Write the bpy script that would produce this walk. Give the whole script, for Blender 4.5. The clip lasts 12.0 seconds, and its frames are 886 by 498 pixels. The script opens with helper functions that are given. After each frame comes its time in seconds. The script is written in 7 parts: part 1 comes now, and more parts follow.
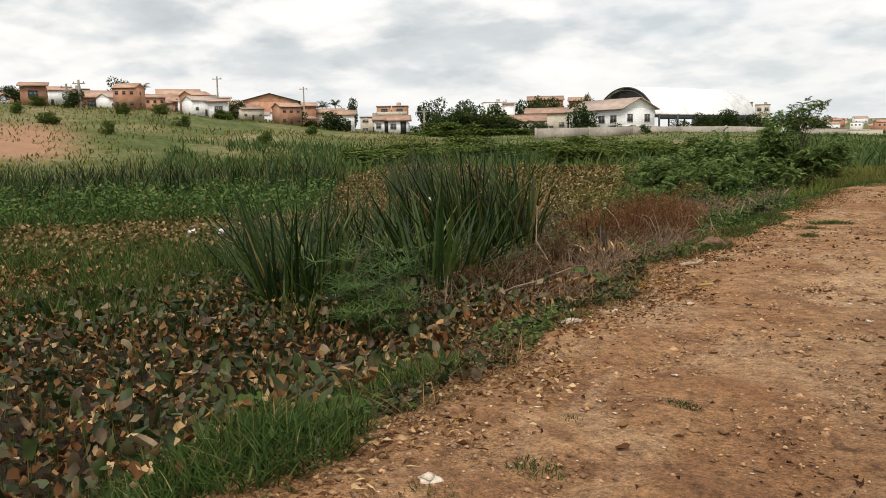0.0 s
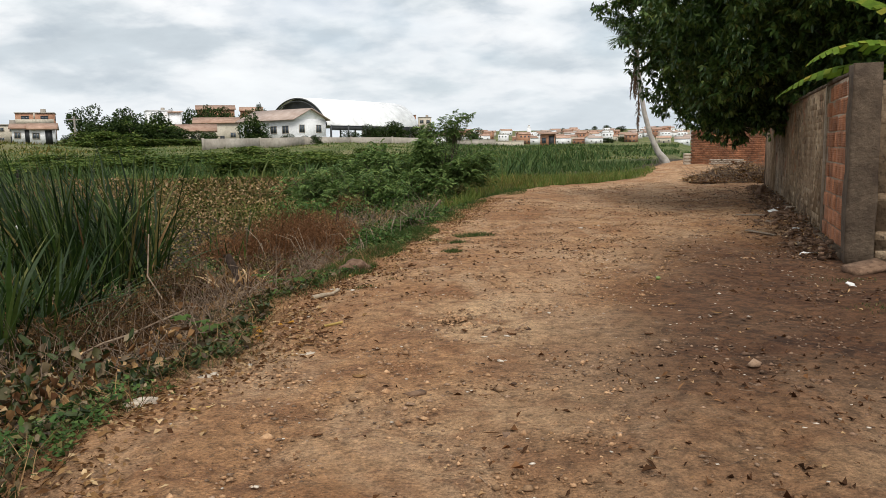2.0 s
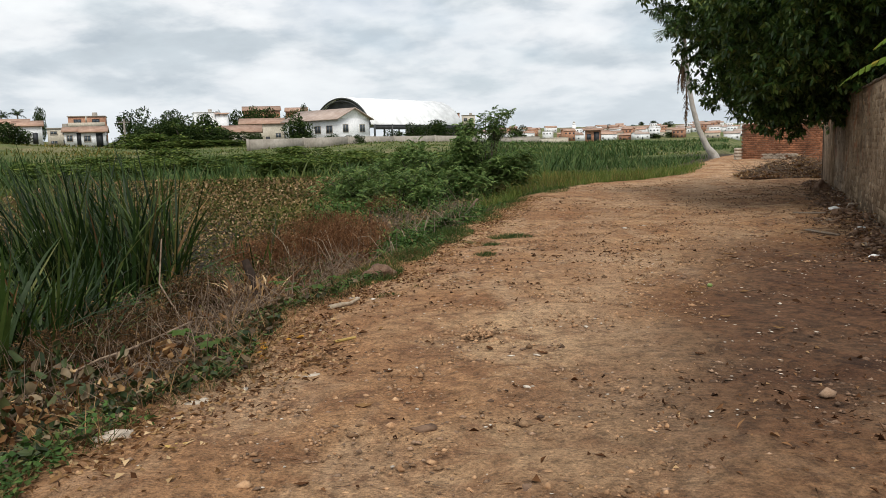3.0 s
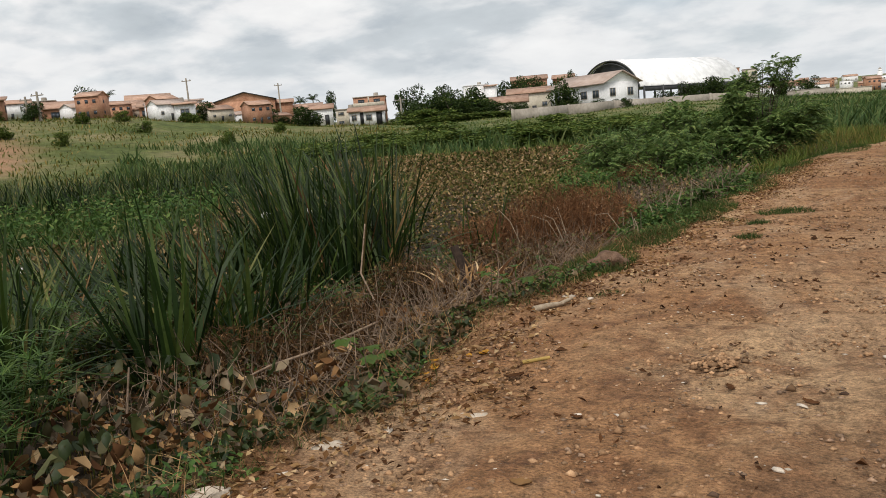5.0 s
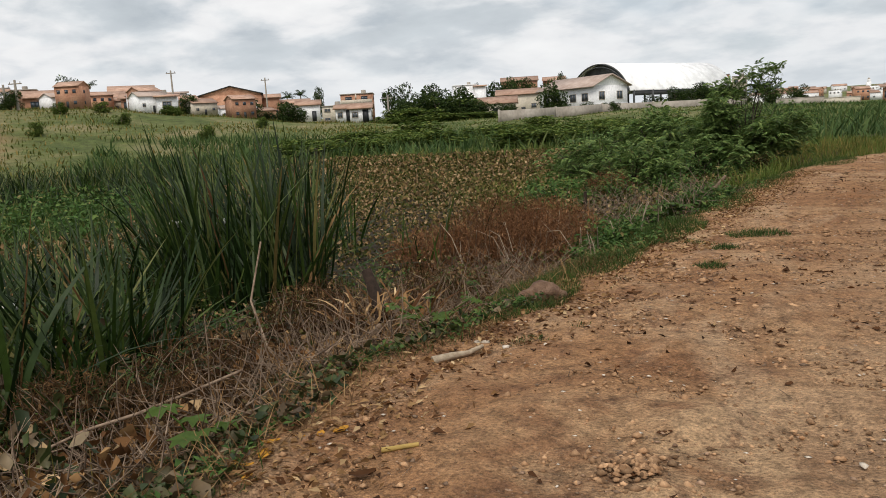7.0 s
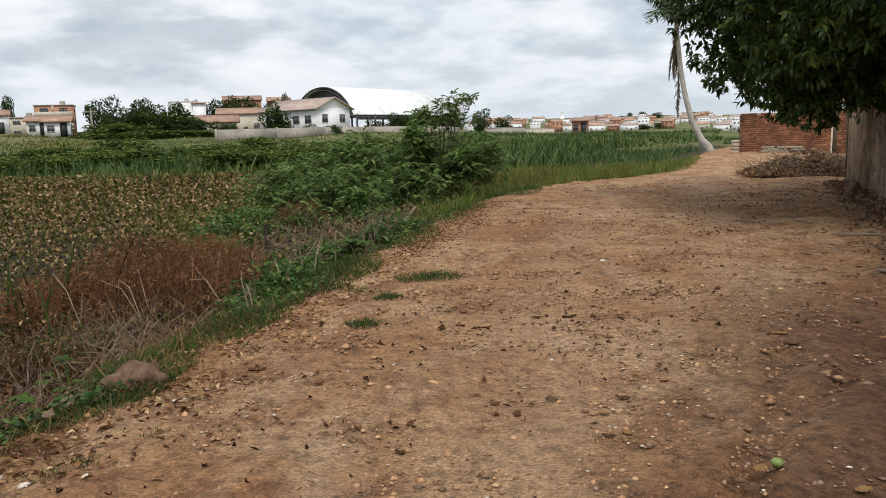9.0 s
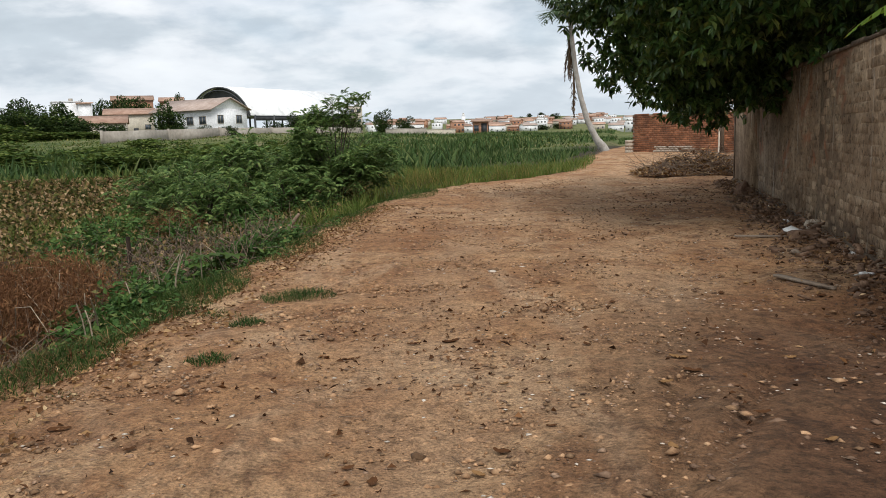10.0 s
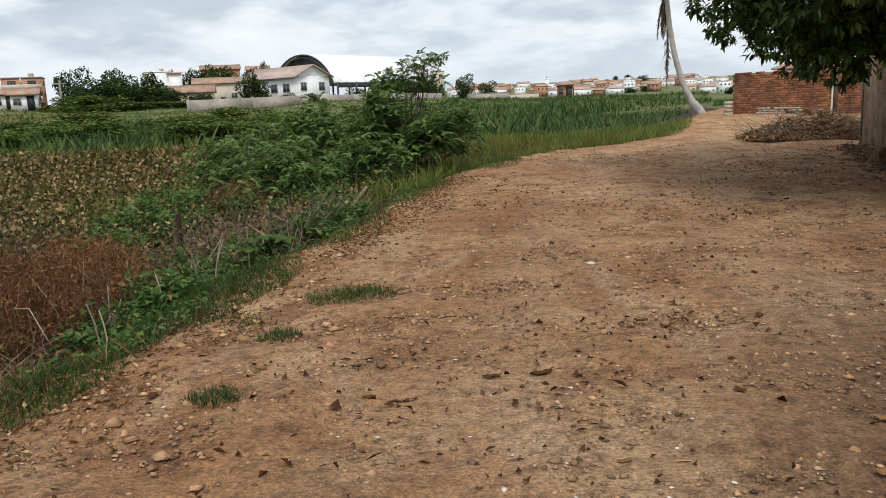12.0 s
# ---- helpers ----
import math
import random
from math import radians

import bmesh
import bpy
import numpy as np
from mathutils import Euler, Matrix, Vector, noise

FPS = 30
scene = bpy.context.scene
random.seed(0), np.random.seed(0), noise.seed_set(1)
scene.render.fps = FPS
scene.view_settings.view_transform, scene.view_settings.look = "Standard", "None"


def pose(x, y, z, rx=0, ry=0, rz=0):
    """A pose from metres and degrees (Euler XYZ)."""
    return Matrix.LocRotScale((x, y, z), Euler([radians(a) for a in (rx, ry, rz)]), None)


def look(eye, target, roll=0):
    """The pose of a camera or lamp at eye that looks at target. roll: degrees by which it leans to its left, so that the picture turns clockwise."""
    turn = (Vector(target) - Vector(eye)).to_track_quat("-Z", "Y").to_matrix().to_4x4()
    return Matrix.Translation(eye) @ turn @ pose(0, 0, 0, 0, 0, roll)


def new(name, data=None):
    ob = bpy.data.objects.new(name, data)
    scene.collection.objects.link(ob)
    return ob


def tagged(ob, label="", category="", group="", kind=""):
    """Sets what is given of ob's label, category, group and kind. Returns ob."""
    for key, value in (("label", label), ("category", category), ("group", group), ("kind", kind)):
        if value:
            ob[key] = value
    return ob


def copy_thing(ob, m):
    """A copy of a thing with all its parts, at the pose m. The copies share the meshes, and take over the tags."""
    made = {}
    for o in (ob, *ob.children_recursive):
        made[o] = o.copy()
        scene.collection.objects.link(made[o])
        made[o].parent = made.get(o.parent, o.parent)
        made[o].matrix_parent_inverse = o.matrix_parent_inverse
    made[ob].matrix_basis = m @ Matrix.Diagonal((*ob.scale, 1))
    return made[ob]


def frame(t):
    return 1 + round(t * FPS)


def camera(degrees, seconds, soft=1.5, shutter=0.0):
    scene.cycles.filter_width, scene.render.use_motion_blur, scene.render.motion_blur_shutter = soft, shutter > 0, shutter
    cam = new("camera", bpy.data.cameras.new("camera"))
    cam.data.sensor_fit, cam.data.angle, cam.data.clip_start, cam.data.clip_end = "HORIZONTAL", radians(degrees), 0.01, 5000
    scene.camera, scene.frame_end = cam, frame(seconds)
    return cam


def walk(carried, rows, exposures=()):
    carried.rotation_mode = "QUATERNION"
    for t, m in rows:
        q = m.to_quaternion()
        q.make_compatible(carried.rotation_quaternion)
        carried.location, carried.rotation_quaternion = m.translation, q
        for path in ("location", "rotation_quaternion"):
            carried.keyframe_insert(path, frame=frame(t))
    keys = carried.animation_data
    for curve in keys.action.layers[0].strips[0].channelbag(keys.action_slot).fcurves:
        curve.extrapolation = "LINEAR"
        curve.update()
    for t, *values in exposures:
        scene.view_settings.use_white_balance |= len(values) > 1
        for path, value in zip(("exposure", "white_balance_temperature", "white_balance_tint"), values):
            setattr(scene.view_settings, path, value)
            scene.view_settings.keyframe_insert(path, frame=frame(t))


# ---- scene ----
cam = camera(59.5, 12.0, soft=0.5)
PATH = [
    (0, (2.772, -0.576, 1.405), (1.839, 1.172, 1.131), -0.9),
    (0.5, (2.815, -0.25, 1.41), (2.083, 1.591, 1.135), -1.6),
    (1, (2.845, 0.129, 1.433), (2.443, 2.07, 1.166), -0.7),
    (1.5, (2.923, 0.518, 1.438), (2.677, 2.487, 1.183), -0.6),
    (2, (2.948, 0.966, 1.422), (2.784, 2.942, 1.161), -1.0),
    (2.5, (3.009, 1.271, 1.406), (2.87, 3.25, 1.154), -1.2),
    (3, (3.052, 1.62, 1.399), (2.773, 3.583, 1.136), -1.7),
    (3.5, (3.051, 1.968, 1.389), (2.428, 3.847, 1.105), -2.3),
    (3.7, (3.068, 2.121, 1.373), (2.422, 3.99, 1.072), -2.9),
    (5.3, (3.163, 3.188, 1.367), (2.192, 4.91, 1.062), -4.4),
    (5.5, (3.178, 3.315, 1.384), (2.214, 5.04, 1.079), -3.6),
    (6, (3.146, 3.651, 1.349), (2.207, 5.389, 1.032), -3.3),
    (6.5, (3.11, 3.985, 1.364), (2.193, 5.73, 1.027), -3.2),
    (6.7, (3.138, 4.111, 1.356), (2.213, 5.854, 1.033), -3.5),
    (8.3, (3.431, 5.199, 1.407), (2.851, 7.094, 1.134), -2.4),
    (8.5, (3.485, 5.35, 1.414), (2.983, 7.266, 1.141), -2.5),
    (9, (3.541, 5.737, 1.394), (3.29, 7.7, 1.107), -1.6),
    (9.5, (3.639, 6.092, 1.386), (3.556, 8.069, 1.099), -1.7),
    (10, (3.74, 6.505, 1.391), (3.732, 8.483, 1.099), -1.8),
    (10.5, (3.754, 6.894, 1.386), (3.78, 8.87, 1.078), -1.9),
    (11, (3.802, 7.26, 1.364), (3.783, 9.236, 1.053), -2.5),
    (11.5, (3.79, 7.581, 1.352), (3.695, 9.549, 1.01), -2.5),
    (12, (3.706, 7.904, 1.348), (3.485, 9.857, 0.978), -2.6),
]
walk(cam, [(t, look(eye, target, roll)) for t, eye, target, roll in PATH], exposures=[(0.0, 0.02, 6900, 12), (2.5, -0.08, 6400, 10), (6.0, -0.19, 6700, 12), (8.5, -0.12, 6350, 11), (12.0, -0.08, 6250, 10)])

# ---- world and sun ----
world = bpy.data.worlds.new("overcast_sky")
scene.world = world
world.use_nodes = True
wn, wl = world.node_tree.nodes, world.node_tree.links
wn.clear()


def wnode(kind, **sets):
    n = wn.new(kind)
    for key, value in sets.items():
        n.inputs[key].default_value = value
    return n


SUN_ELEV, SUN_AZ = radians(56), radians(166)  # azimuth clockwise from +y
w_out = wn.new("ShaderNodeOutputWorld")
w_bg = wnode("ShaderNodeBackground", Strength=1.0)
sky = wn.new("ShaderNodeTexSky")
sky.sky_type, sky.sun_disc, sky.sun_elevation, sky.sun_rotation = "NISHITA", False, SUN_ELEV, SUN_AZ
sky_dim = wn.new("ShaderNodeVectorMath")
sky_dim.operation = "SCALE"
sky_dim.inputs["Scale"].default_value = 0.11
wl.new(sky.outputs[0], sky_dim.inputs[0])
w_co = wn.new("ShaderNodeTexCoord")
w_sep = wn.new("ShaderNodeSeparateXYZ")
wl.new(w_co.outputs["Generated"], w_sep.inputs[0])


def wmath(op, a, b):
    n = wn.new("ShaderNodeMath")
    n.operation = op
    for slot, v in zip(n.inputs, (a, b)):
        if isinstance(v, (int, float)):
            slot.default_value = v
        else:
            wl.new(v, slot)
    return n.outputs[0]


w_z = wmath("ADD", wmath("MAXIMUM", w_sep.outputs[2], 0.0), 0.27)
w_xy = wn.new("ShaderNodeCombineXYZ")
wl.new(wmath("DIVIDE", w_sep.outputs[0], w_z), w_xy.inputs[0])
wl.new(wmath("DIVIDE", w_sep.outputs[1], w_z), w_xy.inputs[1])


def wnoise(scale, detail, rough, distortion, shift):
    n = wnode("ShaderNodeTexNoise", Scale=scale, Detail=detail, Roughness=rough, Distortion=distortion)
    m = wn.new("ShaderNodeMapping")
    m.inputs["Location"].default_value = shift
    wl.new(w_xy.outputs[0], m.inputs[0])
    wl.new(m.outputs[0], n.inputs["Vector"])
    return n.outputs[0]


def wramp(fac, stops):
    n = wn.new("ShaderNodeValToRGB")
    el = n.color_ramp.elements
    while len(el) < len(stops):
        el.new(0.5)
    for e, (at, c) in zip(el, stops):
        e.position, e.color = at, (*c, 1)
    wl.new(fac, n.inputs[0])
    return n.outputs[0]


def wmix(fac, a, b, blend="MIX"):
    n = wn.new("ShaderNodeMix")
    n.data_type, n.blend_type = "RGBA", blend
    for slot, v in ((n.inputs[0], fac), (n.inputs[6], a), (n.inputs[7], b)):
        if isinstance(v, (int, float)):
            slot.default_value = v
        elif isinstance(v, tuple):
            slot.default_value = (*v, 1)
        else:
            wl.new(v, slot)
    return n.outputs[2]


cloud = wramp(wnoise(1.9, 7, 0.50, 0.1, (3.1, 1.7, 0)), [(0.40, (1.05, 1.06, 1.06)), (0.485, (0.98, 1.0, 1.01)), (0.53, (0.80, 0.85, 0.88)), (0.58, (0.60, 0.67, 0.72)), (0.70, (0.47, 0.54, 0.59))])
wisps = wramp(wnoise(4.6, 7, 0.54, 0.2, (0.4, 5.2, 0)), [(0.34, (0.80, 0.83, 0.86)), (0.47, (1.0, 1.0, 1.0)), (0.66, (1.10, 1.10, 1.09))])
cloud = wmix(1.0, cloud, wisps, "MULTIPLY")
cover = wramp(wnoise(0.8, 5, 0.55, 0.2, (7.3, 2.2, 0)), [(0.26, (0.35, 0.35, 0.35)), (0.42, (1, 1, 1))])
final = wmix(cover, sky_dim.outputs[0], cloud)
# towards the horizon the cloud deck thins to a pale haze
low = wramp(w_sep.outputs[2], [(0.0, (0.75, 0.75, 0.75)), (0.10, (0.35, 0.35, 0.35)), (0.22, (0, 0, 0))])
final = wmix(low, final, (0.78, 0.84, 0.88))
wl.new(final, w_bg.inputs[0])
wl.new(w_bg.outputs[0], w_out.inputs[0])

sun = new("sun", bpy.data.lights.new("sun", "SUN"))
sun.data.energy, sun.data.angle, sun.data.color = 2.5, radians(18), (1.0, 0.95, 0.88)
sun_dir = Vector((math.sin(SUN_AZ) * math.cos(SUN_ELEV), math.cos(SUN_AZ) * math.cos(SUN_ELEV), math.sin(SUN_ELEV)))
sun.matrix_world = look(sun_dir * 50, (0, 0, 0))

# ---- materials ----
def srgb(r, g, b):
    return tuple(((c / 255 + 0.055) / 1.055) ** 2.4 if c > 10 else c / 255 / 12.92 for c in (r, g, b))


class Nodes:
    """A small writer of material node trees."""

    def __init__(self, name):
        self.m = bpy.data.materials.new(name)
        self.m.use_nodes = True
        self.t = self.m.node_tree
        self.b = self.t.nodes["Principled BSDF"]
        self.out = self.t.nodes["Material Output"]

    def put(self, slot, v):
        if isinstance(v, (int, float)):
            slot.default_value = v
        elif isinstance(v, tuple):
            slot.default_value = (*v, 1) if len(v) == 3 and slot.type == "RGBA" else v
        else:
            self.t.links.new(v, slot)

    def co(self, which="Object"):
        return self.t.nodes.new("ShaderNodeTexCoord").outputs[which]

    def pos(self):
        return self.t.nodes.new("ShaderNodeNewGeometry").outputs["Position"]

    def island(self):
        return self.t.nodes.new("ShaderNodeNewGeometry").outputs["Random Per Island"]

    def rnd(self):
        return self.t.nodes.new("ShaderNodeObjectInfo").outputs["Random"]

    def attr(self, name):
        n = self.t.nodes.new("ShaderNodeAttribute")
        n.attribute_name = name
        return n.outputs["Fac"]

    def noise(self, co, scale, detail=4, rough=0.55, distortion=0.0, stretch=None):
        n = self.t.nodes.new("ShaderNodeTexNoise")
        if stretch:
            mp = self.t.nodes.new("ShaderNodeMapping")
            mp.inputs["Scale"].default_value = stretch
            self.t.links.new(co, mp.inputs[0])
            co = mp.outputs[0]
        self.t.links.new(co, n.inputs["Vector"])
        for key, v in (("Scale", scale), ("Detail", detail), ("Roughness", rough), ("Distortion", distortion)):
            n.inputs[key].default_value = v
        return n.outputs[0]

    def voro(self, co, scale, feature="F1", out="Distance"):
        n = self.t.nodes.new("ShaderNodeTexVoronoi")
        n.feature = feature
        n.inputs["Scale"].default_value = scale
        self.t.links.new(co, n.inputs["Vector"])
        return n.outputs[out]

    def ramp(self, fac, stops):
        n = self.t.nodes.new("ShaderNodeValToRGB")
        el = n.color_ramp.elements
        while len(el) < len(stops):
            el.new(0.5)
        for e, (at, c) in zip(el, stops):
            e.position, e.color = at, (*c, 1) if isinstance(c, tuple) else (c, c, c, 1)
        self.put(n.inputs[0], fac)
        return n.outputs[0]

    def mix(self, fac, a, b, blend="MIX"):
        n = self.t.nodes.new("ShaderNodeMix")
        n.data_type, n.blend_type = "RGBA", blend
        for slot, v in ((n.inputs[0], fac), (n.inputs[6], a), (n.inputs[7], b)):
            self.put(slot, v)
        return n.outputs[2]

    def math(self, op, a, b=0.0):
        n = self.t.nodes.new("ShaderNodeMath")
        n.operation = op
        self.put(n.inputs[0], a), self.put(n.inputs[1], b)
        return n.outputs[0]

    def bump(self, height, strength=0.4, distance=0.02):
        n = self.t.nodes.new("ShaderNodeBump")
        n.inputs["Strength"].default_value, n.inputs["Distance"].default_value = strength, distance
        self.t.links.new(height, n.inputs["Height"])
        self.t.links.new(n.outputs[0], self.b.inputs["Normal"])

    def done(self, color, rough=0.8, spec=0.3, metal=0.0):
        self.put(self.b.inputs["Base Color"], color)
        self.put(self.b.inputs["Roughness"], rough)
        self.b.inputs["Specular IOR Level"].default_value = spec
        self.b.inputs["Metallic"].default_value = metal
        return self.m


def leafy(name, stops, rough=0.55, glow=0.25, vein=18.0, spec=0.15):
    """Foliage: each leaf its own shade, some light passing through."""
    n = Nodes(name)
    c = n.ramp(n.island(), [(at, (r * 1.10, g, b * 0.78)) for at, (r, g, b) in stops])
    patch = n.noise(n.pos(), 1.1, 3)
    c = n.mix(1.0, c, n.ramp(patch, [(0.3, 0.72), (0.7, 1.22)]), "MULTIPLY")
    fine = n.noise(n.pos(), vein, 3)
    c = n.mix(1.0, c, n.ramp(fine, [(0.3, 0.8), (0.7, 1.15)]), "MULTIPLY")
    n.done(c, min(0.9, rough + 0.15), spec)
    tr = n.t.nodes.new("ShaderNodeBsdfTranslucent")
    n.put(tr.inputs[0], c)
    mx = n.t.nodes.new("ShaderNodeMixShader")
    mx.inputs[0].default_value = glow
    n.t.links.new(n.b.outputs[0], mx.inputs[1])
    n.t.links.new(tr.outputs[0], mx.inputs[2])
    n.t.links.new(mx.outputs[0], n.out.inputs[0])
    return n.m


def plain(name, a, b, scale=6.0, rough=0.8, bump=0.3, dist=0.01, spec=0.3, obj_var=0.0, island_var=0.0, metal=0.0):
    """Two tones in noise at two scales with fine relief."""
    n = Nodes(name)
    co = n.pos()
    f = n.noise(co, scale, 6, 0.6)
    c = n.mix(n.ramp(f, [(0.32, 0.0), (0.68, 1.0)]), a, b)
    c = n.mix(1.0, c, n.ramp(n.noise(co, scale * 7, 3), [(0.3, 0.82), (0.7, 1.14)]), "MULTIPLY")
    if obj_var:
        c = n.mix(1.0, c, n.ramp(n.rnd(), [(0.0, 1 - obj_var), (1.0, 1 + obj_var)]), "MULTIPLY")
    if island_var:
        c = n.mix(1.0, c, n.ramp(n.island(), [(0.0, 1 - island_var), (1.0, 1 + island_var)]), "MULTIPLY")
    n.bump(n.noise(co, scale * 5, 6, 0.65), bump, dist)
    return n.done(c, rough, spec, metal)


def earth_material():
    n = Nodes("earth")
    p = n.pos()
    big = n.noise(p, 0.45, 5, 0.6, 0.6)
    mid = n.noise(p, 2.2, 6, 0.62, 0.4)
    fine = n.noise(p, 55, 5, 0.75)
    grit = n.voro(p, 55)
    c = n.ramp(big, [(0.32, (0.325, 0.156, 0.069)), (0.48, (0.435, 0.240, 0.117)), (0.64, (0.530, 0.340, 0.190))])
    c = n.mix(n.ramp(mid, [(0.46, 0.0), (0.60, 0.75)]), c, (0.255, 0.122, 0.058))
    pale = n.noise(p, 1.3, 5, 0.6, 0.8, (1.0, 0.4, 1.0))
    c = n.mix(n.ramp(pale, [(0.52, 0.0), (0.66, 0.7)]), c, (0.55, 0.365, 0.218))
    # scuffed, darker crusts and the wheel-worn strips
    scuff = n.noise(p, 5.2, 7, 0.68, 0.9)
    c = n.mix(n.ramp(scuff, [(0.55, 0.0), (0.63, 0.65)]), c, (0.185, 0.092, 0.050))
    c = n.mix(n.math("MULTIPLY", n.attr("worn"), n.ramp(n.noise(p, 0.8, 5, 0.6, 0.4), [(0.35, 0.1), (0.6, 0.65)])), c, (0.52, 0.335, 0.195))
    c = n.mix(1.0, c, n.ramp(fine, [(0.32, 0.50), (0.5, 1.0), (0.68, 1.42)]), "MULTIPLY")
    crumb = n.noise(p, 14, 6, 0.72)
    c = n.mix(1.0, c, n.ramp(crumb, [(0.36, 0.60), (0.5, 1.0), (0.64, 1.25)]), "MULTIPLY")
    c = n.mix(n.ramp(grit, [(0.10, 0.45), (0.22, 0.0)]), c, (0.40, 0.30, 0.21))
    # damp, trodden ground beside the wall, with the mango tree's shade painted in
    wet_shade = n.attr("damp_shade")
    damp_shade_n = n.math("MULTIPLY", wet_shade, n.ramp(n.noise(p, 0.9, 5, 0.6, 0.5), [(0.30, 0.75), (0.60, 1.0)]))
    wet_shaded_soil = n.mix(mid, (0.070, 0.031, 0.016), (0.165, 0.079, 0.040))
    wet_shaded_soil = n.mix(1.0, wet_shaded_soil, n.ramp(crumb, [(0.36, 0.42), (0.5, 0.95), (0.64, 1.4)]), "MULTIPLY")
    wet_shaded_soil = n.mix(n.ramp(scuff, [(0.52, 0.0), (0.60, 0.75)]), wet_shaded_soil, (0.040, 0.021, 0.013))
    c = n.mix(damp_shade_n, c, wet_shaded_soil)
    # black swamp soil, then grassy slopes
    mud = n.ramp(n.noise(p, 3.0, 6, 0.6), [(0.3, (0.022, 0.017, 0.011)), (0.7, (0.075, 0.055, 0.032))])
    road = n.math("ADD", n.attr("road"), n.math("MULTIPLY", n.math("SUBTRACT", n.noise(p, 5.0, 5), 0.5), 0.9))
    c = n.mix(n.ramp(road, [(0.30, 0.0), (0.70, 1.0)]), mud, c)
    slope = n.ramp(n.noise(p, 0.12, 6, 0.65, 0.5), [(0.30, (0.060, 0.088, 0.022)), (0.48, (0.115, 0.135, 0.040)), (0.60, (0.185, 0.175, 0.075)), (0.74, (0.30, 0.235, 0.13))])
    slope = n.mix(1.0, slope, n.ramp(n.noise(p, 1.2, 5, 0.7), [(0.3, 0.55), (0.7, 1.3)]), "MULTIPLY")
    c = n.mix(n.attr("slope"), c, slope)
    c = n.mix(n.attr("track"), c, n.mix(n.noise(p, 0.5, 4), (0.30, 0.15, 0.085), (0.45, 0.27, 0.17)))
    n.bump(n.math("ADD", n.math("MULTIPLY", mid, 1.2), n.math("ADD", n.math("ADD", fine, crumb), n.math("MULTIPLY", grit, -0.6))), 0.9, 0.035)
    return n.done(c, 0.92, 0.2)


M_EARTH = earth_material()
M_REED = leafy("reed_blade", [(0.0, (0.007, 0.017, 0.005)), (0.40, (0.016, 0.038, 0.009)), (0.70, (0.036, 0.070, 0.016)), (0.88, (0.072, 0.110, 0.032)), (0.96, (0.125, 0.150, 0.060)), (1.0, (0.190, 0.145, 0.065))], 0.36, 0.25, spec=0.22)
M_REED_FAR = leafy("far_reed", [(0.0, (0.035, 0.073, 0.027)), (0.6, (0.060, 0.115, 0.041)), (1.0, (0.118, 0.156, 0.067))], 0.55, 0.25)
M_GRASS = leafy("grass_blade", [(0.0, (0.020, 0.052, 0.011)), (0.6, (0.045, 0.094, 0.022)), (0.9, (0.085, 0.130, 0.038)), (1.0, (0.234, 0.206, 0.105))], 0.5, 0.3)
M_TUFT = leafy("road_tuft_blade", [(0.0, (0.019, 0.048, 0.014)), (0.6, (0.038, 0.080, 0.022)), (0.9, (0.072, 0.11, 0.039)), (1.0, (0.192, 0.16, 0.098))], 0.6, 0.25)
M_GRASS_DRY = leafy("yellowing_grass", [(0.0, (0.055, 0.085, 0.020)), (0.5, (0.10, 0.12, 0.032)), (0.8, (0.17, 0.15, 0.050)), (1.0, (0.30, 0.23, 0.10))], 0.6, 0.3)
M_GRASS_TALL = leafy("tall_grass", [(0.0, (0.050, 0.092, 0.027)), (0.6, (0.088, 0.138, 0.039)), (0.9, (0.149, 0.173, 0.060)), (1.0, (0.264, 0.214, 0.099))], 0.55, 0.3)
M_GRASS_BEND = leafy("lush_grass", [(0.0, (0.075, 0.130, 0.030)), (0.6, (0.120, 0.180, 0.045)), (0.9, (0.190, 0.215, 0.070)), (1.0, (0.300, 0.245, 0.110))], 0.55, 0.35)
M_HYA = leafy("hyacinth_leaf", [(0.0, (0.013, 0.025, 0.008)), (0.28, (0.028, 0.050, 0.015)), (0.46, (0.052, 0.078, 0.028)), (0.60, (0.090, 0.100, 0.045)), (0.70, (0.052, 0.038, 0.026)), (0.84, (0.115, 0.086, 0.060)), (0.94, (0.250, 0.205, 0.150)), (1.0, (0.030, 0.018, 0.012))], 0.4, 0.2, spec=0.3)
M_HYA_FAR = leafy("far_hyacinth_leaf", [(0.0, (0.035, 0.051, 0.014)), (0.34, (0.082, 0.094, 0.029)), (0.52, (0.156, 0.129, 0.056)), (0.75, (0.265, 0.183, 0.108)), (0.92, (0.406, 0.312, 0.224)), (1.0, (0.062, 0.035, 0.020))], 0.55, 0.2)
M_WEED = leafy("weed_leaf", [(0.0, (0.036, 0.084, 0.025)), (0.6, (0.065, 0.140, 0.043)), (0.9, (0.123, 0.196, 0.064)), (1.0, (0.202, 0.182, 0.091))], 0.5, 0.28)
M_BROAD = leafy("broad_leaf", [(0.0, (0.038, 0.085, 0.018)), (0.6, (0.064, 0.119, 0.027)), (1.0, (0.112, 0.150, 0.042))], 0.45, 0.3)
M_BUSH = leafy("feathery_leaf", [(0.0, (0.070, 0.140, 0.050)), (0.6, (0.130, 0.225, 0.082)), (1.0, (0.250, 0.335, 0.135))], 0.5, 0.35)
M_MANGO = leafy("mango_leaf", [(0.0, (0.026, 0.062, 0.020)), (0.5, (0.052, 0.112, 0.032)), (0.85, (0.105, 0.185, 0.052)), (1.0, (0.190, 0.270, 0.090))], 0.25, 0.22, spec=0.35)
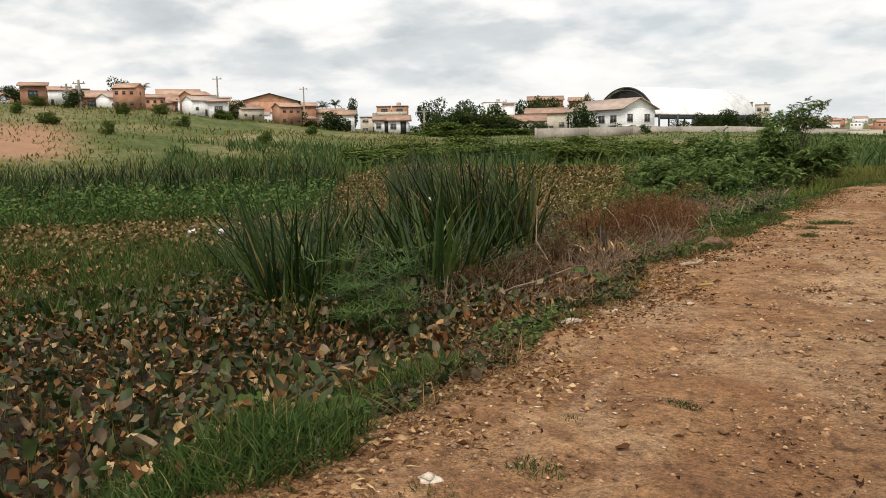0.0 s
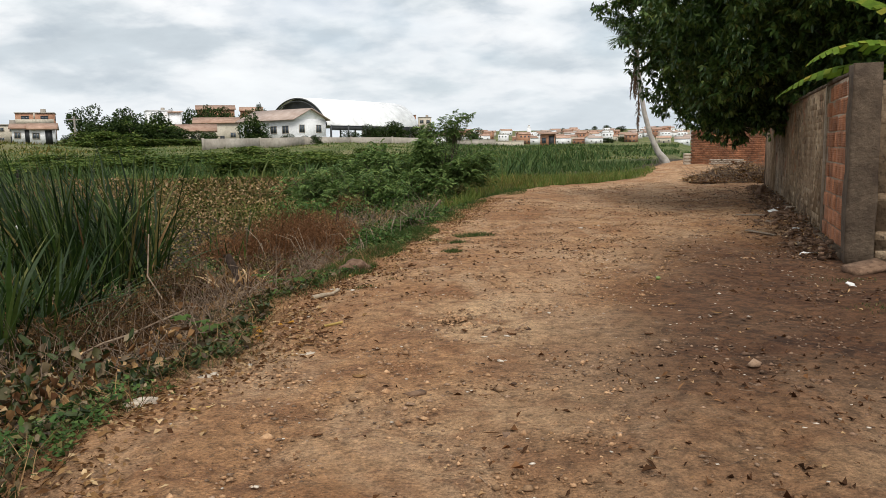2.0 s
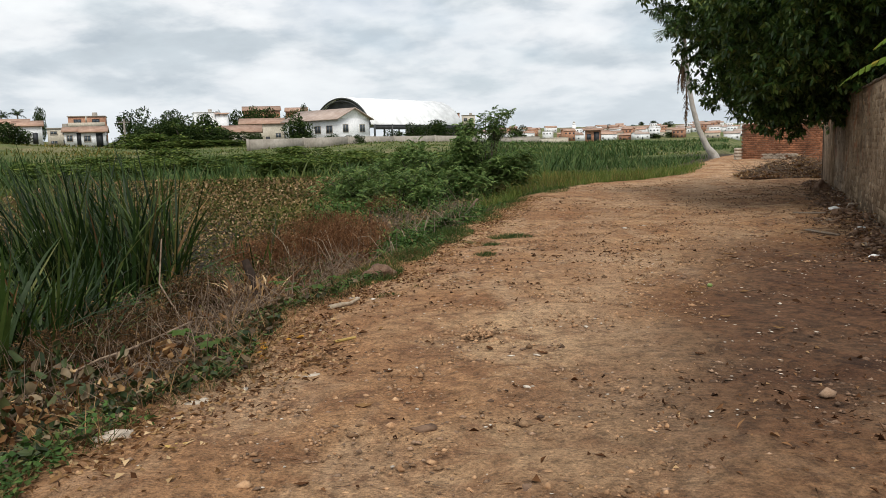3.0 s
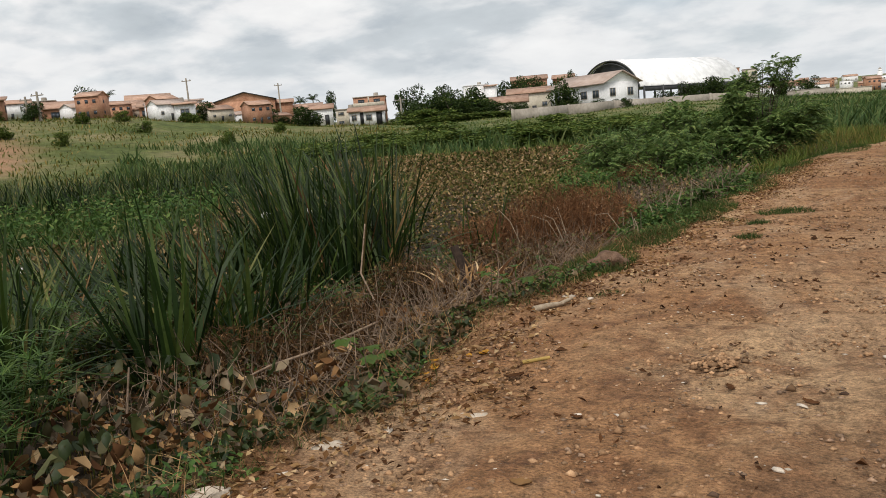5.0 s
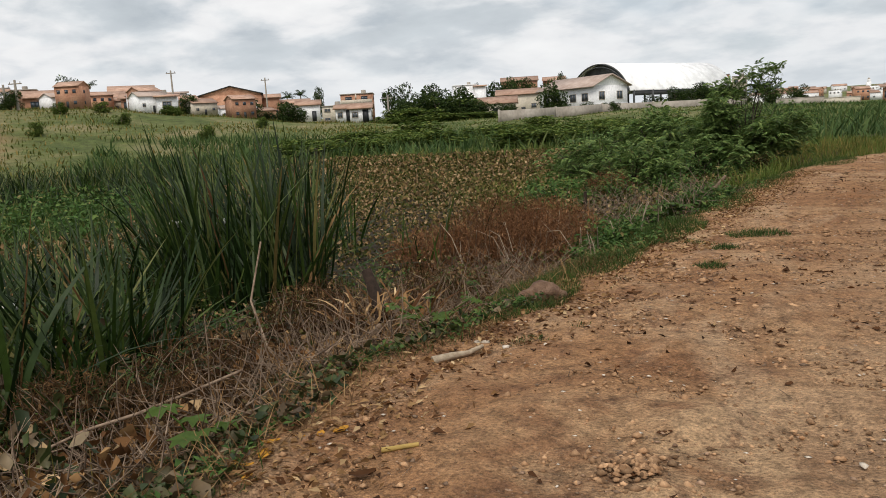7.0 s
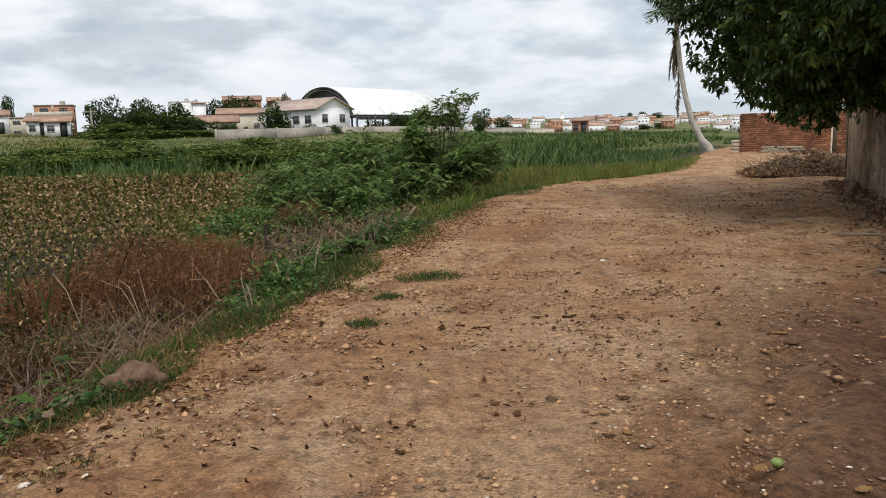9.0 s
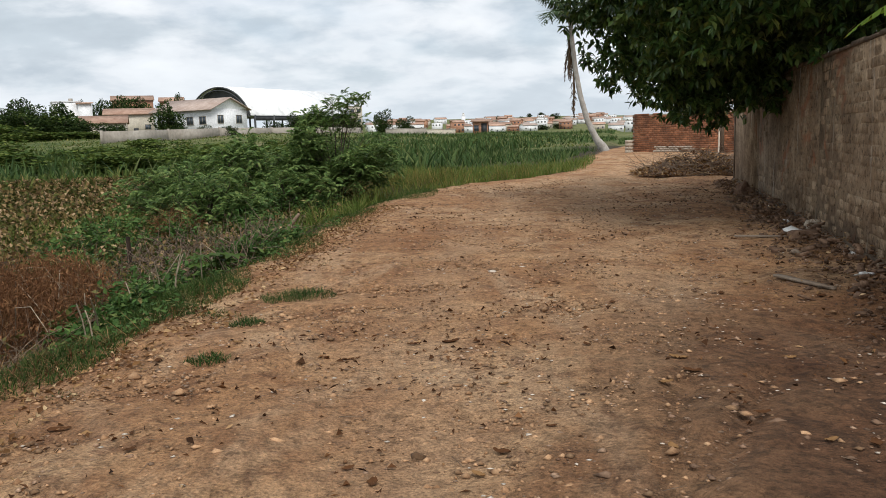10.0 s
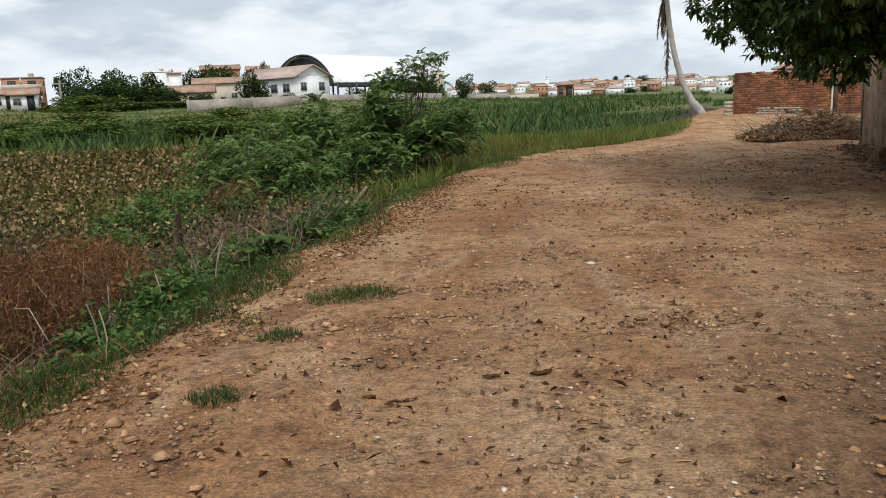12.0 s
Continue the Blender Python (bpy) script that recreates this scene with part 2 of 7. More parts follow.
M_BANANA = leafy("banana_leaf", [(0.0, (0.085, 0.17, 0.025)), (0.6, (0.14, 0.235, 0.035)), (0.9, (0.22, 0.29, 0.05)), (1.0, (0.33, 0.30, 0.06))], 0.4, 0.35)
M_PALM = leafy("palm_leaflet", [(0.0, (0.022, 0.048, 0.018)), (0.7, (0.045, 0.082, 0.030)), (1.0, (0.09, 0.11, 0.05))], 0.45, 0.2)
M_SHRUB = leafy("far_shrub_leaf", [(0.0, (0.044, 0.086, 0.022)), (0.5, (0.077, 0.132, 0.033)), (1.0, (0.150, 0.192, 0.055))], 0.7, 0.25)
M_TREE = leafy("far_tree_leaf", [(0.0, (0.016, 0.036, 0.012)), (0.5, (0.030, 0.060, 0.018)), (1.0, (0.065, 0.100, 0.030))], 0.6, 0.2)
M_SEDGE = leafy("sedge_leaf", [(0.0, (0.028, 0.070, 0.018)), (0.7, (0.055, 0.112, 0.030)), (1.0, (0.105, 0.165, 0.050))], 0.45, 0.25)
M_DRYSHRUB = leafy("dry_red_twig", [(0.0, (0.101, 0.048, 0.026)), (0.6, (0.178, 0.090, 0.051)), (1.0, (0.293, 0.170, 0.103))], 0.8, 0.15)
M_DRYWEED = leafy("dry_weed", [(0.0, (0.040, 0.024, 0.013)), (0.6, (0.085, 0.050, 0.027)), (1.0, (0.200, 0.125, 0.070))], 0.8, 0.15)
M_STRAW = leafy("straw", [(0.0, (0.070, 0.040, 0.021)), (0.6, (0.150, 0.088, 0.046)), (1.0, (0.330, 0.230, 0.140))], 0.8, 0.15)
M_DEADLEAF = leafy("dead_leaf", [(0.0, (0.072, 0.033, 0.017)), (0.45, (0.176, 0.098, 0.049)), (0.8, (0.320, 0.211, 0.120)), (1.0, (0.544, 0.429, 0.307))], 0.75, 0.15)
M_YELLOW = leafy("yellow_peel", [(0.0, (0.42, 0.19, 0.03)), (1.0, (0.62, 0.36, 0.07))], 0.5, 0.2)
M_TWIG = plain("dead_twig", (0.11, 0.070, 0.046), (0.29, 0.21, 0.145), 14, 0.85, 0.4, 0.004, island_var=0.35)
M_HEAPWOOD = plain("grey_dead_wood", (0.105, 0.073, 0.05), (0.25, 0.185, 0.135), 12, 0.9, 0.4, 0.004, island_var=0.4)
M_STUMP = plain("weathered_stump", (0.020, 0.013, 0.009), (0.055, 0.034, 0.023), 20, 0.9, 0.6, 0.006)
M_BARK = plain("bark", (0.055, 0.042, 0.032), (0.13, 0.10, 0.078), 9, 0.9, 0.7, 0.015)
M_PALMBARK = plain("palm_bark", (0.27, 0.245, 0.21), (0.44, 0.41, 0.37), 3, 0.85, 0.5, 0.03)
M_STONE = plain("pebble", (0.20, 0.12, 0.072), (0.35, 0.235, 0.155), 30, 0.85, 0.4, 0.004, island_var=0.5)
M_PALESTONE = plain("pale_stone", (0.36, 0.29, 0.215), (0.54, 0.46, 0.37), 18, 0.8, 0.4, 0.005, obj_var=0.15)
M_CHIP = plain("white_chip", (0.44, 0.36, 0.28), (0.68, 0.60, 0.50), 40, 0.7, 0.2, 0.002, island_var=0.2)
M_ROCK = plain("red_rock", (0.105, 0.058, 0.036), (0.235, 0.145, 0.095), 14, 0.95, 0.9, 0.02)
M_RUBBLE = plain("rubble", (0.085, 0.046, 0.027), (0.25, 0.155, 0.098), 12, 0.9, 0.5, 0.01, island_var=0.45)
M_BRICK = plain("hollow_brick", (0.22, 0.10, 0.055), (0.47, 0.205, 0.105), 6, 0.9, 0.7, 0.01, obj_var=0.3, island_var=0.0)
M_BRICKS = plain("joined_brick", (0.135, 0.062, 0.036), (0.42, 0.185, 0.095), 1.4, 0.9, 0.6, 0.01, island_var=0.3)
M_MORTAR = plain("mortar", (0.22, 0.17, 0.125), (0.36, 0.29, 0.22), 8, 0.95, 0.7, 0.012)
M_CONCRETE = plain("concrete", (0.060, 0.041, 0.028), (0.150, 0.110, 0.075), 3.5, 0.92, 0.9, 0.03)
M_WHITE = plain("white_render", (0.80, 0.80, 0.80), (0.88, 0.88, 0.88), 0.7, 0.8, 0.15, 0.01)
M_CREAM = plain("cream_render", (0.50, 0.44, 0.35), (0.63, 0.57, 0.47), 0.7, 0.85, 0.2, 0.01)
M_GREYWALL = plain("grey_render", (0.29, 0.255, 0.21), (0.43, 0.385, 0.33), 0.35, 0.9, 0.3, 0.02)
M_FARBRICK = plain("far_brick", (0.34, 0.16, 0.095), (0.50, 0.28, 0.18), 0.8, 0.9, 0.3, 0.02, obj_var=0.18)
M_TILE = plain("clay_tile", (0.34, 0.20, 0.14), (0.52, 0.35, 0.26), 1.2, 0.9, 0.5, 0.04, obj_var=0.2)
M_TILEGREY = plain("weathered_tile", (0.37, 0.27, 0.22), (0.52, 0.42, 0.36), 0.9, 0.9, 0.5, 0.04)
M_SHEET = plain("white_sheet_metal", (0.88, 0.88, 0.88), (0.93, 0.93, 0.93), 0.1, 0.55, 0.1, 0.01, 0.4)
M_DARK = plain("dark_opening", (0.020, 0.022, 0.025), (0.045, 0.047, 0.05), 1.0, 0.5, 0.1, 0.01)
M_DARKSTEEL = plain("dark_steel", (0.045, 0.047, 0.052), (0.085, 0.087, 0.09), 0.7, 0.5, 0.2, 0.01)
M_GLASS = plain("window_glass", (0.05, 0.065, 0.085), (0.09, 0.11, 0.13), 0.6, 0.12, 0.02, 0.01, 0.6)
M_WOODGREY = plain("grey_wood", (0.17, 0.125, 0.09), (0.31, 0.24, 0.175), 12, 0.85, 0.5, 0.005)
M_PLASTIC = plain("white_litter", (0.70, 0.68, 0.64), (0.84, 0.83, 0.80), 20, 0.5, 0.3, 0.006)


def wall_coat():
    """Rough slurry over bricks: grey brown, worn through to the clay low down and in spots."""
    n = Nodes("slurried_brick")
    p = n.pos()
    f = n.noise(p, 1.6, 6, 0.62, 0.5)
    c = n.ramp(f, [(0.30, (0.115, 0.076, 0.047)), (0.50, (0.230, 0.162, 0.102)), (0.70, (0.345, 0.260, 0.172))])
    c = n.mix(1.0, c, n.ramp(n.island(), [(0.0, 0.82), (1.0, 1.15)]), "MULTIPLY")
    c = n.mix(1.0, c, n.ramp(n.noise(p, 16, 6, 0.75), [(0.36, 0.35), (0.47, 1.0), (0.66, 1.3)]), "MULTIPLY")
    bare = n.math("MULTIPLY", n.ramp(n.noise(p, 0.9, 5, 0.6, 0.8), [(0.58, 0.0), (0.64, 1.0)]), 0.7)
    c = n.mix(bare, c, n.mix(n.noise(p, 7, 4), (0.20, 0.075, 0.036), (0.33, 0.14, 0.07)))
    runs = n.noise(p, 1.0, 4, 0.6, 0.2, (3.0, 3.0, 0.25))
    c = n.mix(n.ramp(runs, [(0.61, 0.0), (0.65, 0.65)]), c, (0.42, 0.37, 0.30))
    n.bump(n.math("ADD", n.noise(p, 9, 6, 0.7), n.math("MULTIPLY", f, 1.5)), 1.0, 0.035)
    return n.done(c, 0.95, 0.2)


M_COAT = wall_coat()
M_FRUIT = plain("green_fruit_skin", (0.14, 0.20, 0.05), (0.24, 0.30, 0.10), 30, 0.45, 0.15, 0.002)
M_STALK = plain("pale_stalk", (0.22, 0.16, 0.105), (0.44, 0.36, 0.26), 25, 0.85, 0.3, 0.003)
M_CLOD = plain("dirt_clod", (0.22, 0.115, 0.055), (0.42, 0.26, 0.145), 20, 0.95, 0.4, 0.004, island_var=0.6)

# ---- geometry helpers ----
rng = np.random.default_rng(7)


def as_mesh(name, pieces, mat, smooth=False):
    """A mesh from pieces (vertices n x 3, faces m x k), joined."""
    me = bpy.data.meshes.new(name)
    vs, loops, starts, totals, base, at = [], [], [], [], 0, 0
    for v, f in pieces:
        v, f = np.asarray(v, np.float32), np.asarray(f, np.int32)
        vs.append(v)
        loops.append((f + base).ravel())
        starts.append(at + np.arange(len(f)) * f.shape[1])
        totals.append(np.full(len(f), f.shape[1]))
        base += len(v)
        at += f.size
    vs, loops, starts, totals = np.concatenate(vs), np.concatenate(loops), np.concatenate(starts), np.concatenate(totals)
    me.vertices.add(len(vs))
    me.vertices.foreach_set("co", vs.ravel())
    me.loops.add(len(loops))
    me.loops.foreach_set("vertex_index", loops.astype(np.int32))
    me.polygons.add(len(starts))
    me.polygons.foreach_set("loop_start", starts.astype(np.int32))
    me.polygons.foreach_set("loop_total", totals.astype(np.int32))
    if smooth:
        me.polygons.foreach_set("use_smooth", np.ones(len(starts), bool))
    me.update(calc_edges=True)
    me.materials.append(mat)
    return me


def part(name, pieces, mat, parent, label="", smooth=False):
    ob = new(name, as_mesh(name, pieces, mat, smooth))
    ob.parent = parent
    return tagged(ob, label)


def thing(name, pieces, mat, label, category, group="", kind="", smooth=False):
    return tagged(new(name, as_mesh(name, pieces, mat, smooth)), label, category, group, kind)


def empty(name, label, category, group="", at=(0, 0, 0), turn=0.0, kind=""):
    ob = tagged(new(name), label, category, group, kind)
    ob.matrix_basis = pose(*at, 0, 0, turn)
    return ob


BOX_F = np.array([(0, 3, 2, 1), (4, 5, 6, 7), (0, 1, 5, 4), (1, 2, 6, 5), (2, 3, 7, 6), (3, 0, 4, 7)])


def box(x0, x1, y0, y1, z0, z1):
    return np.array([(x0, y0, z0), (x1, y0, z0), (x1, y1, z0), (x0, y1, z0), (x0, y0, z1), (x1, y0, z1), (x1, y1, z1), (x0, y1, z1)], float), BOX_F


def shift(piece, by):
    return piece[0] + np.asarray(by), piece[1]


def spun(piece, deg, by=(0, 0, 0)):
    c, s = math.cos(radians(deg)), math.sin(radians(deg))
    v = piece[0]
    return np.column_stack([v[:, 0] * c - v[:, 1] * s, v[:, 0] * s + v[:, 1] * c, v[:, 2]]) + np.asarray(by), piece[1]


def tube(points, radii, sides=7, cap=True):
    """A tapered tube along a line of points."""
    p, r = np.asarray(points, float), np.asarray(radii, float) * np.ones(len(points))
    t = np.gradient(p, axis=0)
    t /= np.linalg.norm(t, axis=1)[:, None] + 1e-9
    ref = np.where(np.abs(t[:, 2:3]) > 0.9, [[1.0, 0, 0]], [[0, 0, 1.0]])
    u = np.cross(t, ref)
    u /= np.linalg.norm(u, axis=1)[:, None] + 1e-9
    w = np.cross(t, u)
    a = np.linspace(0, 2 * np.pi, sides, endpoint=False)
    v = p[:, None] + r[:, None, None] * (u[:, None] * np.cos(a)[None, :, None] + w[:, None] * np.sin(a)[None, :, None])
    n = len(p)
    i, j = np.meshgrid(np.arange(n - 1), np.arange(sides), indexing="ij")
    k = (j + 1) % sides
    f = np.stack([i * sides + j, i * sides + k, (i + 1) * sides + k, (i + 1) * sides + j], -1).reshape(-1, 4)
    v = v.reshape(-1, 3)
    if cap:
        v = np.vstack([v, p[:1], p[-1:]])
        a0, a1 = n * sides, n * sides + 1
        j = np.arange(sides)
        k = (j + 1) % sides
        f = np.vstack([f, np.column_stack([np.full(sides, a0), k, j, j]), np.column_stack([np.full(sides, a1), (n - 1) * sides + j, (n - 1) * sides + k, (n - 1) * sides + k])])
        tri0 = f[-2 * sides:][:, :3]
        return [(v, f[: -2 * sides]), (v[[a0, *range(sides)]], np.column_stack([np.zeros(sides, int), 1 + k, 1 + j])), (v[[a1, *range((n - 1) * sides, n * sides)]], np.column_stack([np.zeros(sides, int), 1 + j, 1 + k]))]
    return [(v, f)]


def blades(base, az, lean, length, width, bend, segs=4, taper=0.8, twist=None):
    """Ribbons: grass, reeds, straps. lean and bend in radians, from upright and along the length."""
    base = np.asarray(base, float)
    n = len(base)
    az, lean, length, width, bend = (np.broadcast_to(np.asarray(q, float), n) for q in (az, lean, length, width, bend))
    twist = rng.uniform(-0.9, 0.9, n) if twist is None else np.broadcast_to(twist, n)
    out = np.column_stack([np.sin(az), np.cos(az), np.zeros(n)])
    side = np.column_stack([np.cos(az + twist), -np.sin(az + twist), np.zeros(n)])
    rows, at = [], base.copy()
    for s in range(segs + 1):
        t = s / segs
        w = width * (0.55 + 0.45 * min(1, t * 4)) * max(0.04, (1 - t) ** 0.55 if taper > 0.5 else (1 - t ** 3))
        rows += [at - side * w[:, None] / 2, at + side * w[:, None] / 2]
        a = lean + bend * (t + 0.5 / segs)
        at = at + (out * np.sin(a)[:, None] + np.array([0, 0, 1.0]) * np.cos(a)[:, None]) * (length / segs)[:, None]
    v = np.stack(rows, 1).reshape(-1, 3)
    k = 2 * (segs + 1)
    f = np.concatenate([np.array([[2 * s, 2 * s + 1, 2 * s + 3, 2 * s + 2]]) for s in range(segs)])
    f = (np.arange(n)[:, None, None] * k + f[None]).reshape(-1, 4)
    return v, f


def leaves(pos, az, pitch, length, width, fold=0.25, roll=None):
    """Pointed leaves, folded along the rib; pitch in radians above the level."""
    pos = np.asarray(pos, float)
    n = len(pos)
    az, pitch, length, width = (np.broadcast_to(np.asarray(q, float), n) for q in (az, pitch, length, width))
    roll = rng.normal(0, 0.5, n) if roll is None else np.broadcast_to(roll, n)
    d = np.column_stack([np.sin(az) * np.cos(pitch), np.cos(az) * np.cos(pitch), np.sin(pitch)])
    s = np.column_stack([np.cos(az), -np.sin(az), np.zeros(n)])
    up = np.cross(s, d)
    s, up = s * np.cos(roll)[:, None] + up * np.sin(roll)[:, None], up * np.cos(roll)[:, None] - s * np.sin(roll)[:, None]
    m = pos + d * (length * 0.45)[:, None] + up * (width * fold)[:, None]
    v = np.stack([pos, m - s * width[:, None] / 2, pos + d * length[:, None], m + s * width[:, None] / 2], 1).reshape(-1, 3)
    f = (np.arange(n)[:, None, None] * 4 + np.array([[0, 2, 1], [0, 3, 2]])[None]).reshape(-1, 3)
    return v, f


def pads(pos, az, pitch, radius, cup=0.3, rim=8, crumple=0.12):
    """Round cupped leaves, tilted, with an uneven rim."""
    pos = np.asarray(pos, float)
    n = len(pos)
    az, pitch, radius, cup = (np.broadcast_to(np.asarray(q, float), n) for q in (az, pitch, radius, cup))
    d = np.column_stack([np.sin(az) * np.cos(pitch), np.cos(az) * np.cos(pitch), np.sin(pitch)])
    s = np.column_stack([np.cos(az), -np.sin(az), np.zeros(n)])
    up = np.cross(s, d)
    a = np.linspace(0, 2 * np.pi, rim, endpoint=False) + 0.3
    rr = radius[:, None] * (1 + rng.uniform(-crumple, crumple, (n, rim))) * (1 - 0.12 * np.cos(a))[None]
    lift = radius[:, None] * (cup[:, None] + rng.uniform(-crumple * 1.6, crumple * 1.6, (n, rim)))
    ring = pos[:, None] + d[:, None] * (rr * np.cos(a))[..., None] * 1.3 + s[:, None] * (rr * np.sin(a))[..., None] * 0.82 + up[:, None] * lift[..., None]
    v = np.concatenate([pos[:, None], ring], 1).reshape(-1, 3)
    j = np.arange(rim)
    f = np.column_stack([np.zeros(rim, int), 1 + j, 1 + (j + 1) % rim])
    f = (np.arange(n)[:, None, None] * (rim + 1) + f[None]).reshape(-1, 3)
    return v, f


def twigs(a, b, r):
    """Many thin three-sided sticks from a to b."""
    a, b = np.asarray(a, float), np.asarray(b, float)
    n = len(a)
    r = np.broadcast_to(r, n)
    t = (b - a) / (np.linalg.norm(b - a, axis=1)[:, None] + 1e-9)
    ref = np.where(np.abs(t[:, 2:3]) > 0.9, [[1.0, 0, 0]], [[0, 0, 1.0]])
    u = np.cross(t, ref)
    u /= np.linalg.norm(u, axis=1)[:, None] + 1e-9
    w = np.cross(t, u)
    rows = []
    for end, k in ((a, 1.0), (b, 0.45)):
        for g in (0, 2.094, 4.189):
            rows.append(end + (u * math.cos(g) + w * math.sin(g)) * (r * k)[:, None])
    v = np.stack(rows, 1).reshape(-1, 3)
    f = np.array([[0, 1, 4, 3], [1, 2, 5, 4], [2, 0, 3, 5]])
    return v, (np.arange(n)[:, None, None] * 6 + f[None]).reshape(-1, 4)


def bent_twigs(start, az, lean, length, r, kinks=3, wander=0.5):
    """Sticks that change direction, as chained short pieces."""
    n = len(start)
    az, lean, length = (np.broadcast_to(np.asarray(q, float), n).copy() for q in (az, lean, length))
    at, out = np.asarray(start, float), []
    for k in range(kinks):
        d = np.column_stack([np.sin(az) * np.sin(lean), np.cos(az) * np.sin(lean), np.cos(lean)])
        nxt = at + d * (length / kinks)[:, None]
        out.append(twigs(at, nxt, r * (1 - 0.25 * k)))
        at = nxt
        az += rng.normal(0, wander, n)
        lean += rng.normal(0, wander * 0.7, n)
    return out


def stones(pos, size, flat=0.55):
    """Angular pebbles: squashed, jittered octahedra with eight faces."""
    pos = np.asarray(pos, float)
    n = len(pos)
    size = np.broadcast_to(size, n)
    o = np.array([(1, 0, 0), (0, 1, 0), (-1, 0, 0), (0, -1, 0), (0, 0, 1), (0, 0, -1)], float)
    a = rng.uniform(0, 6.283, n)
    jit = 1 + rng.uniform(-0.35, 0.35, (n, 6, 3))
    v = o[None] * jit + rng.uniform(-0.2, 0.2, (n, 6, 3))
    x = v[..., 0] * np.cos(a)[:, None] - v[..., 1] * np.sin(a)[:, None]
    y = v[..., 0] * np.sin(a)[:, None] + v[..., 1] * np.cos(a)[:, None]
    v = np.stack([x * rng.uniform(0.8, 1.5, n)[:, None], y, v[..., 2] * flat], -1) * size[:, None, None] + pos[:, None]
    f = np.array([(0, 1, 4), (1, 2, 4), (2, 3, 4), (3, 0, 4), (1, 0, 5), (2, 1, 5), (3, 2, 5), (0, 3, 5)])
    return v.reshape(-1, 3), (np.arange(n)[:, None, None] * 6 + f[None]).reshape(-1, 3)


def shards(pos, size):
    """Broken masonry: tilted boxes with uneven corners."""
    pos = np.asarray(pos, float)
    n = len(pos)
    o = np.array([(-1, -1, -1), (1, -1, -1), (1, 1, -1), (-1, 1, -1), (-1, -1, 1), (1, -1, 1), (1, 1, 1), (-1, 1, 1)], float)
    v = o[None] * rng.uniform(0.55, 1.1, (n, 8, 3)) * np.column_stack([rng.uniform(0.8, 1.5, n), rng.uniform(0.5, 0.9, n), rng.uniform(0.2, 0.55, n)])[:, None]
    tilt, a = rng.normal(0, 0.35, n)[:, None], rng.uniform(0, 6.283, n)[:, None]
    x, z = v[..., 0] * np.cos(tilt) - v[..., 2] * np.sin(tilt), v[..., 0] * np.sin(tilt) + v[..., 2] * np.cos(tilt)
    v = np.stack([x * np.cos(a) - v[..., 1] * np.sin(a), x * np.sin(a) + v[..., 1] * np.cos(a), z], -1) * np.broadcast_to(size, n)[:, None, None] + pos[:, None]
    f = np.array([(3, 2, 1, 0), (4, 5, 6, 7), (0, 1, 5, 4), (1, 2, 6, 5), (2, 3, 7, 6), (3, 0, 4, 7)])
    return v.reshape(-1, 3), (np.arange(n)[:, None, None] * 8 + f[None]).reshape(-1, 4)


def lump(size, flat=0.6, rough=0.25, cuts=2, seed=0):
    """One rock as an uneven ball."""
    bm = bmesh.new()
    bmesh.ops.create_icosphere(bm, subdivisions=cuts, radius=1)
    for v in bm.verts:
        k = 1 + rough * noise.noise(v.co * 1.3 + Vector((seed * 3.7, 0, 0))) * 2 + rough * 0.4 * noise.noise(v.co * 4 + Vector((0, seed, 0)))
        v.co = Vector((v.co.x * size[0] * k, v.co.y * size[1] * k, v.co.z * size[2] * k * flat if v.co.z < 0 else v.co.z * size[2] * k))
    vs, fs = np.array([v.co[:] for v in bm.verts]), np.array([[q.index for q in f.verts] for f in bm.faces])
    bm.free()
    return vs, fs


# ---- lie of the land ----
def step(v, a, b):
    t = np.clip((np.asarray(v, float) - a) / (b - a), 0, 1)
    return t * t * (3 - 2 * t)


EDGE_Y = (-60, -6, 1.7, 4, 6, 8, 11, 14, 17, 20, 24, 27, 29, 32, 35, 40, 52, 70, 120, 3000)
EDGE_X = (0.0, 0.75, 0.82, 0.9, 1.06, 1.0, 1.38, 1.68, 1.92, 2.25, 2.85, 3.8, 5.3, 8.0, 9.2, 10.3, 13.6, 20, 40, 1500)


def edge(y):
    """Where the dirt road's border with the swamp runs."""
    y = np.asarray(y, float)
    return np.interp(y, EDGE_Y, EDGE_X) + 0.10 * np.sin(y * 2.1 + 0.5) + 0.06 * np.sin(y * 5.3)


HILL_AZ = (-180, -90, -70, -57, -50, -44, -36, -29, -21, -10, 0, 25, 90, 180)
HILL_H = (1.0, 5.6, 6.4, 6.5, 6.0, 4.9, 2.9, 1.7, 1.6, 1.8, 0.9, 0.3, 0.2, 1.0)


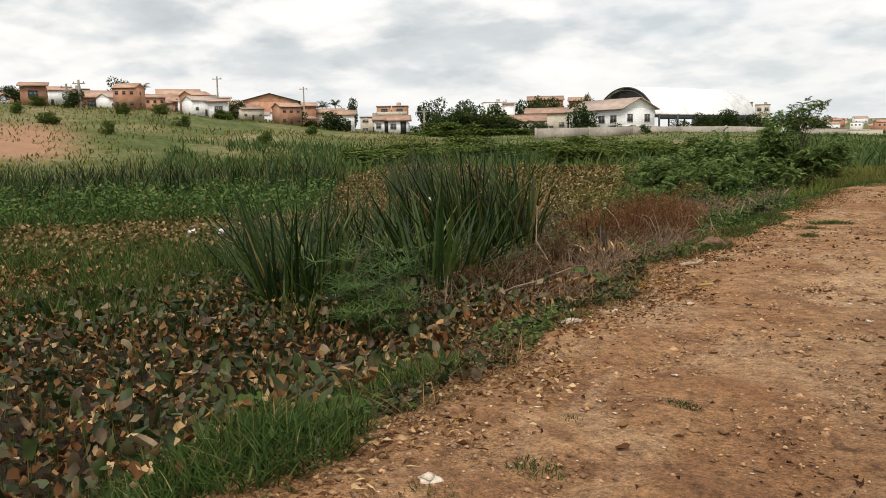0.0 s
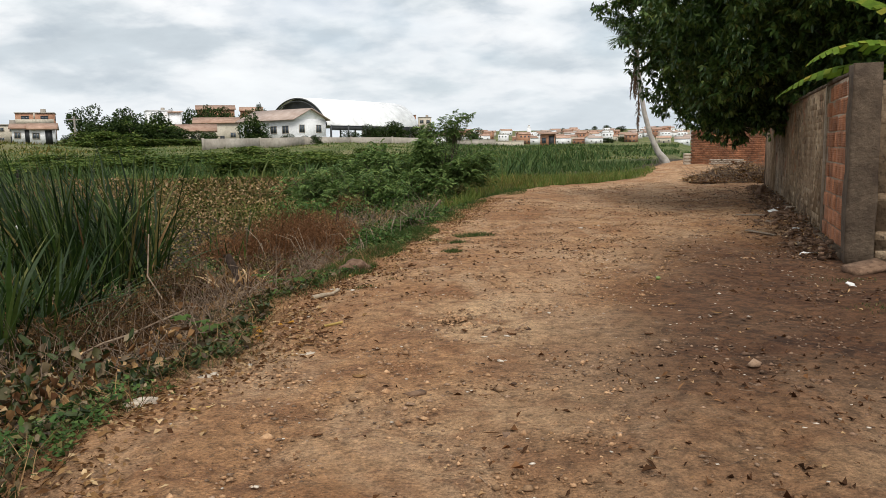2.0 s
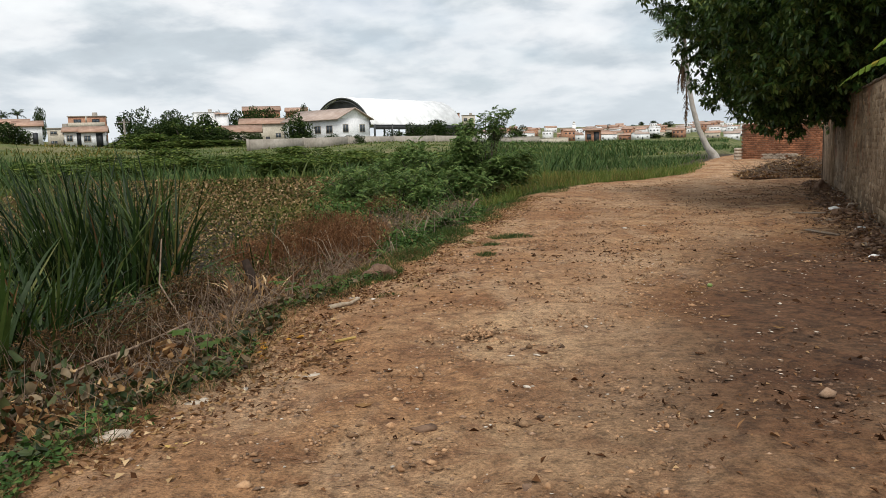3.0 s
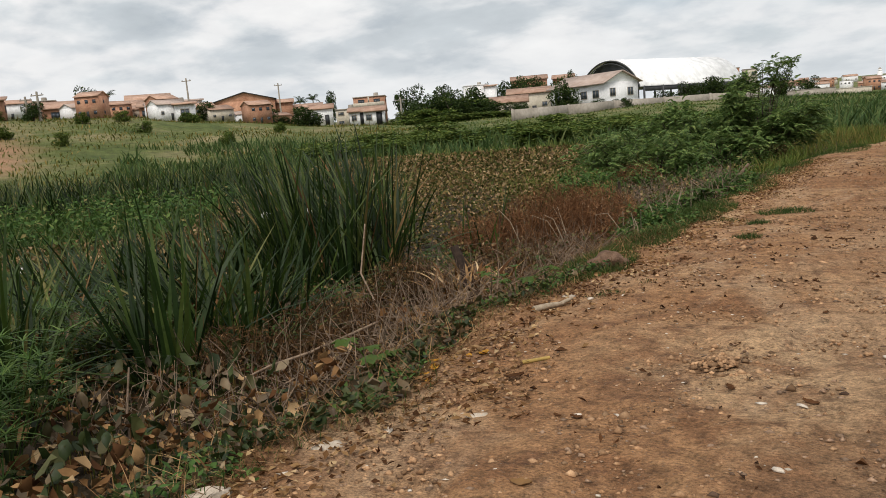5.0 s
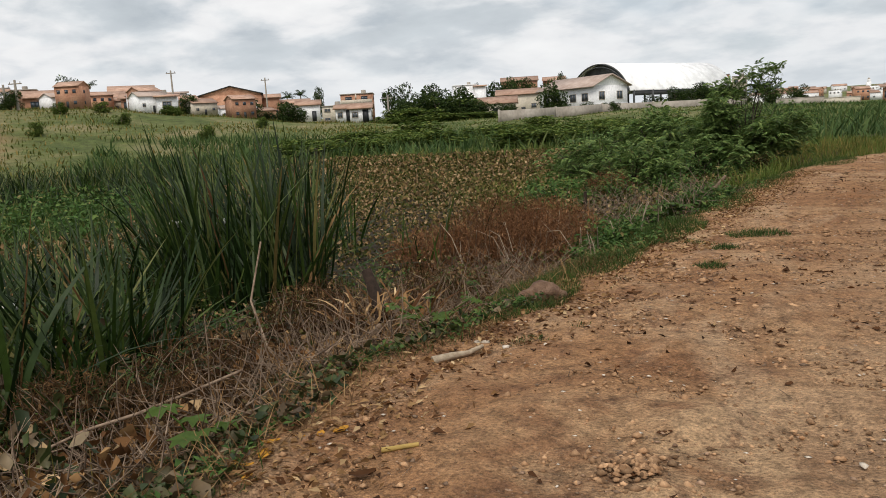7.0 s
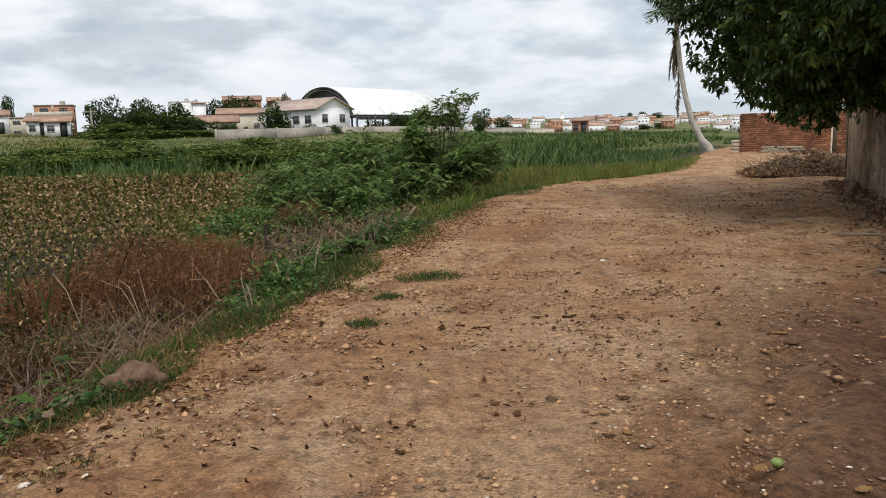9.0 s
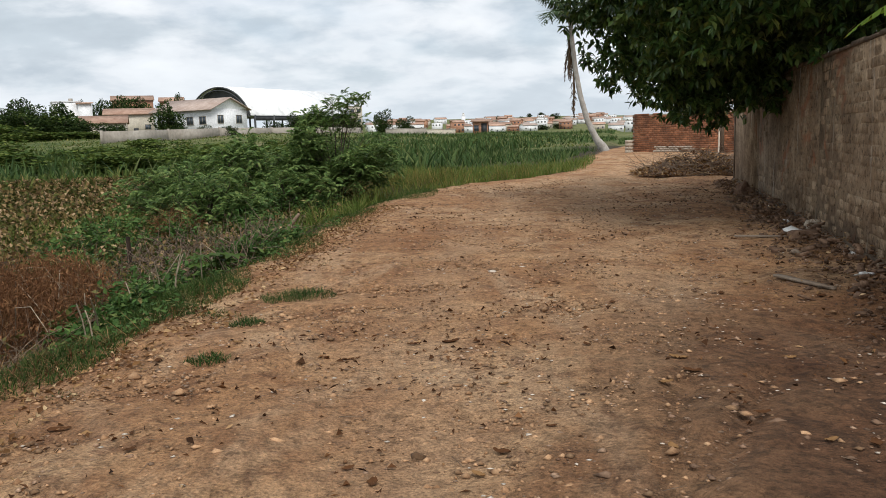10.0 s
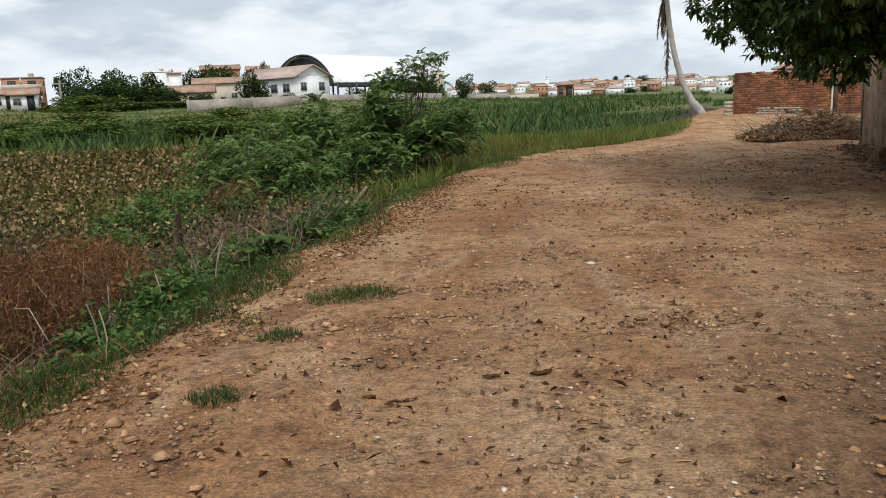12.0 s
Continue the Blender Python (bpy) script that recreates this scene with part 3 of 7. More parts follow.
def land(x, y):
    """Height of the ground sheet."""
    x, y = np.asarray(x, float), np.asarray(y, float)
    d = x - edge(y)
    r, az = np.hypot(x - 3, y), np.degrees(np.arctan2(x - 3, y))
    sunk = -0.45 * (1 - step(y, 27, 33)) - 0.15 * step(y, 27, 33)
    near = np.where(d > 0, 0.0, sunk * step(-d, 0.1, 1.5))
    near = near + 0.2 * step(y, 28, 44) * step(d, -4, 0) + 0.05 * step(d, 4, 7) * (1 - step(y, 28, 40))
    crown = 0.035 * np.sin(np.clip(d, 0, 6) * 0.52) * (d > 0)
    rut = 0.018 * np.sin(d * 2.3 + 0.6 * np.sin(y * 0.4)) * step(d, 0.5, 1.5)
    bumps = 0.012 * np.sin(x * 7.3 + y * 2.9) * np.sin(y * 6.1 - x * 1.7) + 0.02 * np.sin(x * 2.1 - y * 1.3) * np.sin(y * 1.7 + 0.8)
    h = np.interp(az, HILL_AZ, HILL_H)
    back = 0.022 * np.clip(r - 125, 0, 140) * step(-az, -4, 40) + 0.032 * np.clip(r - 230, 0, 350) * step(az, -12, -2) + 0.01 * np.clip(r - 230, 0, 350) * step(-az, 12, 30)
    hill = (h + 0.45) * step(r, 52, 112)
    hill = np.where((az > 12) & (az < 100), 0.0, hill)
    mounds = 0.25 * np.sin(x * 0.31 + 1) * np.sin(y * 0.27) * step(r, 55, 80)
    return near + crown + rut * (d > 0) + bumps * (1 - step(r, 40, 60)) + hill + np.where(az < 60, back, 0) + mounds


def spread(lo, hi, fine0, fine1, stepsize, grow):
    """Grid lines: even between fine0 and fine1, ever wider towards lo and hi."""
    mid = list(np.arange(fine0, fine1 + 1e-6, stepsize))
    right, s = [], stepsize
    at = mid[-1]
    while at < hi:
        s *= grow
        at += s
        right.append(at)
    left, s, at = [], stepsize, mid[0]
    while at > lo:
        s *= grow
        at -= s
        left.append(at)
    return np.array(left[::-1] + mid + right)


def build_ground():
    xs, ys = spread(-2600, 2600, -4, 10, 0.085, 1.08), spread(-1500, 3200, -0.5, 22, 0.085, 1.06)
    X, Y = np.meshgrid(xs, ys, indexing="ij")
    Z = land(X, Y)
    near = (X > -8) & (X < 13) & (Y > -3) & (Y < 32)
    idx = np.argwhere(near)
    for i, j in idx:
        p = Vector((X[i, j], Y[i, j], 0))
        Z[i, j] += 0.024 * noise.noise(p * 1.9) + 0.012 * abs(noise.noise(Vector((p.x * 2.4, p.y * 3.1, 4.0)))) + 0.011 * noise.noise(Vector((p.x * 3.2, p.y * 5.5, 0.3))) + 0.006 * noise.noise(p * 11.0)
    # wheel tracks pressed into the soft soil beside the wall
    for (xa, ya), (xb, yb) in (((4.61, 9.16), (5.23, 10.13)), ((4.47, 9.06), (4.83, 10.06))):
        t = np.clip(((X - xa) * (xb - xa) + (Y - ya) * (yb - ya)) / ((xb - xa) ** 2 + (yb - ya) ** 2), -0.6, 1.5)
        off = np.hypot(X - xa - t * (xb - xa), Y - ya - t * (yb - ya))
        Z -= 0.034 * np.exp(-((off / 0.065) ** 2)) - 0.012 * np.exp(-(((off - 0.15) / 0.06) ** 2))
    V = np.column_stack([X.ravel(), Y.ravel(), Z.ravel()])
    nx, ny = X.shape
    i, j = np.meshgrid(np.arange(nx - 1), np.arange(ny - 1), indexing="ij")
    F = np.stack([i * ny + j, (i + 1) * ny + j, (i + 1) * ny + j + 1, i * ny + j + 1], -1).reshape(-1, 4)
    cx, cy = X[:-1, :-1].ravel(), Y[:-1, :-1].ravel()
    on_road = (cx > edge(cy)) & (cy < 75) & (cy > -60) & (cx < 40)
    for name, pick, label, cat in (("road", on_road, "pale reddish-brown dirt road with pebbles and dry leaves", "dirt road"), ("ground", ~on_road, "dark swampy ground rising to grassy slopes", "ground")):
        f = F[pick]
        used, inv = np.unique(f, return_inverse=True)
        v = V[used]
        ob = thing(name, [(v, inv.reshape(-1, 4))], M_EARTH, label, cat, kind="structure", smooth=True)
        d = v[:, 0] - edge(v[:, 1])
        r, az = np.hypot(v[:, 0] - 3, v[:, 1]), np.degrees(np.arctan2(v[:, 0] - 3, v[:, 1]))
        wall_x = 6.9 + (v[:, 1] - 10) * 0.262
        masks = {
            "road": np.where((r < 75), step(d, -1.05, 0.15), 0.0),
            # dark strip by the wall: damp soil and tree shade as colour
            "damp_shade": step(v[:, 0] - wall_x, -3.2, -1.5) * (1 - 0.92 * step(v[:, 1], 10.5, 14.0) - 0.08 * step(v[:, 1], 22, 30)) * step(d, 0.5, 1.5) * (0.45 * step(v[:, 1], 1.5, 4.0) + 0.55 * step(v[:, 1], 4.4, 6.2)),
            "worn": np.exp(-(((d - 2.3 - 0.25 * np.sin(v[:, 1] * 0.35)) / 0.42) ** 2)) + np.exp(-(((d - 4.0 - 0.2 * np.sin(v[:, 1] * 0.3 + 1)) / 0.40) ** 2)),
            "slope": np.clip(step(r, 38, 58) * np.where((az < 9), 1, 0) + step(r, 60, 80), 0, 1),
            "track": step(az, -62, -58) * (1 - step(az, -55, -53)) * step(r, 62, 68) * (1 - step(r, 80, 88)),
        }
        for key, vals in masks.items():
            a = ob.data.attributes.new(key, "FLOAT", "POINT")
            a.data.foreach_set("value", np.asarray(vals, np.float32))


build_ground()

# ---- the boundary walls ----
WALL_DIR = Vector((0.2525, 0.9676, 0))  # along the road
WALL_TURN = math.degrees(math.atan2(WALL_DIR.y, WALL_DIR.x))
WALL_AT = (6.83, 10.05)
WALL_LEN, WALL_H = 16.1, 2.22


def brick_mesh(w, h, d):
    """A hollow clay block with chamfered edges and a ribbed face."""
    c = 0.006
    ring = lambda y, k: [(-w / 2 + k, y, k), (w / 2 - k, y, k), (w / 2 - k, y, h - k), (-w / 2 + k, y, h - k)]  # noqa: E731
    v = np.array(ring(0, c) + ring(c, 0) + ring(d, 0))
    f = [(0, 1, 2, 3)] + [(4 * r + i, 4 * r + 4 + i, 4 * r + 4 + (i + 1) % 4, 4 * r + (i + 1) % 4) for r in (0, 1) for i in range(4)]
    return v, np.array(f)[:, ::-1] * 1


BW, BH = 0.205, 0.105


def build_near_wall():
    """Local x runs along the road from the corner, local -y... the road side is +y."""
    wall = empty("wall_east", "rough slurried brick boundary wall beside the dirt road", "wall", at=(*WALL_AT, -0.05), turn=WALL_TURN, kind="structure")
    part("core", [box(2.42, 6.53, -0.13, -0.004, 0, WALL_H), box(6.57, 12.0, -0.13, -0.004, 0, WALL_H), box(12.03, WALL_LEN, -0.13, 0.006, 0, WALL_H)], M_COAT, wall, "grey-brown slurry coat of the wall")
    part("bare_core", [box(0.28, 2.418, -0.13, -0.014, 0, WALL_H)], M_MORTAR, wall, "pale mortar between bare bricks")
    part("footing", [box(0.25, WALL_LEN + 0.02, -0.2, 0.05, -0.15, 0.16)], M_CONCRETE, wall, "worn concrete footing")
    r = np.random.default_rng(3)
    cope = []
    for k in range(30):
        x0 = 0.28 + k * (WALL_LEN - 0.28) / 30
        cope.append(box(x0, x0 + (WALL_LEN - 0.28) / 30 - 0.004, -0.15, 0.018, WALL_H + 0.002, WALL_H + 0.035 + r.uniform(0, 0.025)))
    part("coping", cope, M_CONCRETE, wall, "thin uneven mortar capping")
    # bare bricks by the corner pier, then slurried ones
    bare, coated = as_mesh("brick", [brick_mesh(0.335, 0.186, 0.09)] + [shift(box(-0.165, 0.165, -0.004, 0.004, 0, 0.012), (0, 0, 0.014 + 0.027 * g)) for g in range(6)], M_BRICK), as_mesh("brick", [brick_mesh(0.192, 0.096, 0.09)], M_COAT)
    rest = []
    rows = int((WALL_H - 0.16) / BH)
    for row in range(rows):
        z = 0.165 + row * BH
        n = int((WALL_LEN - 0.4) / BW)
        for k in range(n):
            x = 0.40 + k * BW + (BW / 2 if row % 2 else 0)
            if x > WALL_LEN - 0.1:
                continue
            out = r.uniform(-0.016, 0.004)
            if x < 2.52 or abs(x - 6.55) < 0.12 or x > 12.0:
                continue
            if x < 5.2:
                b = new("brick", coated)
                b.parent = wall
                b.matrix_basis = pose(x, 0.003 + out, z, r.normal(0, 0.6), r.normal(0, 0.5), 180 + r.normal(0, 0.8))
            else:
                if r.random() < 0.07 + 0.75 * (x > 9.5 and z > 0.6):
                    continue
                p = brick_mesh(0.197 + r.uniform(-0.03, 0.008), 0.101 + r.uniform(-0.012, 0.004), 0.09)
                rest.append(spun(p, 180 + r.normal(0, 1.4), (x + r.uniform(-0.02, 0.02), 0.001 + r.uniform(-0.014, 0.006), z + r.uniform(-0.008, 0.008))))
    for row in range(10):
        for k in range(8):
            x = 0.43 + k * 0.35 - (0.17 if row % 2 else 0)
            if 0.42 < x < 2.3:
                b = new("brick", bare)
                b.parent = wall
                b.matrix_basis = pose(x, 0.0 + r.uniform(-0.012, 0.006), 0.17 + row * 0.203 + r.uniform(-0.006, 0.006), r.normal(0, 1.0), r.normal(0, 0.8), 180 + r.normal(0, 0.9))
    tagged(part("bricks", rest, M_COAT, wall, "slurry-smeared bricks in courses"), kind="stuff")
    part("pier", [box(2.43, 2.52, -0.14, 0.02, 0.1, WALL_H)], M_MORTAR, wall, "narrow pale mortar edge of the coat")
    part("end_pier", [box(WALL_LEN - 0.02, WALL_LEN + 0.2, -0.16, 0.02, -0.1, WALL_H + 0.02)], M_CONCRETE, wall, "concrete end pier")


def build_corner():
    """The pier at the corner and the wall that returns from it."""
    back = empty("wall_south", "dark plastered return wall at the corner", "wall", at=(*WALL_AT, -0.05), turn=WALL_TURN, kind="structure")
    bm = bmesh.new()
    bmesh.ops.create_cube(bm, size=1)
    bmesh.ops.subdivide_edges(bm, edges=bm.edges[:], cuts=7, use_grid_fill=True)
    for v in bm.verts:
        v.co = Vector((0.14 + v.co.x * 0.32, -0.10 + v.co.y * 0.30, 1.13 + v.co.z * 2.36))
        v.co += Vector((1, 1, 0.3)) * 0.018 * noise.noise(v.co * 5) + Vector((0.012 * noise.noise(v.co * 11), 0, 0))
    pv, pf = np.array([v.co[:] for v in bm.verts]), np.array([[q.index for q in f.verts] for f in bm.faces])
    bm.free()
    part("pier", [(pv, pf)], M_CONCRETE, back, "rough cast concrete corner pier")
    part("core", [box(0.038, 0.17, -7.5, -0.245, -0.1, 2.12)], M_COAT, back)
    r = np.random.default_rng(5)
    rest = []
    for row in range(18):
        for k in range(34):
            y = -0.36 - k * BW - (BW / 2 if row % 2 else 0)
            if r.random() < 0.04:
                continue
            p = brick_mesh(0.199, 0.100, 0.05)
            rest.append(spun(p, -90 + r.normal(0, 0.6), (0.036 + r.uniform(-0.006, 0.006), y, 0.13 + row * 0.108)))
    tagged(part("bricks", rest, M_COAT, back, "slurry-smeared bricks in courses"), kind="stuff")
    part("pier", [box(0.02, 0.2, -0.78, -0.62, -0.1, 2.16)], M_CONCRETE, back, "narrow concrete pier")


def build_far_wall():
    """The orange brick wall further along, half fallen at its foot."""
    a, b = Vector((13.2, 45.6, 0)), Vector((17.4, 40.2, 0))
    n, turn = (b - a).length, math.degrees(math.atan2(b.y - a.y, b.x - a.x))
    wall = empty("wall_north", "weathered orange brick wall with a crumbling foot", "wall", at=(a.x, a.y, 0.15), turn=turn, kind="structure")
    part("core", [box(0.03, n, 0.02, 0.14, -0.3, 1.9)], M_MORTAR, wall)
    r = np.random.default_rng(9)
    rest = []
    for row in range(20):
        for k in range(int(n / 0.22)):
            x = 0.12 + k * 0.22 + (0.11 if row % 2 else 0)
            if row == 19 and r.random() < 0.5 or row < 4 and 1.6 < x < 3.6 and r.random() < 0.6:
                continue
            rest.append(shift(brick_mesh(0.205, 0.09, 0.06), (x, r.uniform(-0.012, 0.006), -0.05 + row * 0.1)))
    tagged(part("bricks", rest, M_BRICKS, wall, "orange clay bricks in courses"), kind="stuff")
    low = []
    for row in range(5):
        for k in range(10):
            if r.random() < 0.8:
                low.append(shift(box(0, 0.19, -0.25, -0.1, 0, 0.085), (1.5 + k * 0.21 + (0.1 if row % 2 else 0), r.uniform(-0.05, 0.02), -0.1 + row * 0.095)))
    part("fallen_course", low, M_PALESTONE, wall, "pale broken bricks stacked at the foot")
    part("pier", [box(4.9, 5.12, -0.05, 0.2, -0.3, 2.05)], M_CONCRETE, wall, "grey concrete pier")
    post = thing("fence_post", tube([(15.9, 41.0, 0.1), (15.92, 41.0, 1.35)], [0.04, 0.035], 8), M_CREAM, "pale upright post before a brick wall", "post")
    stack = empty("brick_stack", "small stack of pale blocks at the wall's end", "brick stack", at=(12.95, 45.2, 0.17), turn=turn)
    for k in range(4):
        part("block", [box(-0.16, 0.16, -0.12, 0.12, k * 0.17, k * 0.17 + 0.16)], M_PALESTONE, stack)
    # a tiled roof peeps over it
    roof = empty("shed", "small shed with a clay tile roof behind the brick wall", "shed", at=(15.9, 44.6, 0), turn=turn)
    part("wall", [box(-1.2, 1.2, 0, 2.2, 0, 2.15)], M_FARBRICK, roof)
    part("roof", [(np.array([(-1.4, -0.2, 2.15), (1.4, -0.2, 2.15), (1.4, 2.4, 2.7), (-1.4, 2.4, 2.7), (-1.4, -0.2, 2.23), (1.4, -0.2, 2.23), (1.4, 2.4, 2.78), (-1.4, 2.4, 2.78)], float), BOX_F)], M_TILE, roof)


build_near_wall()
build_corner()
build_far_wall()

# ---- buildings across the swamp ----
def gable_roof(w, d, h, rise, over=0.35, thick=0.18):
    """Ridge along x; slabs over a body w x d whose eaves are at h."""
    out = []
    for s in (-1, 1):
        y0, y1 = s * (d / 2 + over), 0.0
        z0, z1 = h - rise * over / (d / 2), h + rise
        v = [(-w / 2 - over, y0, z0), (w / 2 + over, y0, z0), (w / 2 + over, y1, z1), (-w / 2 - over, y1, z1)]
        v += [(x, y, z + thick) for x, y, z in v]
        out.append((np.array(v), BOX_F))
    return out


def gable_ends(w, d, h, rise):
    out = []
    for x in (-w / 2, w / 2 - 0.15):
        v = np.array([(x, -d / 2, h), (x, d / 2, h), (x, 0, h + rise), (x + 0.15, -d / 2, h), (x + 0.15, d / 2, h), (x + 0.15, 0, h + rise)])
        out += [(v, np.array([(0, 2, 1), (3, 4, 5)])), (v, np.array([(0, 1, 4, 3), (1, 2, 5, 4), (2, 0, 3, 5)]))]
    return out


def add_window(parent, x, y, z, w, h, face, frame_mat):
    """face 'f': looks to -y; 'r': looks to +x; 'l': looks to -x."""
    turn = {"f": 0, "r": 90, "l": -90}[face]
    fr = 0.09
    frame_p = [box(-w / 2, w / 2, -0.05, 0.06, 0, fr), box(-w / 2, w / 2, -0.05, 0.06, h - fr, h), box(-w / 2, -w / 2 + fr, -0.05, 0.06, fr, h - fr), box(w / 2 - fr, w / 2, -0.05, 0.06, fr, h - fr), box(-0.03, 0.03, -0.04, 0.05, fr, h - fr)]
    win = part("window", [spun(p, turn, (x, y, z)) for p in frame_p], frame_mat, parent)
    part("pane", [spun(box(-w / 2 + fr, -0.03, -0.012, 0.02, fr, h - fr), turn, (x, y, z)), spun(box(0.03, w / 2 - fr, -0.012, 0.02, fr, h - fr), turn, (x, y, z))], M_GLASS, win)


def house(label, at, top, w, d, wall_mat, roof="gable", roof_mat=None, turn=0.0, rise=None, floors=1, cols=2, group="houses across the swamp", balcony=False, side=True):
    """A house whose eaves or parapet stand at the height top above the world's zero."""
    z0 = float(land(*at)) - 0.15
    if at[0] < -58 and at[1] < 150:
        top -= 1.1 + 0.006 * (-58 - at[0])
    h = max(2.2, top - z0)
    rise = rise if rise is not None else d * 0.22
    ob = empty("house", label, "house", group, (at[0], at[1], z0), turn)
    body = [box(-w / 2, w / 2, -d / 2, d / 2, 0, h)]
    if roof == "gable":
        body += gable_ends(w, d, h, rise)
        part("roof", gable_roof(w, d, h, rise), roof_mat or M_TILE, ob)
    elif roof == "shed":
        v = [(-w / 2 - 0.3, -d / 2 - 0.4, h), (w / 2 + 0.3, -d / 2 - 0.4, h), (w / 2 + 0.3, d / 2 + 0.2, h + rise), (-w / 2 - 0.3, d / 2 + 0.2, h + rise)]
        v += [(x, y, z + 0.15) for x, y, z in v]
        part("roof", [(np.array(v), BOX_F)], roof_mat or M_TILE, ob)
        body.append(box(-w / 2 + 0.1, w / 2 - 0.1, d / 2 - 0.3, d / 2 - 0.1, h, h + rise - 0.05))
    else:
        part("roof", [box(-w / 2 - 0.12, w / 2 + 0.12, -d / 2 - 0.12, d / 2 + 0.12, h + 0.004, h + 0.16)], roof_mat or M_GREYWALL, ob)
        part("water_tank", tube([(w * 0.2, 0.3, h + 0.16), (w * 0.2, 0.3, h + 0.8)], [0.45, 0.4], 10), M_GREYWALL, ob)
    part("wall", body, wall_mat, ob)
    per = h / floors
    for fl in range(floors):
        for c in range(cols):
            x = (c + 0.5) / cols * w - w / 2
            if fl == 0 and c == cols // 2 and cols > 1:
                part("door", [box(x - 0.42, x + 0.42, -d / 2 - 0.05, -d / 2 + 0.05, 0.15, min(2.1, per - 0.2))], M_DARK, ob)
            else:
                add_window(ob, x, -d / 2 - 0.02, fl * per + per * 0.38, min(1.1, w / cols * 0.6), min(1.0, per * 0.4), "f", M_DARKSTEEL if wall_mat is M_FARBRICK else M_GREYWALL)
        if side:
            add_window(ob, w / 2 + 0.02, 0, fl * per + per * 0.4, 0.9, min(0.9, per * 0.4), "r", M_DARKSTEEL if wall_mat is M_FARBRICK else M_GREYWALL)
        if balcony and fl:
            part("balcony", [box(-w / 2, w / 2, -d / 2 - 1.1, -d / 2, fl * per - 0.15, fl * per), box(-w / 2, w / 2, -d / 2 - 1.1, -d / 2 - 1.0, fl * per, fl * per + 0.8), box(-0.1, 0.1, -d / 2 - 1.1, -d / 2 - 0.95, fl * per + 0.8, (fl + 1) * per)], M_CREAM, ob, "pale balcony with a solid parapet")
    return ob


BRICKH, PLAST = "unplastered orange brick house", "plastered house"
house("small brick shed on the grassy hill", (-86.1, 60.9), 8.0, 2.8, 3, M_FARBRICK, "shed", turn=52, rise=0.6, cols=1)
house("flat-roofed two-storey brick house on the hill", (-109.3, 83.3), 11.9, 5.6, 5, M_FARBRICK, "flat", turn=50, floors=2, cols=3)
house("low brick house with a weathered tile roof", (-92.3, 75.9), 8.7, 6.0, 5, M_FARBRICK, "gable", turn=48, rise=0.9)
house("low cream house with a clay tile roof", (-90.8, 83.8), 8.8, 4.8, 4, M_CREAM, "gable", turn=44, rise=0.8)
house("two-storey brick house with a clay tile roof", (-97.3, 94.5), 11.0, 6.4, 5, M_FARBRICK, "gable", turn=48, rise=0.9, floors=2, cols=3)
house("brick house with a shallow gable", (-81.5, 82.0), 8.1, 5.0, 4.5, M_FARBRICK, "gable", turn=42, rise=0.8, cols=3)
house("small square brick house with two windows", (-75.6, 79.4), 8.0, 2.6, 3, M_FARBRICK, "flat", turn=38, cols=1)
house("long white plastered house with a flat roof", (-96.4, 101.1), 10.6, 6.2, 5, M_WHITE, "shed", M_TILEGREY, turn=44, rise=0.5, cols=3)
house("low white house among bushes", (-70.6, 75.9), 6.4, 2.4, 3, M_WHITE, "shed", M_TILE, turn=42, rise=0.4, cols=1)
hall = house("broad brick hall with a shallow gabled front", (-100.8, 121.4), 10.9, 9, 11.2, M_FARBRICK, "gable", M_DARKSTEEL, turn=130, rise=1.5, floors=2, cols=2, side=False)
house("small brick house beside a hall", (-95.5, 126.4), 10.2, 3.4, 4, M_FARBRICK, "gable", turn=40, rise=0.6, cols=2)
house("low house with a broad clay tile roof", (-94.2, 130.8), 8.9, 7.4, 5, M_CREAM, "gable", turn=36, rise=0.8, cols=3)
house("white cottage with a tile roof", (-88.4, 128.8), 8.3, 4.4, 4, M_WHITE, "gable", turn=34, rise=0.8, cols=2)
house("three-storey brick house with pale balconies", (-71.6, 120.4), 8.9, 5.4, 5, M_FARBRICK, "flat", turn=28, floors=3, cols=2, balcony=True)
house("narrow cream two-storey house", (-67.3, 106.6), 6.6, 3.2, 4, M_CREAM, "flat", turn=30, floors=2, cols=2)
house("brick annex with a tile roof", (-66.0, 112.0), 6.2, 3.6, 4, M_FARBRICK, "shed", turn=28, rise=0.5, floors=2, cols=2)
house("low white house with a tile roof", (-61.3, 100.9), 3.9, 2.6, 3, M_WHITE, "gable", turn=28, rise=0.5, cols=2)
house("low white house with a clay tile roof", (-58.3, 100.4), 4.1, 3.0, 3, M_WHITE, "gable", turn=28, rise=0.6, cols=2)
house("square white block house without windows", (-70.3, 161.7), 9.9, 5.0, 5, M_WHITE, "flat", M_WHITE, turn=30, cols=0, side=False)
house("white annex with a tiled parapet", (-66.9, 162.6), 9.5, 2.4, 5, M_WHITE, "shed", M_TILE, turn=22, rise=0.4, cols=1)
house("low cream house with a long clay tile roof", (-53.3, 138.6), 5.0, 7.4, 5, M_CREAM, "gable", M_TILE, turn=20, rise=1.1, cols=3)
house("cream house with a tile roof and dark openings", (-54.8, 154.1), 6.9, 8.4, 5, M_CREAM, "gable", M_TILE, turn=18, rise=1.0, cols=4)
house("sprawling house under clay tiles on the hill", (-77.9, 214.8), 12.7, 10, 7, M_FARBRICK, "gable", turn=22, rise=1.2, cols=4)
house("brick house on the hill behind trees", (-70.0, 222.0), 12.6, 6, 5, M_FARBRICK, "gable", turn=16, rise=1.0, cols=3)
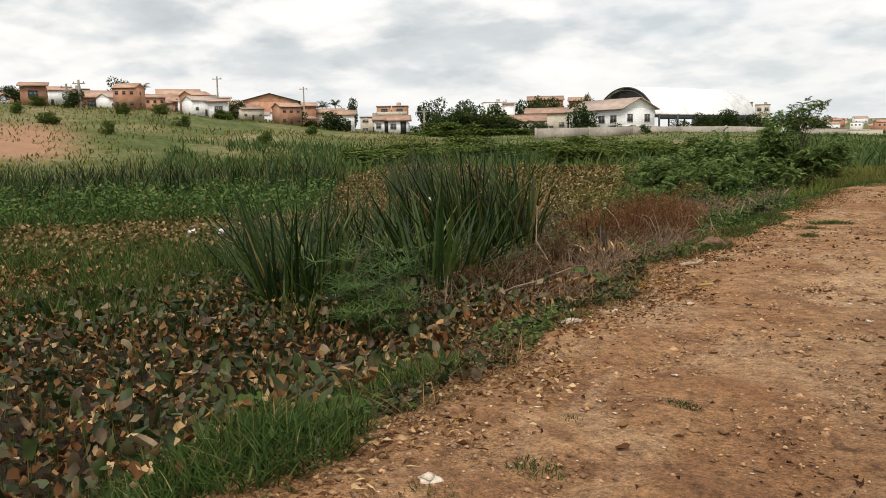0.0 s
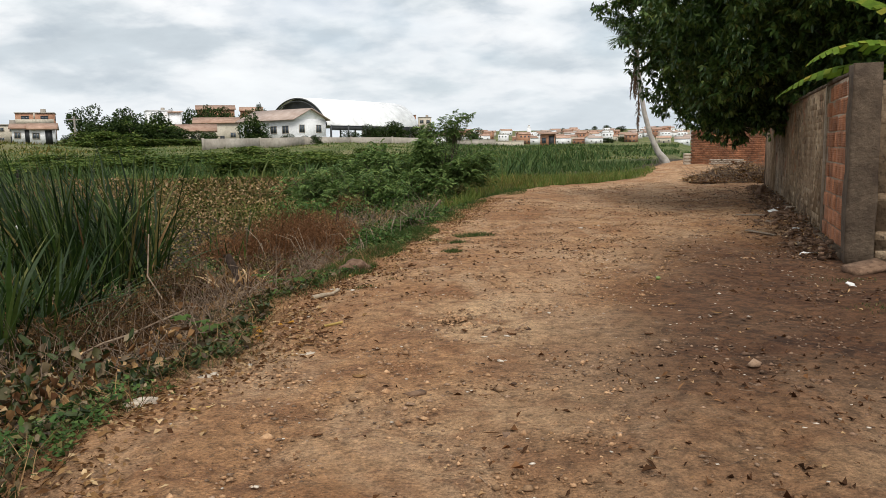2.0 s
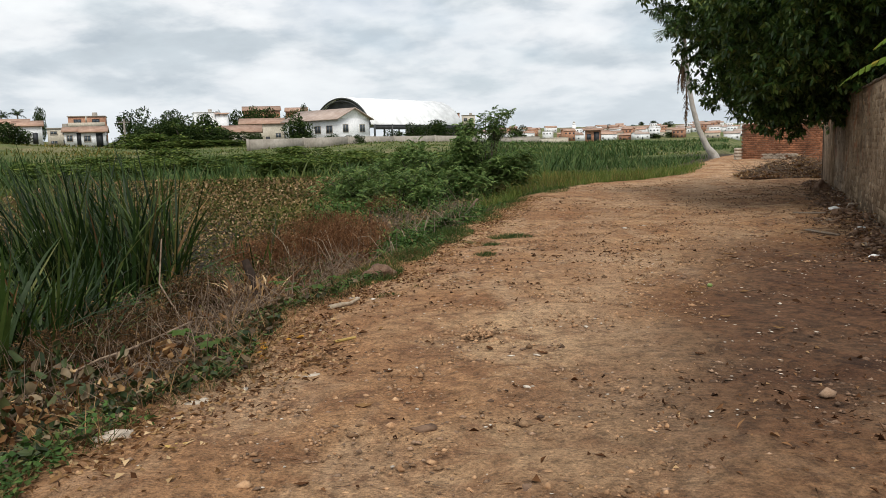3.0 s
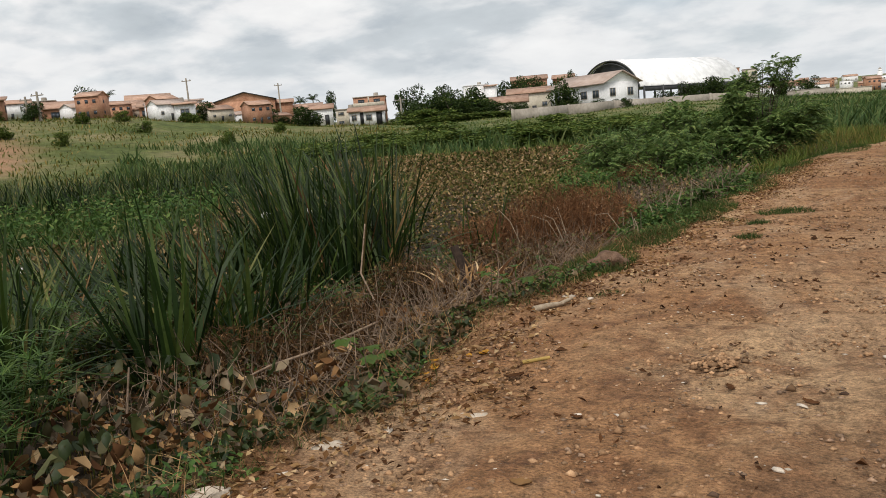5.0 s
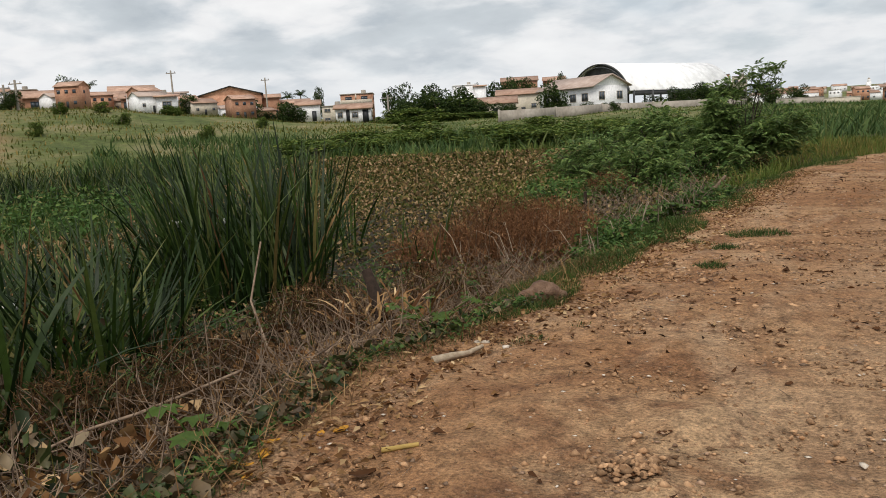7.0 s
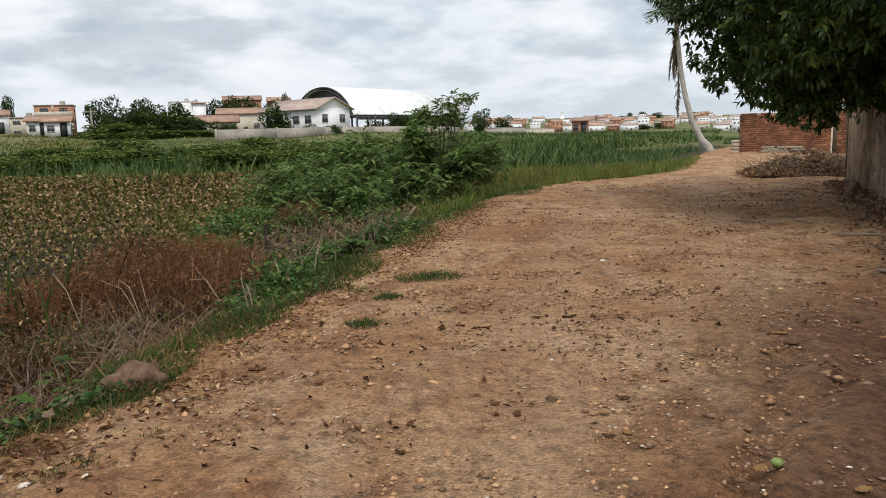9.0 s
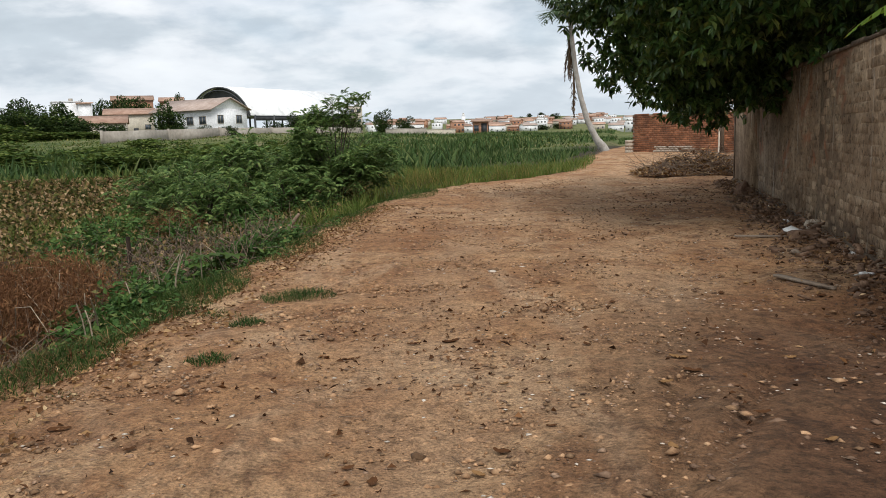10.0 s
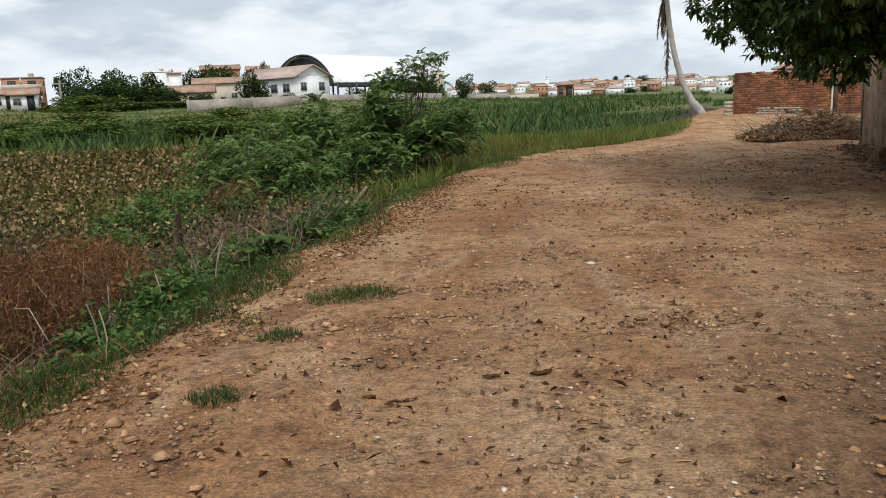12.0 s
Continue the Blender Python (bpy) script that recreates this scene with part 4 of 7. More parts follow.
house("brick apartment block on the rise", (-25.6, 228.0), 10.6, 4.8, 5, M_FARBRICK, "flat", turn=8, floors=3, cols=3)
house("cream apartment block on the rise", (-20.4, 226.0), 9.8, 3.6, 5, M_CREAM, "flat", turn=8, floors=3, cols=2)


def build_white_house():
    """Two storeys, gable to the right, a long window front to the left."""
    z0 = float(land(-35, 136)) - 0.3
    turn = math.degrees(math.atan2(3.58 + 4, -12.2))  # ridge direction
    ob = empty("house", "white two-storey house with a tiled gable roof", "house", "", (-36.9, 138.7, z0), turn + 180)
    w, d, h, rise = 14.0, 7.6, 6.65 - z0, 1.7
    part("wall", [box(-w / 2, w / 2, -d / 2, d / 2, 0, h)] + gable_ends(w, d, h, rise), M_WHITE, ob)
    part("roof", gable_roof(w, d, h, rise, 0.6, 0.16), M_TILEGREY, ob, "weathered grey-pink clay tiles")
    for x in (4.9, 1.9, -2.2, -5.2):
        add_window(ob, x, -d / 2 - 0.02, h - 2.5, 1.6, 1.35, "f", M_GREYWALL)
    for y in (-2.0, 2.0):
        add_window(ob, w / 2 + 0.02, y, h - 2.4, 1.3, 1.4, "r", M_GREYWALL)
    for y in (-2.5, 0.0, 2.5):
        part("opening", [box(w / 2 - 0.05, w / 2 + 0.03, y - 0.95, y + 0.95, 0.3, 1.5)], M_GREYWALL, ob, "grey ground-floor shutter")
    part("cornice", [box(w / 2 + 0.004, w / 2 + 0.1, -d / 2, d / 2, 1.75, 1.9)], M_WHITE, ob)


def build_arched_hall():
    """A barrel-vaulted sheet-metal hall with a dark open front."""
    z0 = float(land(-42, 182)) - 0.3
    top = 13.2 - z0
    ob = empty("sports_hall", "large white barrel-vaulted sheet-metal hall", "hall", "", (-44.2, 178.6, z0), -29)
    half, length, eave = 9.2, 34.0, top - 6.4
    n = 28
    ang = np.linspace(-1, 1, n + 1)
    xs, zs = half * np.sin(ang * 1.25) / math.sin(1.25), eave + 6.4 * (np.cos(ang * 1.25) - math.cos(1.25)) / (1 - math.cos(1.25))
    rims = [np.column_stack([xs, np.full(n + 1, y), zs - dz]) for y, dz in ((-1.2, 0), (length, 0), (length, 0.14), (-1.2, 0.14))]
    q = np.arange(n)
    shell = np.concatenate([np.column_stack([a * (n + 1) + q, a * (n + 1) + q + 1, b * (n + 1) + q + 1, b * (n + 1) + q]) for a, b in ((0, 1), (1, 2), (2, 3), (3, 0))])
    part("roof", [(np.vstack(rims), shell)], M_SHEET, ob, "smooth white curved roof", True)
    ribs = []
    for k in range(11):
        y = -1.0 + k * 3.3
        for q in range(n):
            v = np.array([(xs[q], y, zs[q] + 0.001), (xs[q + 1], y, zs[q + 1] + 0.001), (xs[q + 1], y + 0.1, zs[q + 1] + 0.001), (xs[q], y + 0.1, zs[q] + 0.001)])
            ribs.append((np.vstack([v, v + np.array([0, 0, 0.05])]), BOX_F))
    tagged(part("seams", ribs, M_SHEET, ob), kind="stuff")
    # tympanum sheet coloured as shadow: the lower part filled by a pale shed roof
    v = np.column_stack([xs * 0.985, np.full(n + 1, 0.3), zs - 0.14])
    v = np.vstack([v, [(0, 0.3, eave - 0.1)]])
    part("gable_infill", [(v, np.array([(k, k + 1, n + 1) for k in range(n)]))], M_DARKSTEEL, ob, "dark sheet as the shadowed front of the vault")
    part("rear_wall", [(v + np.array([0, length - 1, 0]), np.array([(k, k + 1, n + 1) for k in range(n)])), box(-half, half, length - 0.9, length - 0.7, 0, eave)], M_GREYWALL, ob)
    arch = [(0.5 * (xs[k] + xs[k + 1]), 0.5 * (zs[k] + zs[k + 1])) for k in range(n)]
    part("arch_truss", tube([(x * 1.0, -1.25, z - 0.25) for x, z in arch], [0.16] * n, 6) + tube([(x * 0.97, -1.25, z - 0.85) for x, z in arch], [0.12] * n, 6), M_DARKSTEEL, ob, "dark curved steel truss")
    for y in range(0, 33, 6):
        part("column", [box(half - 0.3, half, y, y + 0.35, 0, eave)], M_DARKSTEEL, ob)
        part("column", [box(-half, -half + 0.3, y, y + 0.35, 0, eave)], M_DARKSTEEL, ob)
    part("side_panel", [box(half - 0.25, half - 0.15, 0.5, length - 1, eave - 1.2, eave)], M_DARKSTEEL, ob)
    part("floor", [box(-half, half, 0, length, 0, 0.25)], M_GREYWALL, ob)
    part("parapet", [box(half - 0.1, half + 0.1, 1, length - 2, 0.25, 1.1)], M_WHITE, ob, "low white parapet wall")


def build_estate_wall():
    """Long plastered wall before the white house, and its continuation."""
    wall = empty("boundary_wall", "long weathered plastered boundary wall across the swamp", "wall", "plastered walls")
    run = [(-30.5, 85.2, 2.76), (-27.2, 95.0, 2.9), (-24.0, 104.1, 3.05), (-19.0, 111.0, 3.0), (-13.9, 116.2, 2.98), (-8.2, 120.5, 2.75)]
    for (x0, y0, t0), (x1, y1, t1) in zip(run, run[1:]):
        d = Vector((x1 - x0, y1 - y0, 0)).normalized()
        nx, ny = -d.y * 0.09, d.x * 0.09
        z0, z1 = float(land(x0, y0)) - 0.4, float(land(x1, y1)) - 0.4
        v = np.array([(x0 - nx, y0 - ny, z0), (x1 - nx, y1 - ny, z1), (x1 + nx, y1 + ny, z1), (x0 + nx, y0 + ny, z0), (x0 - nx, y0 - ny, t0), (x1 - nx, y1 - ny, t1), (x1 + nx, y1 + ny, t1), (x0 + nx, y0 + ny, t0)])
        part("panel", [(v, BOX_F)], M_GREYWALL, wall)
        part("post", [spun(box(-0.14, 0.14, -0.14, 0.14, z0, t0 + 0.1), 20, (x0, y0, 0))], M_GREYWALL, wall)


build_white_house()
build_arched_hall()
build_estate_wall()


def build_low_walls():
    for x, y, top, w, turn, mat, label in ((-1.6, 121.5, 2.4, 6.0, -4, M_GREYWALL, "low plastered yard wall beyond the reeds"), (3.5, 119.4, 2.1, 4.2, -2, M_CREAM, "low cream yard wall beyond the reeds")):
        z0 = float(land(x, y)) - 0.3
        ob = empty("yard_wall", label, "wall", "plastered walls", (x, y, z0), turn)
        part("panel", [box(-w / 2, w / 2, -0.1, 0.1, 0, top - z0)], mat, ob)
        part("coping", [box(-w / 2 - 0.05, w / 2 + 0.05, -0.14, 0.14, top - z0 + 0.003, top - z0 + 0.08)], mat, ob)
    house("small orange brick hut at the swamp's far side", (9.6, 126.1), 1.9, 2.3, 3, M_FARBRICK, "shed", turn=-6, rise=0.3, cols=2)


build_low_walls()

# the far town on the rise: a few house types, copied over the slope
TOWN = "houses of the far town"
types = []
for k, (w, d, h, mat, roof, rm, floors) in enumerate(((9, 8, 4.2, M_CREAM, "gable", M_TILE, 1), (8, 8, 6.2, M_FARBRICK, "gable", M_TILE, 2), (10, 8, 4.5, M_WHITE, "gable", M_TILEGREY, 1), (7, 7, 6.5, M_WHITE, "flat", M_GREYWALL, 2), (9, 7, 4.0, M_FARBRICK, "shed", M_TILE, 1), (12, 8, 5.0, M_WHITE, "gable", M_TILE, 1))):
    x, y = 22 + 15 * k, 300 + 12 * (k % 2)
    types.append(house(("cream", "two-storey brick", "white", "white flat-roofed", "low brick", "long white")[k] + " house in the far town", (x, y), float(land(x, y)) + h, w, d, mat, roof, rm, turn=-8 - 2 * k, rise=1.4, floors=floors, cols=3, group=TOWN))
r = np.random.default_rng(21)
for k in range(205):
    az = radians(r.uniform(-5, 24) if k < 180 else r.uniform(-26, -4))
    dist = r.uniform(245, 420) if k < 180 else r.uniform(260, 420)
    x, y = 3 + dist * math.sin(az), dist * math.cos(az)
    far = copy_thing(types[(0, 2, 3, 5, 2, 1, 5, 0, 3, 4)[k % 10]], pose(x, y, float(land(x, y)) - 0.2, 0, 0, -math.degrees(az) + r.uniform(-25, 25)))
    far.scale = (0.46, 0.42, r.uniform(0.38, 0.52))

for ob in types:
    ob.scale = (0.38, 0.38, 0.42)
r = np.random.default_rng(23)
for k in range(54):
    az, dist = (radians(r.uniform(-62, -38)), r.uniform(106, 150)) if k < 44 else (radians(r.uniform(-33, -22)), r.uniform(150, 240))
    x, y = 3 + dist * math.sin(az), dist * math.cos(az)
    near = copy_thing(types[(1, 4, 0, 5, 1, 2)[k % 6]], pose(x, y, float(land(x, y)) - 0.15, 0, 0, -math.degrees(az) + r.uniform(-30, 30)))
    near.scale = (0.36, 0.42, r.uniform(0.36, 0.46))
    tagged(near, ("brick", "low brick", "cream", "white", "brick", "white")[k % 6] + " house under a tile roof on the hill", group="houses across the swamp")

tower = empty("church_tower", "slim white church tower in the far town", "tower", "", (12.5, 330, float(land(12.5, 330)) - 0.3))
part("shaft", [box(-0.8, 0.8, -0.8, 0.8, 0, 4.6)], M_WHITE, tower)
part("belfry", [box(-0.6, 0.6, -0.6, 0.6, 4.61, 5.4)], M_WHITE, tower)
part("spire", [(np.array([(-0.6, -0.6, 5.4), (0.6, -0.6, 5.4), (0.6, 0.6, 5.4), (-0.6, 0.6, 5.4), (0, 0, 6.2)]), np.array([(0, 1, 4), (1, 2, 4), (2, 3, 4), (3, 0, 4)]))], M_GREYWALL, tower)


def utility_pole(x, y, top, label):
    z0 = float(land(x, y)) - 0.2
    ob = empty("utility_pole", label, "pole", "poles", (x, y, z0), 20)
    h = top - z0
    part("shaft", tube([(0, 0, 0), (0, 0, h)], [0.19, 0.12], 8), M_GREYWALL, ob)
    part("crossarm", [box(-0.8, 0.8, -0.06, 0.06, h - 0.5, h - 0.38)], M_GREYWALL, ob)
    for s in (-0.65, 0, 0.65):
        part("insulator", tube([(s, 0, h - 0.38), (s, 0, h - 0.2)], [0.05, 0.03], 6), M_DARKSTEEL, ob)


utility_pole(-80.7, 63.1, 9.5, "pale concrete utility pole on the hillside")
utility_pole(-84.9, 64.5, 9.3, "concrete utility pole beside the brick shed")
utility_pole(-90.5, 96.5, 12.6, "tall thin pole among the hill houses")
utility_pole(-92.0, 121.0, 12.3, "concrete pole beside the brick hall")
utility_pole(-57.9, 107.5, 6.6, "concrete pole beside the balcony house")
mast = empty("antenna_mast", "thin lattice radio mast above the houses", "mast", "", (-79, 209, float(land(-79, 209))))
part("mast_tube", tube([(0, 0, 0), (0, 0, 6.0)], [0.14, 0.07], 5), M_DARKSTEEL, mast)
for z in (4.2, 5.0, 5.6):
    part("rung", [box(-0.7 + z * 0.05, 0.7 - z * 0.05, -0.03, 0.03, z, z + 0.06)], M_DARKSTEEL, mast)

# ---- trees ----
def crown_leaves(blobs, per, leaf, rs, droop=0.3):
    """Pointed leaves scattered through the outer part of each blob (x, y, z, radius)."""
    out = []
    for x, y, z, rad in blobs:
        n = int(per * rad * rad)
        u = rs.normal(size=(n, 3))
        u /= np.linalg.norm(u, axis=1)[:, None]
        p = u * (rad * rs.uniform(0.55, 1.05, n) ** 0.7)[:, None] * np.array([1, 1, 0.85]) + np.array([x, y, z])
        out.append(leaves(p, rs.uniform(0, 6.28, n), rs.normal(-droop, 0.6, n), leaf * rs.uniform(0.6, 1.3, n), leaf * 0.62 * rs.uniform(0.7, 1.2, n)))
    return out


def far_tree(seed, height, width, leaf=0.42, mat=None, name="tree"):
    """A round dense tree: trunk, limbs and a crown of many leaf tufts; base at the origin."""
    rs = np.random.default_rng(seed)
    ob = empty(name, "dense dark green round-crowned tree", name, "trees across the swamp" if name == "tree" else "shrubs across the swamp")
    th = height * 0.3
    wood = tube([(0, 0, -0.4), (0.1, 0.05, th * 0.6), (0.15, 0, th), (0.1, 0.1, height * 0.7)], [width * 0.05, width * 0.04, width * 0.035, width * 0.012], 7)
    blobs = []
    for k in range(16):
        a, q = rs.uniform(0, 6.28), math.sqrt(rs.uniform(0, 1))
        rad = width * rs.uniform(0.15, 0.25)
        zz = height * rs.uniform(0.22, 0.86)
        reach = width * 0.5 * math.sqrt(max(0.05, 1 - ((zz / height - 0.5) / 0.52) ** 2))
        x, y = math.cos(a) * q * max(0.1, reach - rad * 0.6), math.sin(a) * q * max(0.1, reach - rad * 0.6)
        blobs.append((x, y, zz, rad))
        if k < 7:
            wood += tube([(0.12, 0, th * 0.8), (x * 0.5, y * 0.5, (th + zz) / 2), (x, y, zz)], [width * 0.02, width * 0.014, width * 0.005], 5)
    part("trunk", wood, M_BARK, ob, smooth=True)
    part("crown", crown_leaves(blobs, 150 / (width * 0.2) ** 2 if width < 1 else 620 / max(1.0, width), leaf, rs), mat or M_TREE, ob)
    return ob


def put_tree(src, x, y, top, width, size, label):
    """Set a copy of a 6 m high, 6 m wide tree so that it reaches the height top."""
    z = float(land(x, y))
    s = max(1.2, top - z) / size * 1.18
    ob = copy_thing(src, pose(x, y, z - s * 0.95, 0, 0, (x * 37 + y * 11) % 360))
    ob.scale = (width / 6.0, width / 6.0, s)
    return tagged(ob, label)


shrub_a, shrub_b = far_tree(4, 6, 6, 0.5, M_SHRUB, "shrub"), far_tree(5, 6, 6, 0.45, M_SHRUB, "shrub")
for ob, (x, y) in zip((shrub_a, shrub_b), ((-27.0, 60.0), (-18.0, 66.0))):
    ob.location, ob.scale = (x, y, float(land(x, y))), (0.9, 0.9, 0.28)
    tagged(ob, "spreading green shrub on the far bank")
tree_a, tree_b, tree_c = far_tree(1, 6, 6), far_tree(2, 6, 6), far_tree(3, 6, 6)
for ob, (x, y) in zip((tree_a, tree_b, tree_c), ((-93.1, 63.0), (-103.3, 74.6), (-108.6, 92.3))):
    ob.location = (x, y, float(land(x, y)))
tree_a.scale, tree_b.scale, tree_c.scale = (0.62, 0.62, 0.42), (0.5, 0.5, 0.36), (0.6, 0.6, 0.42)
DT = "dense dark green tree among the houses"
DB = "low dark green bush at the swamp's far side"
put_tree(tree_a, -81.1, 62.6, 8.4, 2.8, 6, "small bushy tree on the hillside")
put_tree(tree_b, -106.0, 90.0, 13.0, 4.8, 6, DT)
put_tree(tree_c, -72.9, 82.0, 7.6, 4.2, 6, DT)
put_tree(tree_a, -67.3, 86.8, 7.0, 4.0, 6, DT)
put_tree(tree_b, -58.9, 84.4, 5.8, 4.8, 6, DT)
put_tree(tree_c, -63.5, 85.5, 4.6, 3.0, 6, DB)
put_tree(tree_a, -93.6, 139.5, 11.2, 3.0, 6, "tree with an open crown behind roofs")
put_tree(tree_b, -62.0, 117.9, 9.1, 5.6, 6, "tall dark mango tree beside the balcony house")
put_tree(tree_c, -39.6, 130.8, 7.8, 5.4, 6, "round dark tree before the white house")
put_tree(tree_a, -57.1, 190.2, 12.9, 3.2, 6, DT)
put_tree(tree_b, -74.0, 200.0, 12.9, 5.0, 6, DT)
put_tree(tree_a, -62.0, 178.0, 11.6, 7.0, 6, DT)
put_tree(tree_c, -68.5, 182.0, 12.2, 7.5, 6, DT)
put_tree(tree_b, -74.5, 186.0, 12.0, 7.0, 6, DT)
put_tree(tree_c, -57.0, 180.0, 11.0, 5.5, 6, DT)
put_tree(tree_c, -66.0, 205.0, 12.2, 4.0, 6, DT)
put_tree(tree_a, -71.5, 172.0, 11.0, 3.0, 6, DT)
put_tree(tree_b, -7.7, 159.1, 6.8, 4.0, 6, DT)
put_tree(tree_c, -3.5, 162.0, 5.2, 4.5, 6, DT)
for k, (x, y, top, w) in enumerate(((-55.0, 107.5, 5.6, 4.0), (-52.0, 106.5, 6.6, 4.6), (-49.0, 107.0, 6.3, 4.4), (-46.5, 108.5, 5.4, 4.2), (-44.0, 110.0, 5.0, 4.0), (-41.0, 112.0, 4.4, 3.6), (-54.0, 116.0, 8.2, 4.4), (-50.0, 118.0, 7.8, 5.0))):
    put_tree((tree_a, tree_b, tree_c)[k % 3], x, y, top, w * 1.25, 6, "leafy dark thicket tree below the white block house")
    put_tree((shrub_a, shrub_b)[k % 2], x + 1.5, y - 6 - k % 3, top - 2.2, w * 1.7, 6, "broad green bush below the thicket")
for k, (x, y, top, w) in enumerate(((-36.5, 126.0, 3.9, 3.6), (-33.0, 127.5, 4.0, 3.4), (-30.0, 129.0, 3.7, 2.6), (-25.5, 142.0, 4.8, 4.0), (-22.0, 146.0, 5.9, 5.0), (-18.0, 148.0, 6.5, 5.5), (-13.5, 152.0, 6.0, 5.0), (-45.0, 124.0, 4.3, 3.0), (-21.5, 100.5, 2.9, 1.6))):
    put_tree((tree_b, tree_c, tree_a)[k % 3], x, y, top, w, 6, DB)
r = np.random.default_rng(31)
for k in range(46):
    az = radians(r.uniform(-32, 26))
    dist = r.uniform(240, 560)
    x, y = 3 + dist * math.sin(az), dist * math.cos(az)
    put_tree((tree_a, tree_b, tree_c)[k % 3], x, y, float(land(x, y)) + r.uniform(1.6, 3.6), r.uniform(3.5, 8), 6, "dark tree between the far town's roofs")
r = np.random.default_rng(33)
for k in range(12):
    az, dist = radians(r.uniform(-62, -36)), r.uniform(76, 108)
    x, y = 3 + dist * math.sin(az), dist * math.cos(az)
    put_tree((shrub_a, shrub_b)[k % 2], x, y, float(land(x, y)) + r.uniform(0.5, 1.1), r.uniform(1.2, 2.6), 6, "low green bush on the grassy slope")
r = np.random.default_rng(35)
for k in range(34):
    az, dist = radians(r.uniform(-36, -4)), r.uniform(46, 68)
    x, y = 3 + dist * math.sin(az), dist * math.cos(az)
    put_tree((shrub_a, shrub_b)[k % 2], x, y, float(land(x, y)) + r.uniform(0.6, 1.35), r.uniform(2.5, 6.0), 6, "spreading green shrub on the far bank")


def frond(base, az, lift, length, rs, dead=False):
    """A feather leaf: rib and two rows of leaflets."""
    n = 22
    t = np.linspace(0, 1, n)
    ang = lift - t * t * (1.3 if not dead else 0.2)
    pts = [np.array(base, float)]
    for k in range(1, n):
        d = np.array([math.sin(az) * math.cos(ang[k]), math.cos(az) * math.cos(ang[k]), math.sin(ang[k])])
        pts.append(pts[-1] + d * length / n)
    pts = np.array(pts)
    rib = tube(pts, np.linspace(0.05, 0.012, n) * length / 3, 4, False)
    fl = []
    for s in (-1, 1):
        m = np.repeat(pts[2:], 2, axis=0) + rs.normal(0, 0.02, (2 * (n - 2), 3))
        tt = np.repeat(t[2:], 2)
        L = length * 0.26 * np.sin(np.pi * (0.12 + 0.85 * tt)) + 0.08
        L = L * (0.5 if dead else 1.0)
        fl.append(leaves(m, az + s * (1.0 + rs.normal(0, 0.15, len(m))), (-1.25 if dead else -0.5) + rs.normal(0, 0.25, len(m)), L, 0.05 * length / 3 + L * 0.07, 0.1, 0.3 * s))
    return rib, fl


def palm(name, label, trunk_pts, radii, length, n_fronds, seed, skirt=0, group=""):
    rs = np.random.default_rng(seed)
    ob = empty(name, label, "palm tree", group, trunk_pts[0])
    base = np.array(trunk_pts[0])
    pts = np.array(trunk_pts) - base
    # smooth the trunk and ring it with leaf scars
    tt = np.linspace(0, 1, len(pts))
    fine = np.linspace(0, 1, 40)
    line = np.column_stack([np.interp(fine, tt, np.convolve(np.pad(pts[:, k], 1, mode="edge"), [0.2, 0.6, 0.2], "valid")) for k in range(3)])
    line[0] = pts[0] - np.array([0, 0, 0.25])
    rad = np.interp(fine, tt, radii) * (1 + 0.05 * np.cos(np.arange(40) * 2.6))
    part("trunk", tube(line, rad, 12), M_PALMBARK, ob, "smooth pale grey trunk", True)
    top = line[-1]
    for k in range(n_fronds):
        rib, fl = frond(top, k * 2.4 + rs.uniform(-0.2, 0.2), rs.uniform(-0.1, 1.2), length * rs.uniform(0.85, 1.1), rs)
        f = part("frond", fl, M_PALM, ob)
        part("rib", rib, M_PALM, f)
    for k in range(skirt):
        rib, fl = frond(top - np.array([0, 0, 0.3 + 0.12 * k]), k * 1.9 + 2.5, -1.45 + rs.uniform(-0.05, 0.12), length * rs.uniform(0.5, 0.8), rs, True)
        f = part("dead_frond", fl, M_STRAW_DARK, ob, "hanging dry brown frond")
        part("rib", rib, M_TWIG, f)
    return ob


M_STRAW_DARK = leafy("dry_frond", [(0.0, (0.055, 0.036, 0.026)), (0.6, (0.11, 0.075, 0.055)), (1.0, (0.19, 0.14, 0.105))], 0.85, 0.1)
lean_palm = palm("coconut_palm", "leaning palm with a curved pale trunk and hanging dead fronds", [(13.28, 51.9, 0.08), (12.66, 52.0, 0.72), (12.16, 52.28, 1.9), (11.82, 52.53, 3.4), (11.60, 52.86, 4.84), (11.45, 53.09, 6.8), (11.36, 53.3, 8.2)], [0.29, 0.20, 0.165, 0.15, 0.14, 0.13, 0.12], 3.6, 13, 41, 9)
rsp = np.random.default_rng(44)
rib, fl = frond((-1.75, 1.0, 5.0), 3.6, -1.5, 3.1, rsp, True)
hang = part("dead_frond", fl, M_STRAW_DARK, lean_palm, "long hanging dry frond")
part("rib", rib, M_TWIG, hang)
for x, y, top in ((-87.7, 78.2, 9.6), (-98.7, 135.8, 9.9), (-96.5, 137.4, 10.2), (-56.6, 109.5, 5.2)):
    z = float(land(x, y))
    palm("palm_tree", "small palm with dark fronds among the houses", [(x, y, z), (x + 0.1, y, (z + top) / 2), (x, y, top)], [0.2, 0.15, 0.12], 2.1, 11, int(abs(x)), 0, "palms across the swamp")


